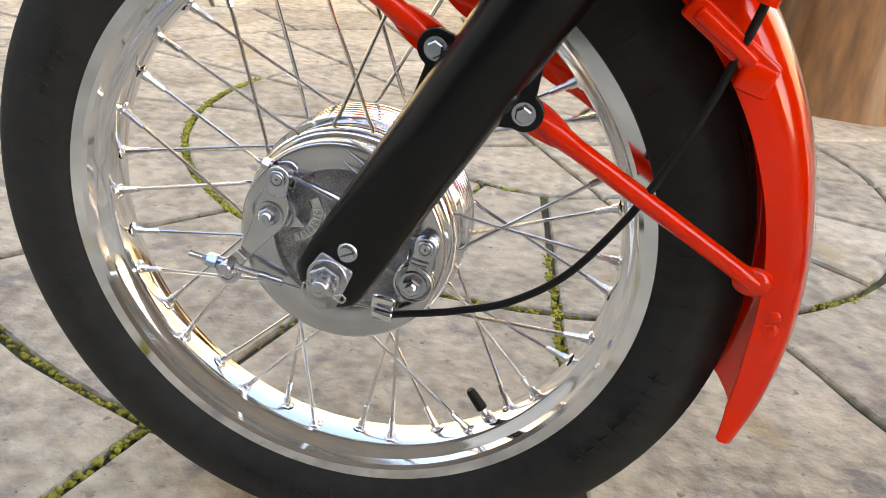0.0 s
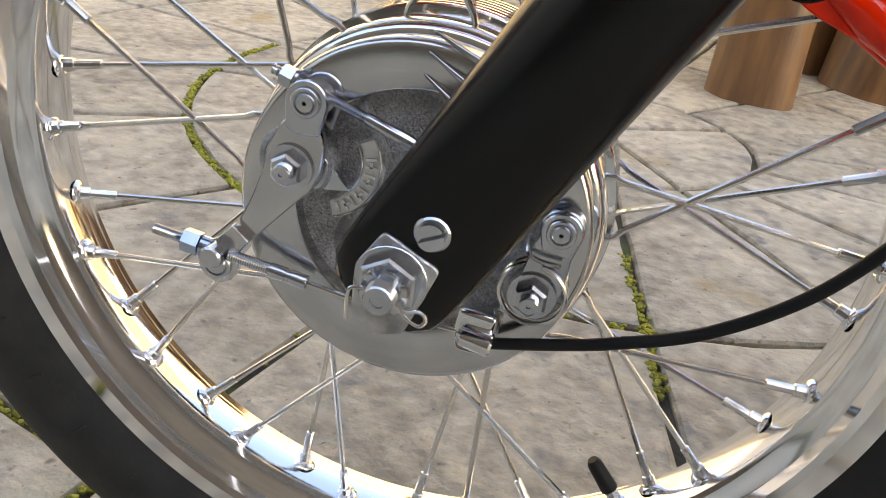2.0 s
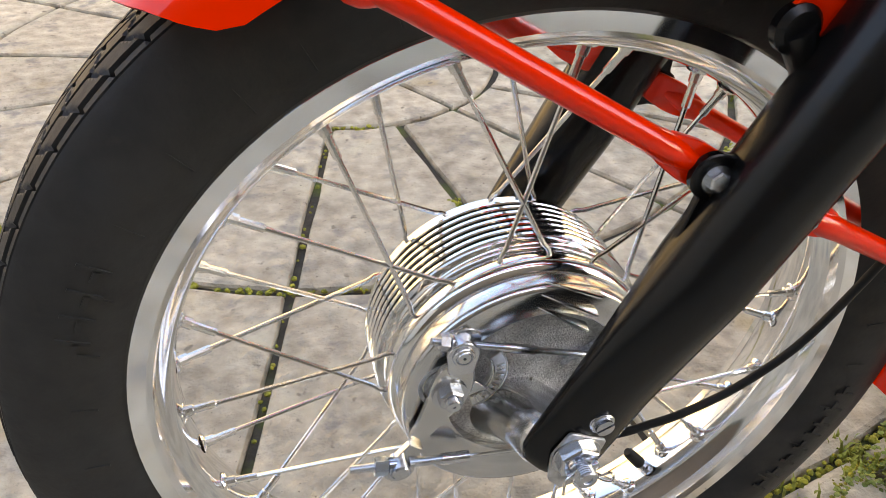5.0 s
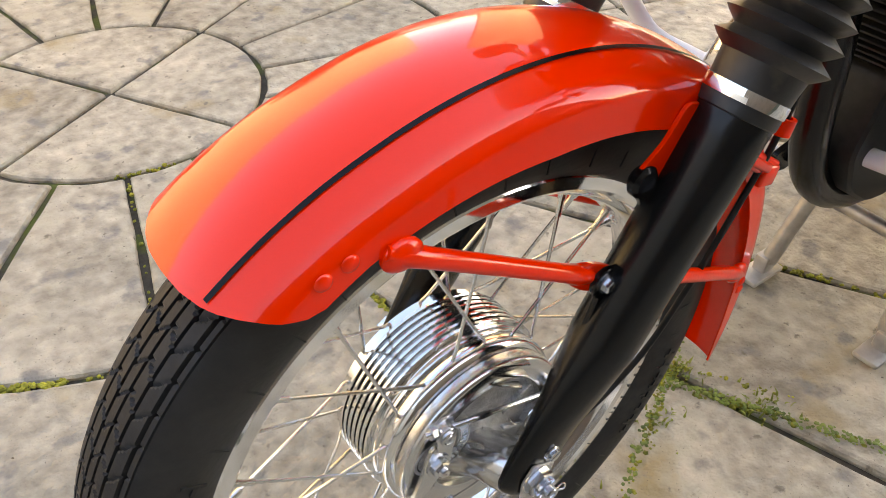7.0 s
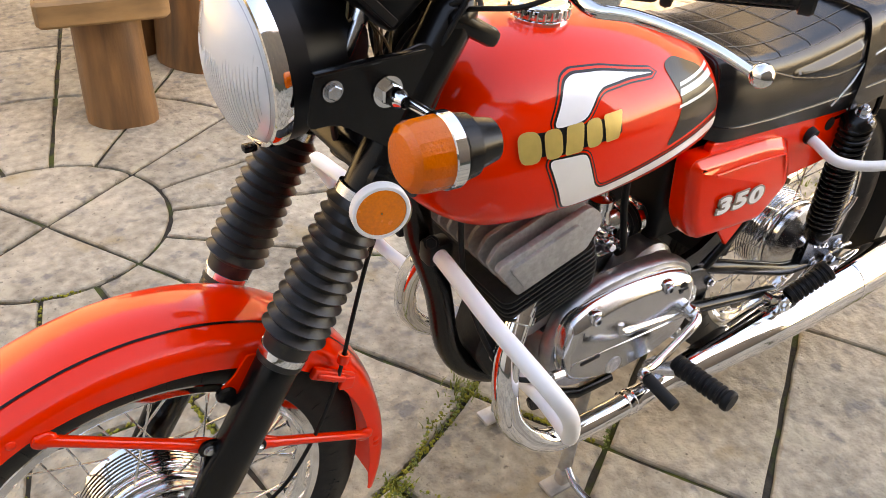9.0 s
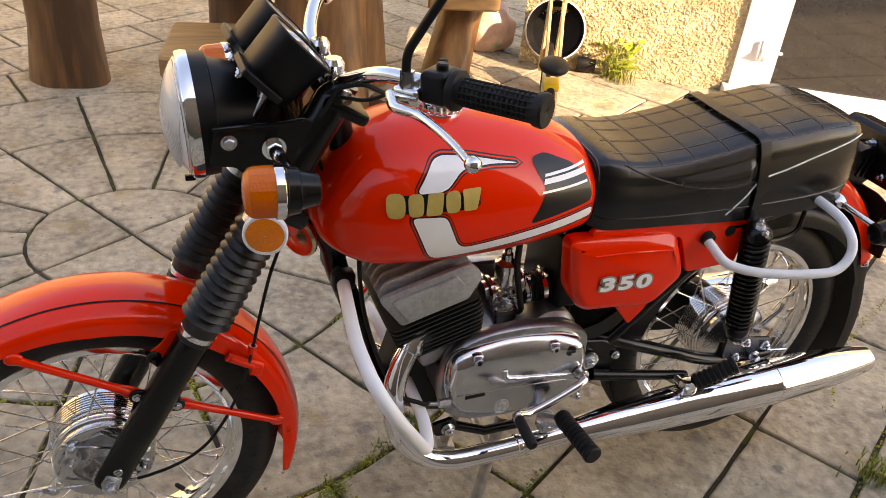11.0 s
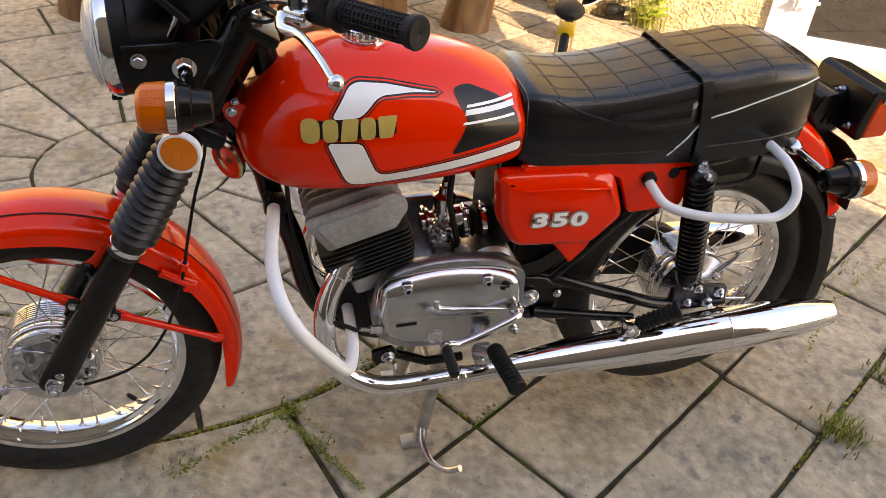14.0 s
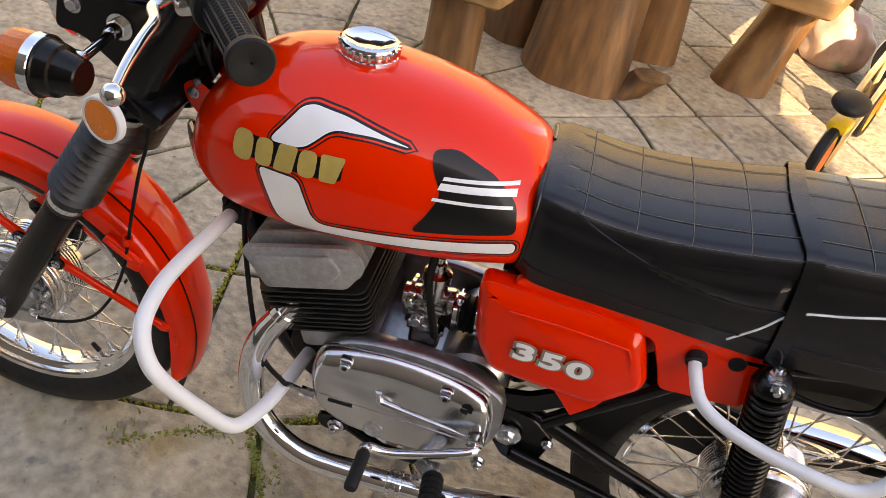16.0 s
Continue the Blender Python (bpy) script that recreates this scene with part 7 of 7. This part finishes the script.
for p, n, h, s in (((1.744, -.288), 170, .05, .03), ((2.00, -.14), 90, .04, .03), ((.690, .205), 60, .035, .02), ((.452, .045), 60, .022, .014), ((.43, .065), 40, .022, .012), ((.50, -.06), 50, .022, .014),
                   ((2.05, .25), 80, .03, .04), ((2.2, .36), 70, .03, .05), ((1.95, .18), 70, .03, .03), ((.60, .15), 30, .025, .02), ((.36, .02), 40, .022, .02),
                   ((.20, -.06), 30, .025, .02), ((.80, .93), 30, .03, .02), ((2.60, 2.37), 90, .10, .04)):
    tuft(bm, p, n, h, s, rm)
tagged(finish("grass_tufts", bm, GRASS), "thin grass tufts growing in the joints", "grass", kind="stuff")
items = []
for line, n in ((((.43, .03), (.493, -.07), (.568, -.206)), 260), (((.20, -.07), (.316, -.007), (.45, .049), (.58, .15)), 180), (((.585, .115), (.72, .211)), 60), (((.86, -.075), (.93, -.03)), 40),
                (((1.66, -.30), (1.80, -.22)), 120)):
    pts = [Vector(q) for q in line]
    for _ in range(n):
        k = rm.randrange(len(pts) - 1)
        p = pts[k].lerp(pts[k + 1], rm.random())
        q = rm.uniform(.0018, .0046)
        items.append(((p.x + rm.gauss(0, .0045), p.y + rm.gauss(0, .0045), rm.uniform(-.004, .009)), (q, q * .8, q * .22), rm.uniform(0, 3)))
tagged(lumps("joint_weeds", items, mat("clover", (.075, .12, .016), .6, var=.45, scale=60, col2=(.15, .19, .03))), "small green clover leaves in the joints", "weeds", kind="stuff")
weed = thing("weed", "yellow-green leafy weed at the foot of the wall", "weed")
bm = bmesh.new()
for k in range(70):
    o = Vector((2.60 + rm.gauss(0, .03), 2.42 + rm.gauss(0, .02), 0))
    a, L = rm.uniform(0, 6.28), rm.uniform(.06, .20)
    top = o + Vector((math.cos(a) * .05, math.sin(a) * .05, L))
    sdir = Vector((math.cos(a + 1.2), math.sin(a + 1.2), .3)) * rm.uniform(.022, .045)
    tip = top + Vector((math.cos(a), math.sin(a), .2)) * rm.uniform(.04, .07)
    vs = [bm.verts.new(v) for v in (top, top + sdir * .8 + (tip - top) * .4, tip, top - sdir * .8 + (tip - top) * .4)]
    bm.faces.new(vs)
    tube(bm, [o, top], .0012, 4)
part("leaves", bm, LEAF, weed)

# ---- paving slabs, each a piece of its own ----
for i, poly in enumerate(SLABS):
    ob = new("slab", slab_mesh(poly, i))
    ob.parent = ground
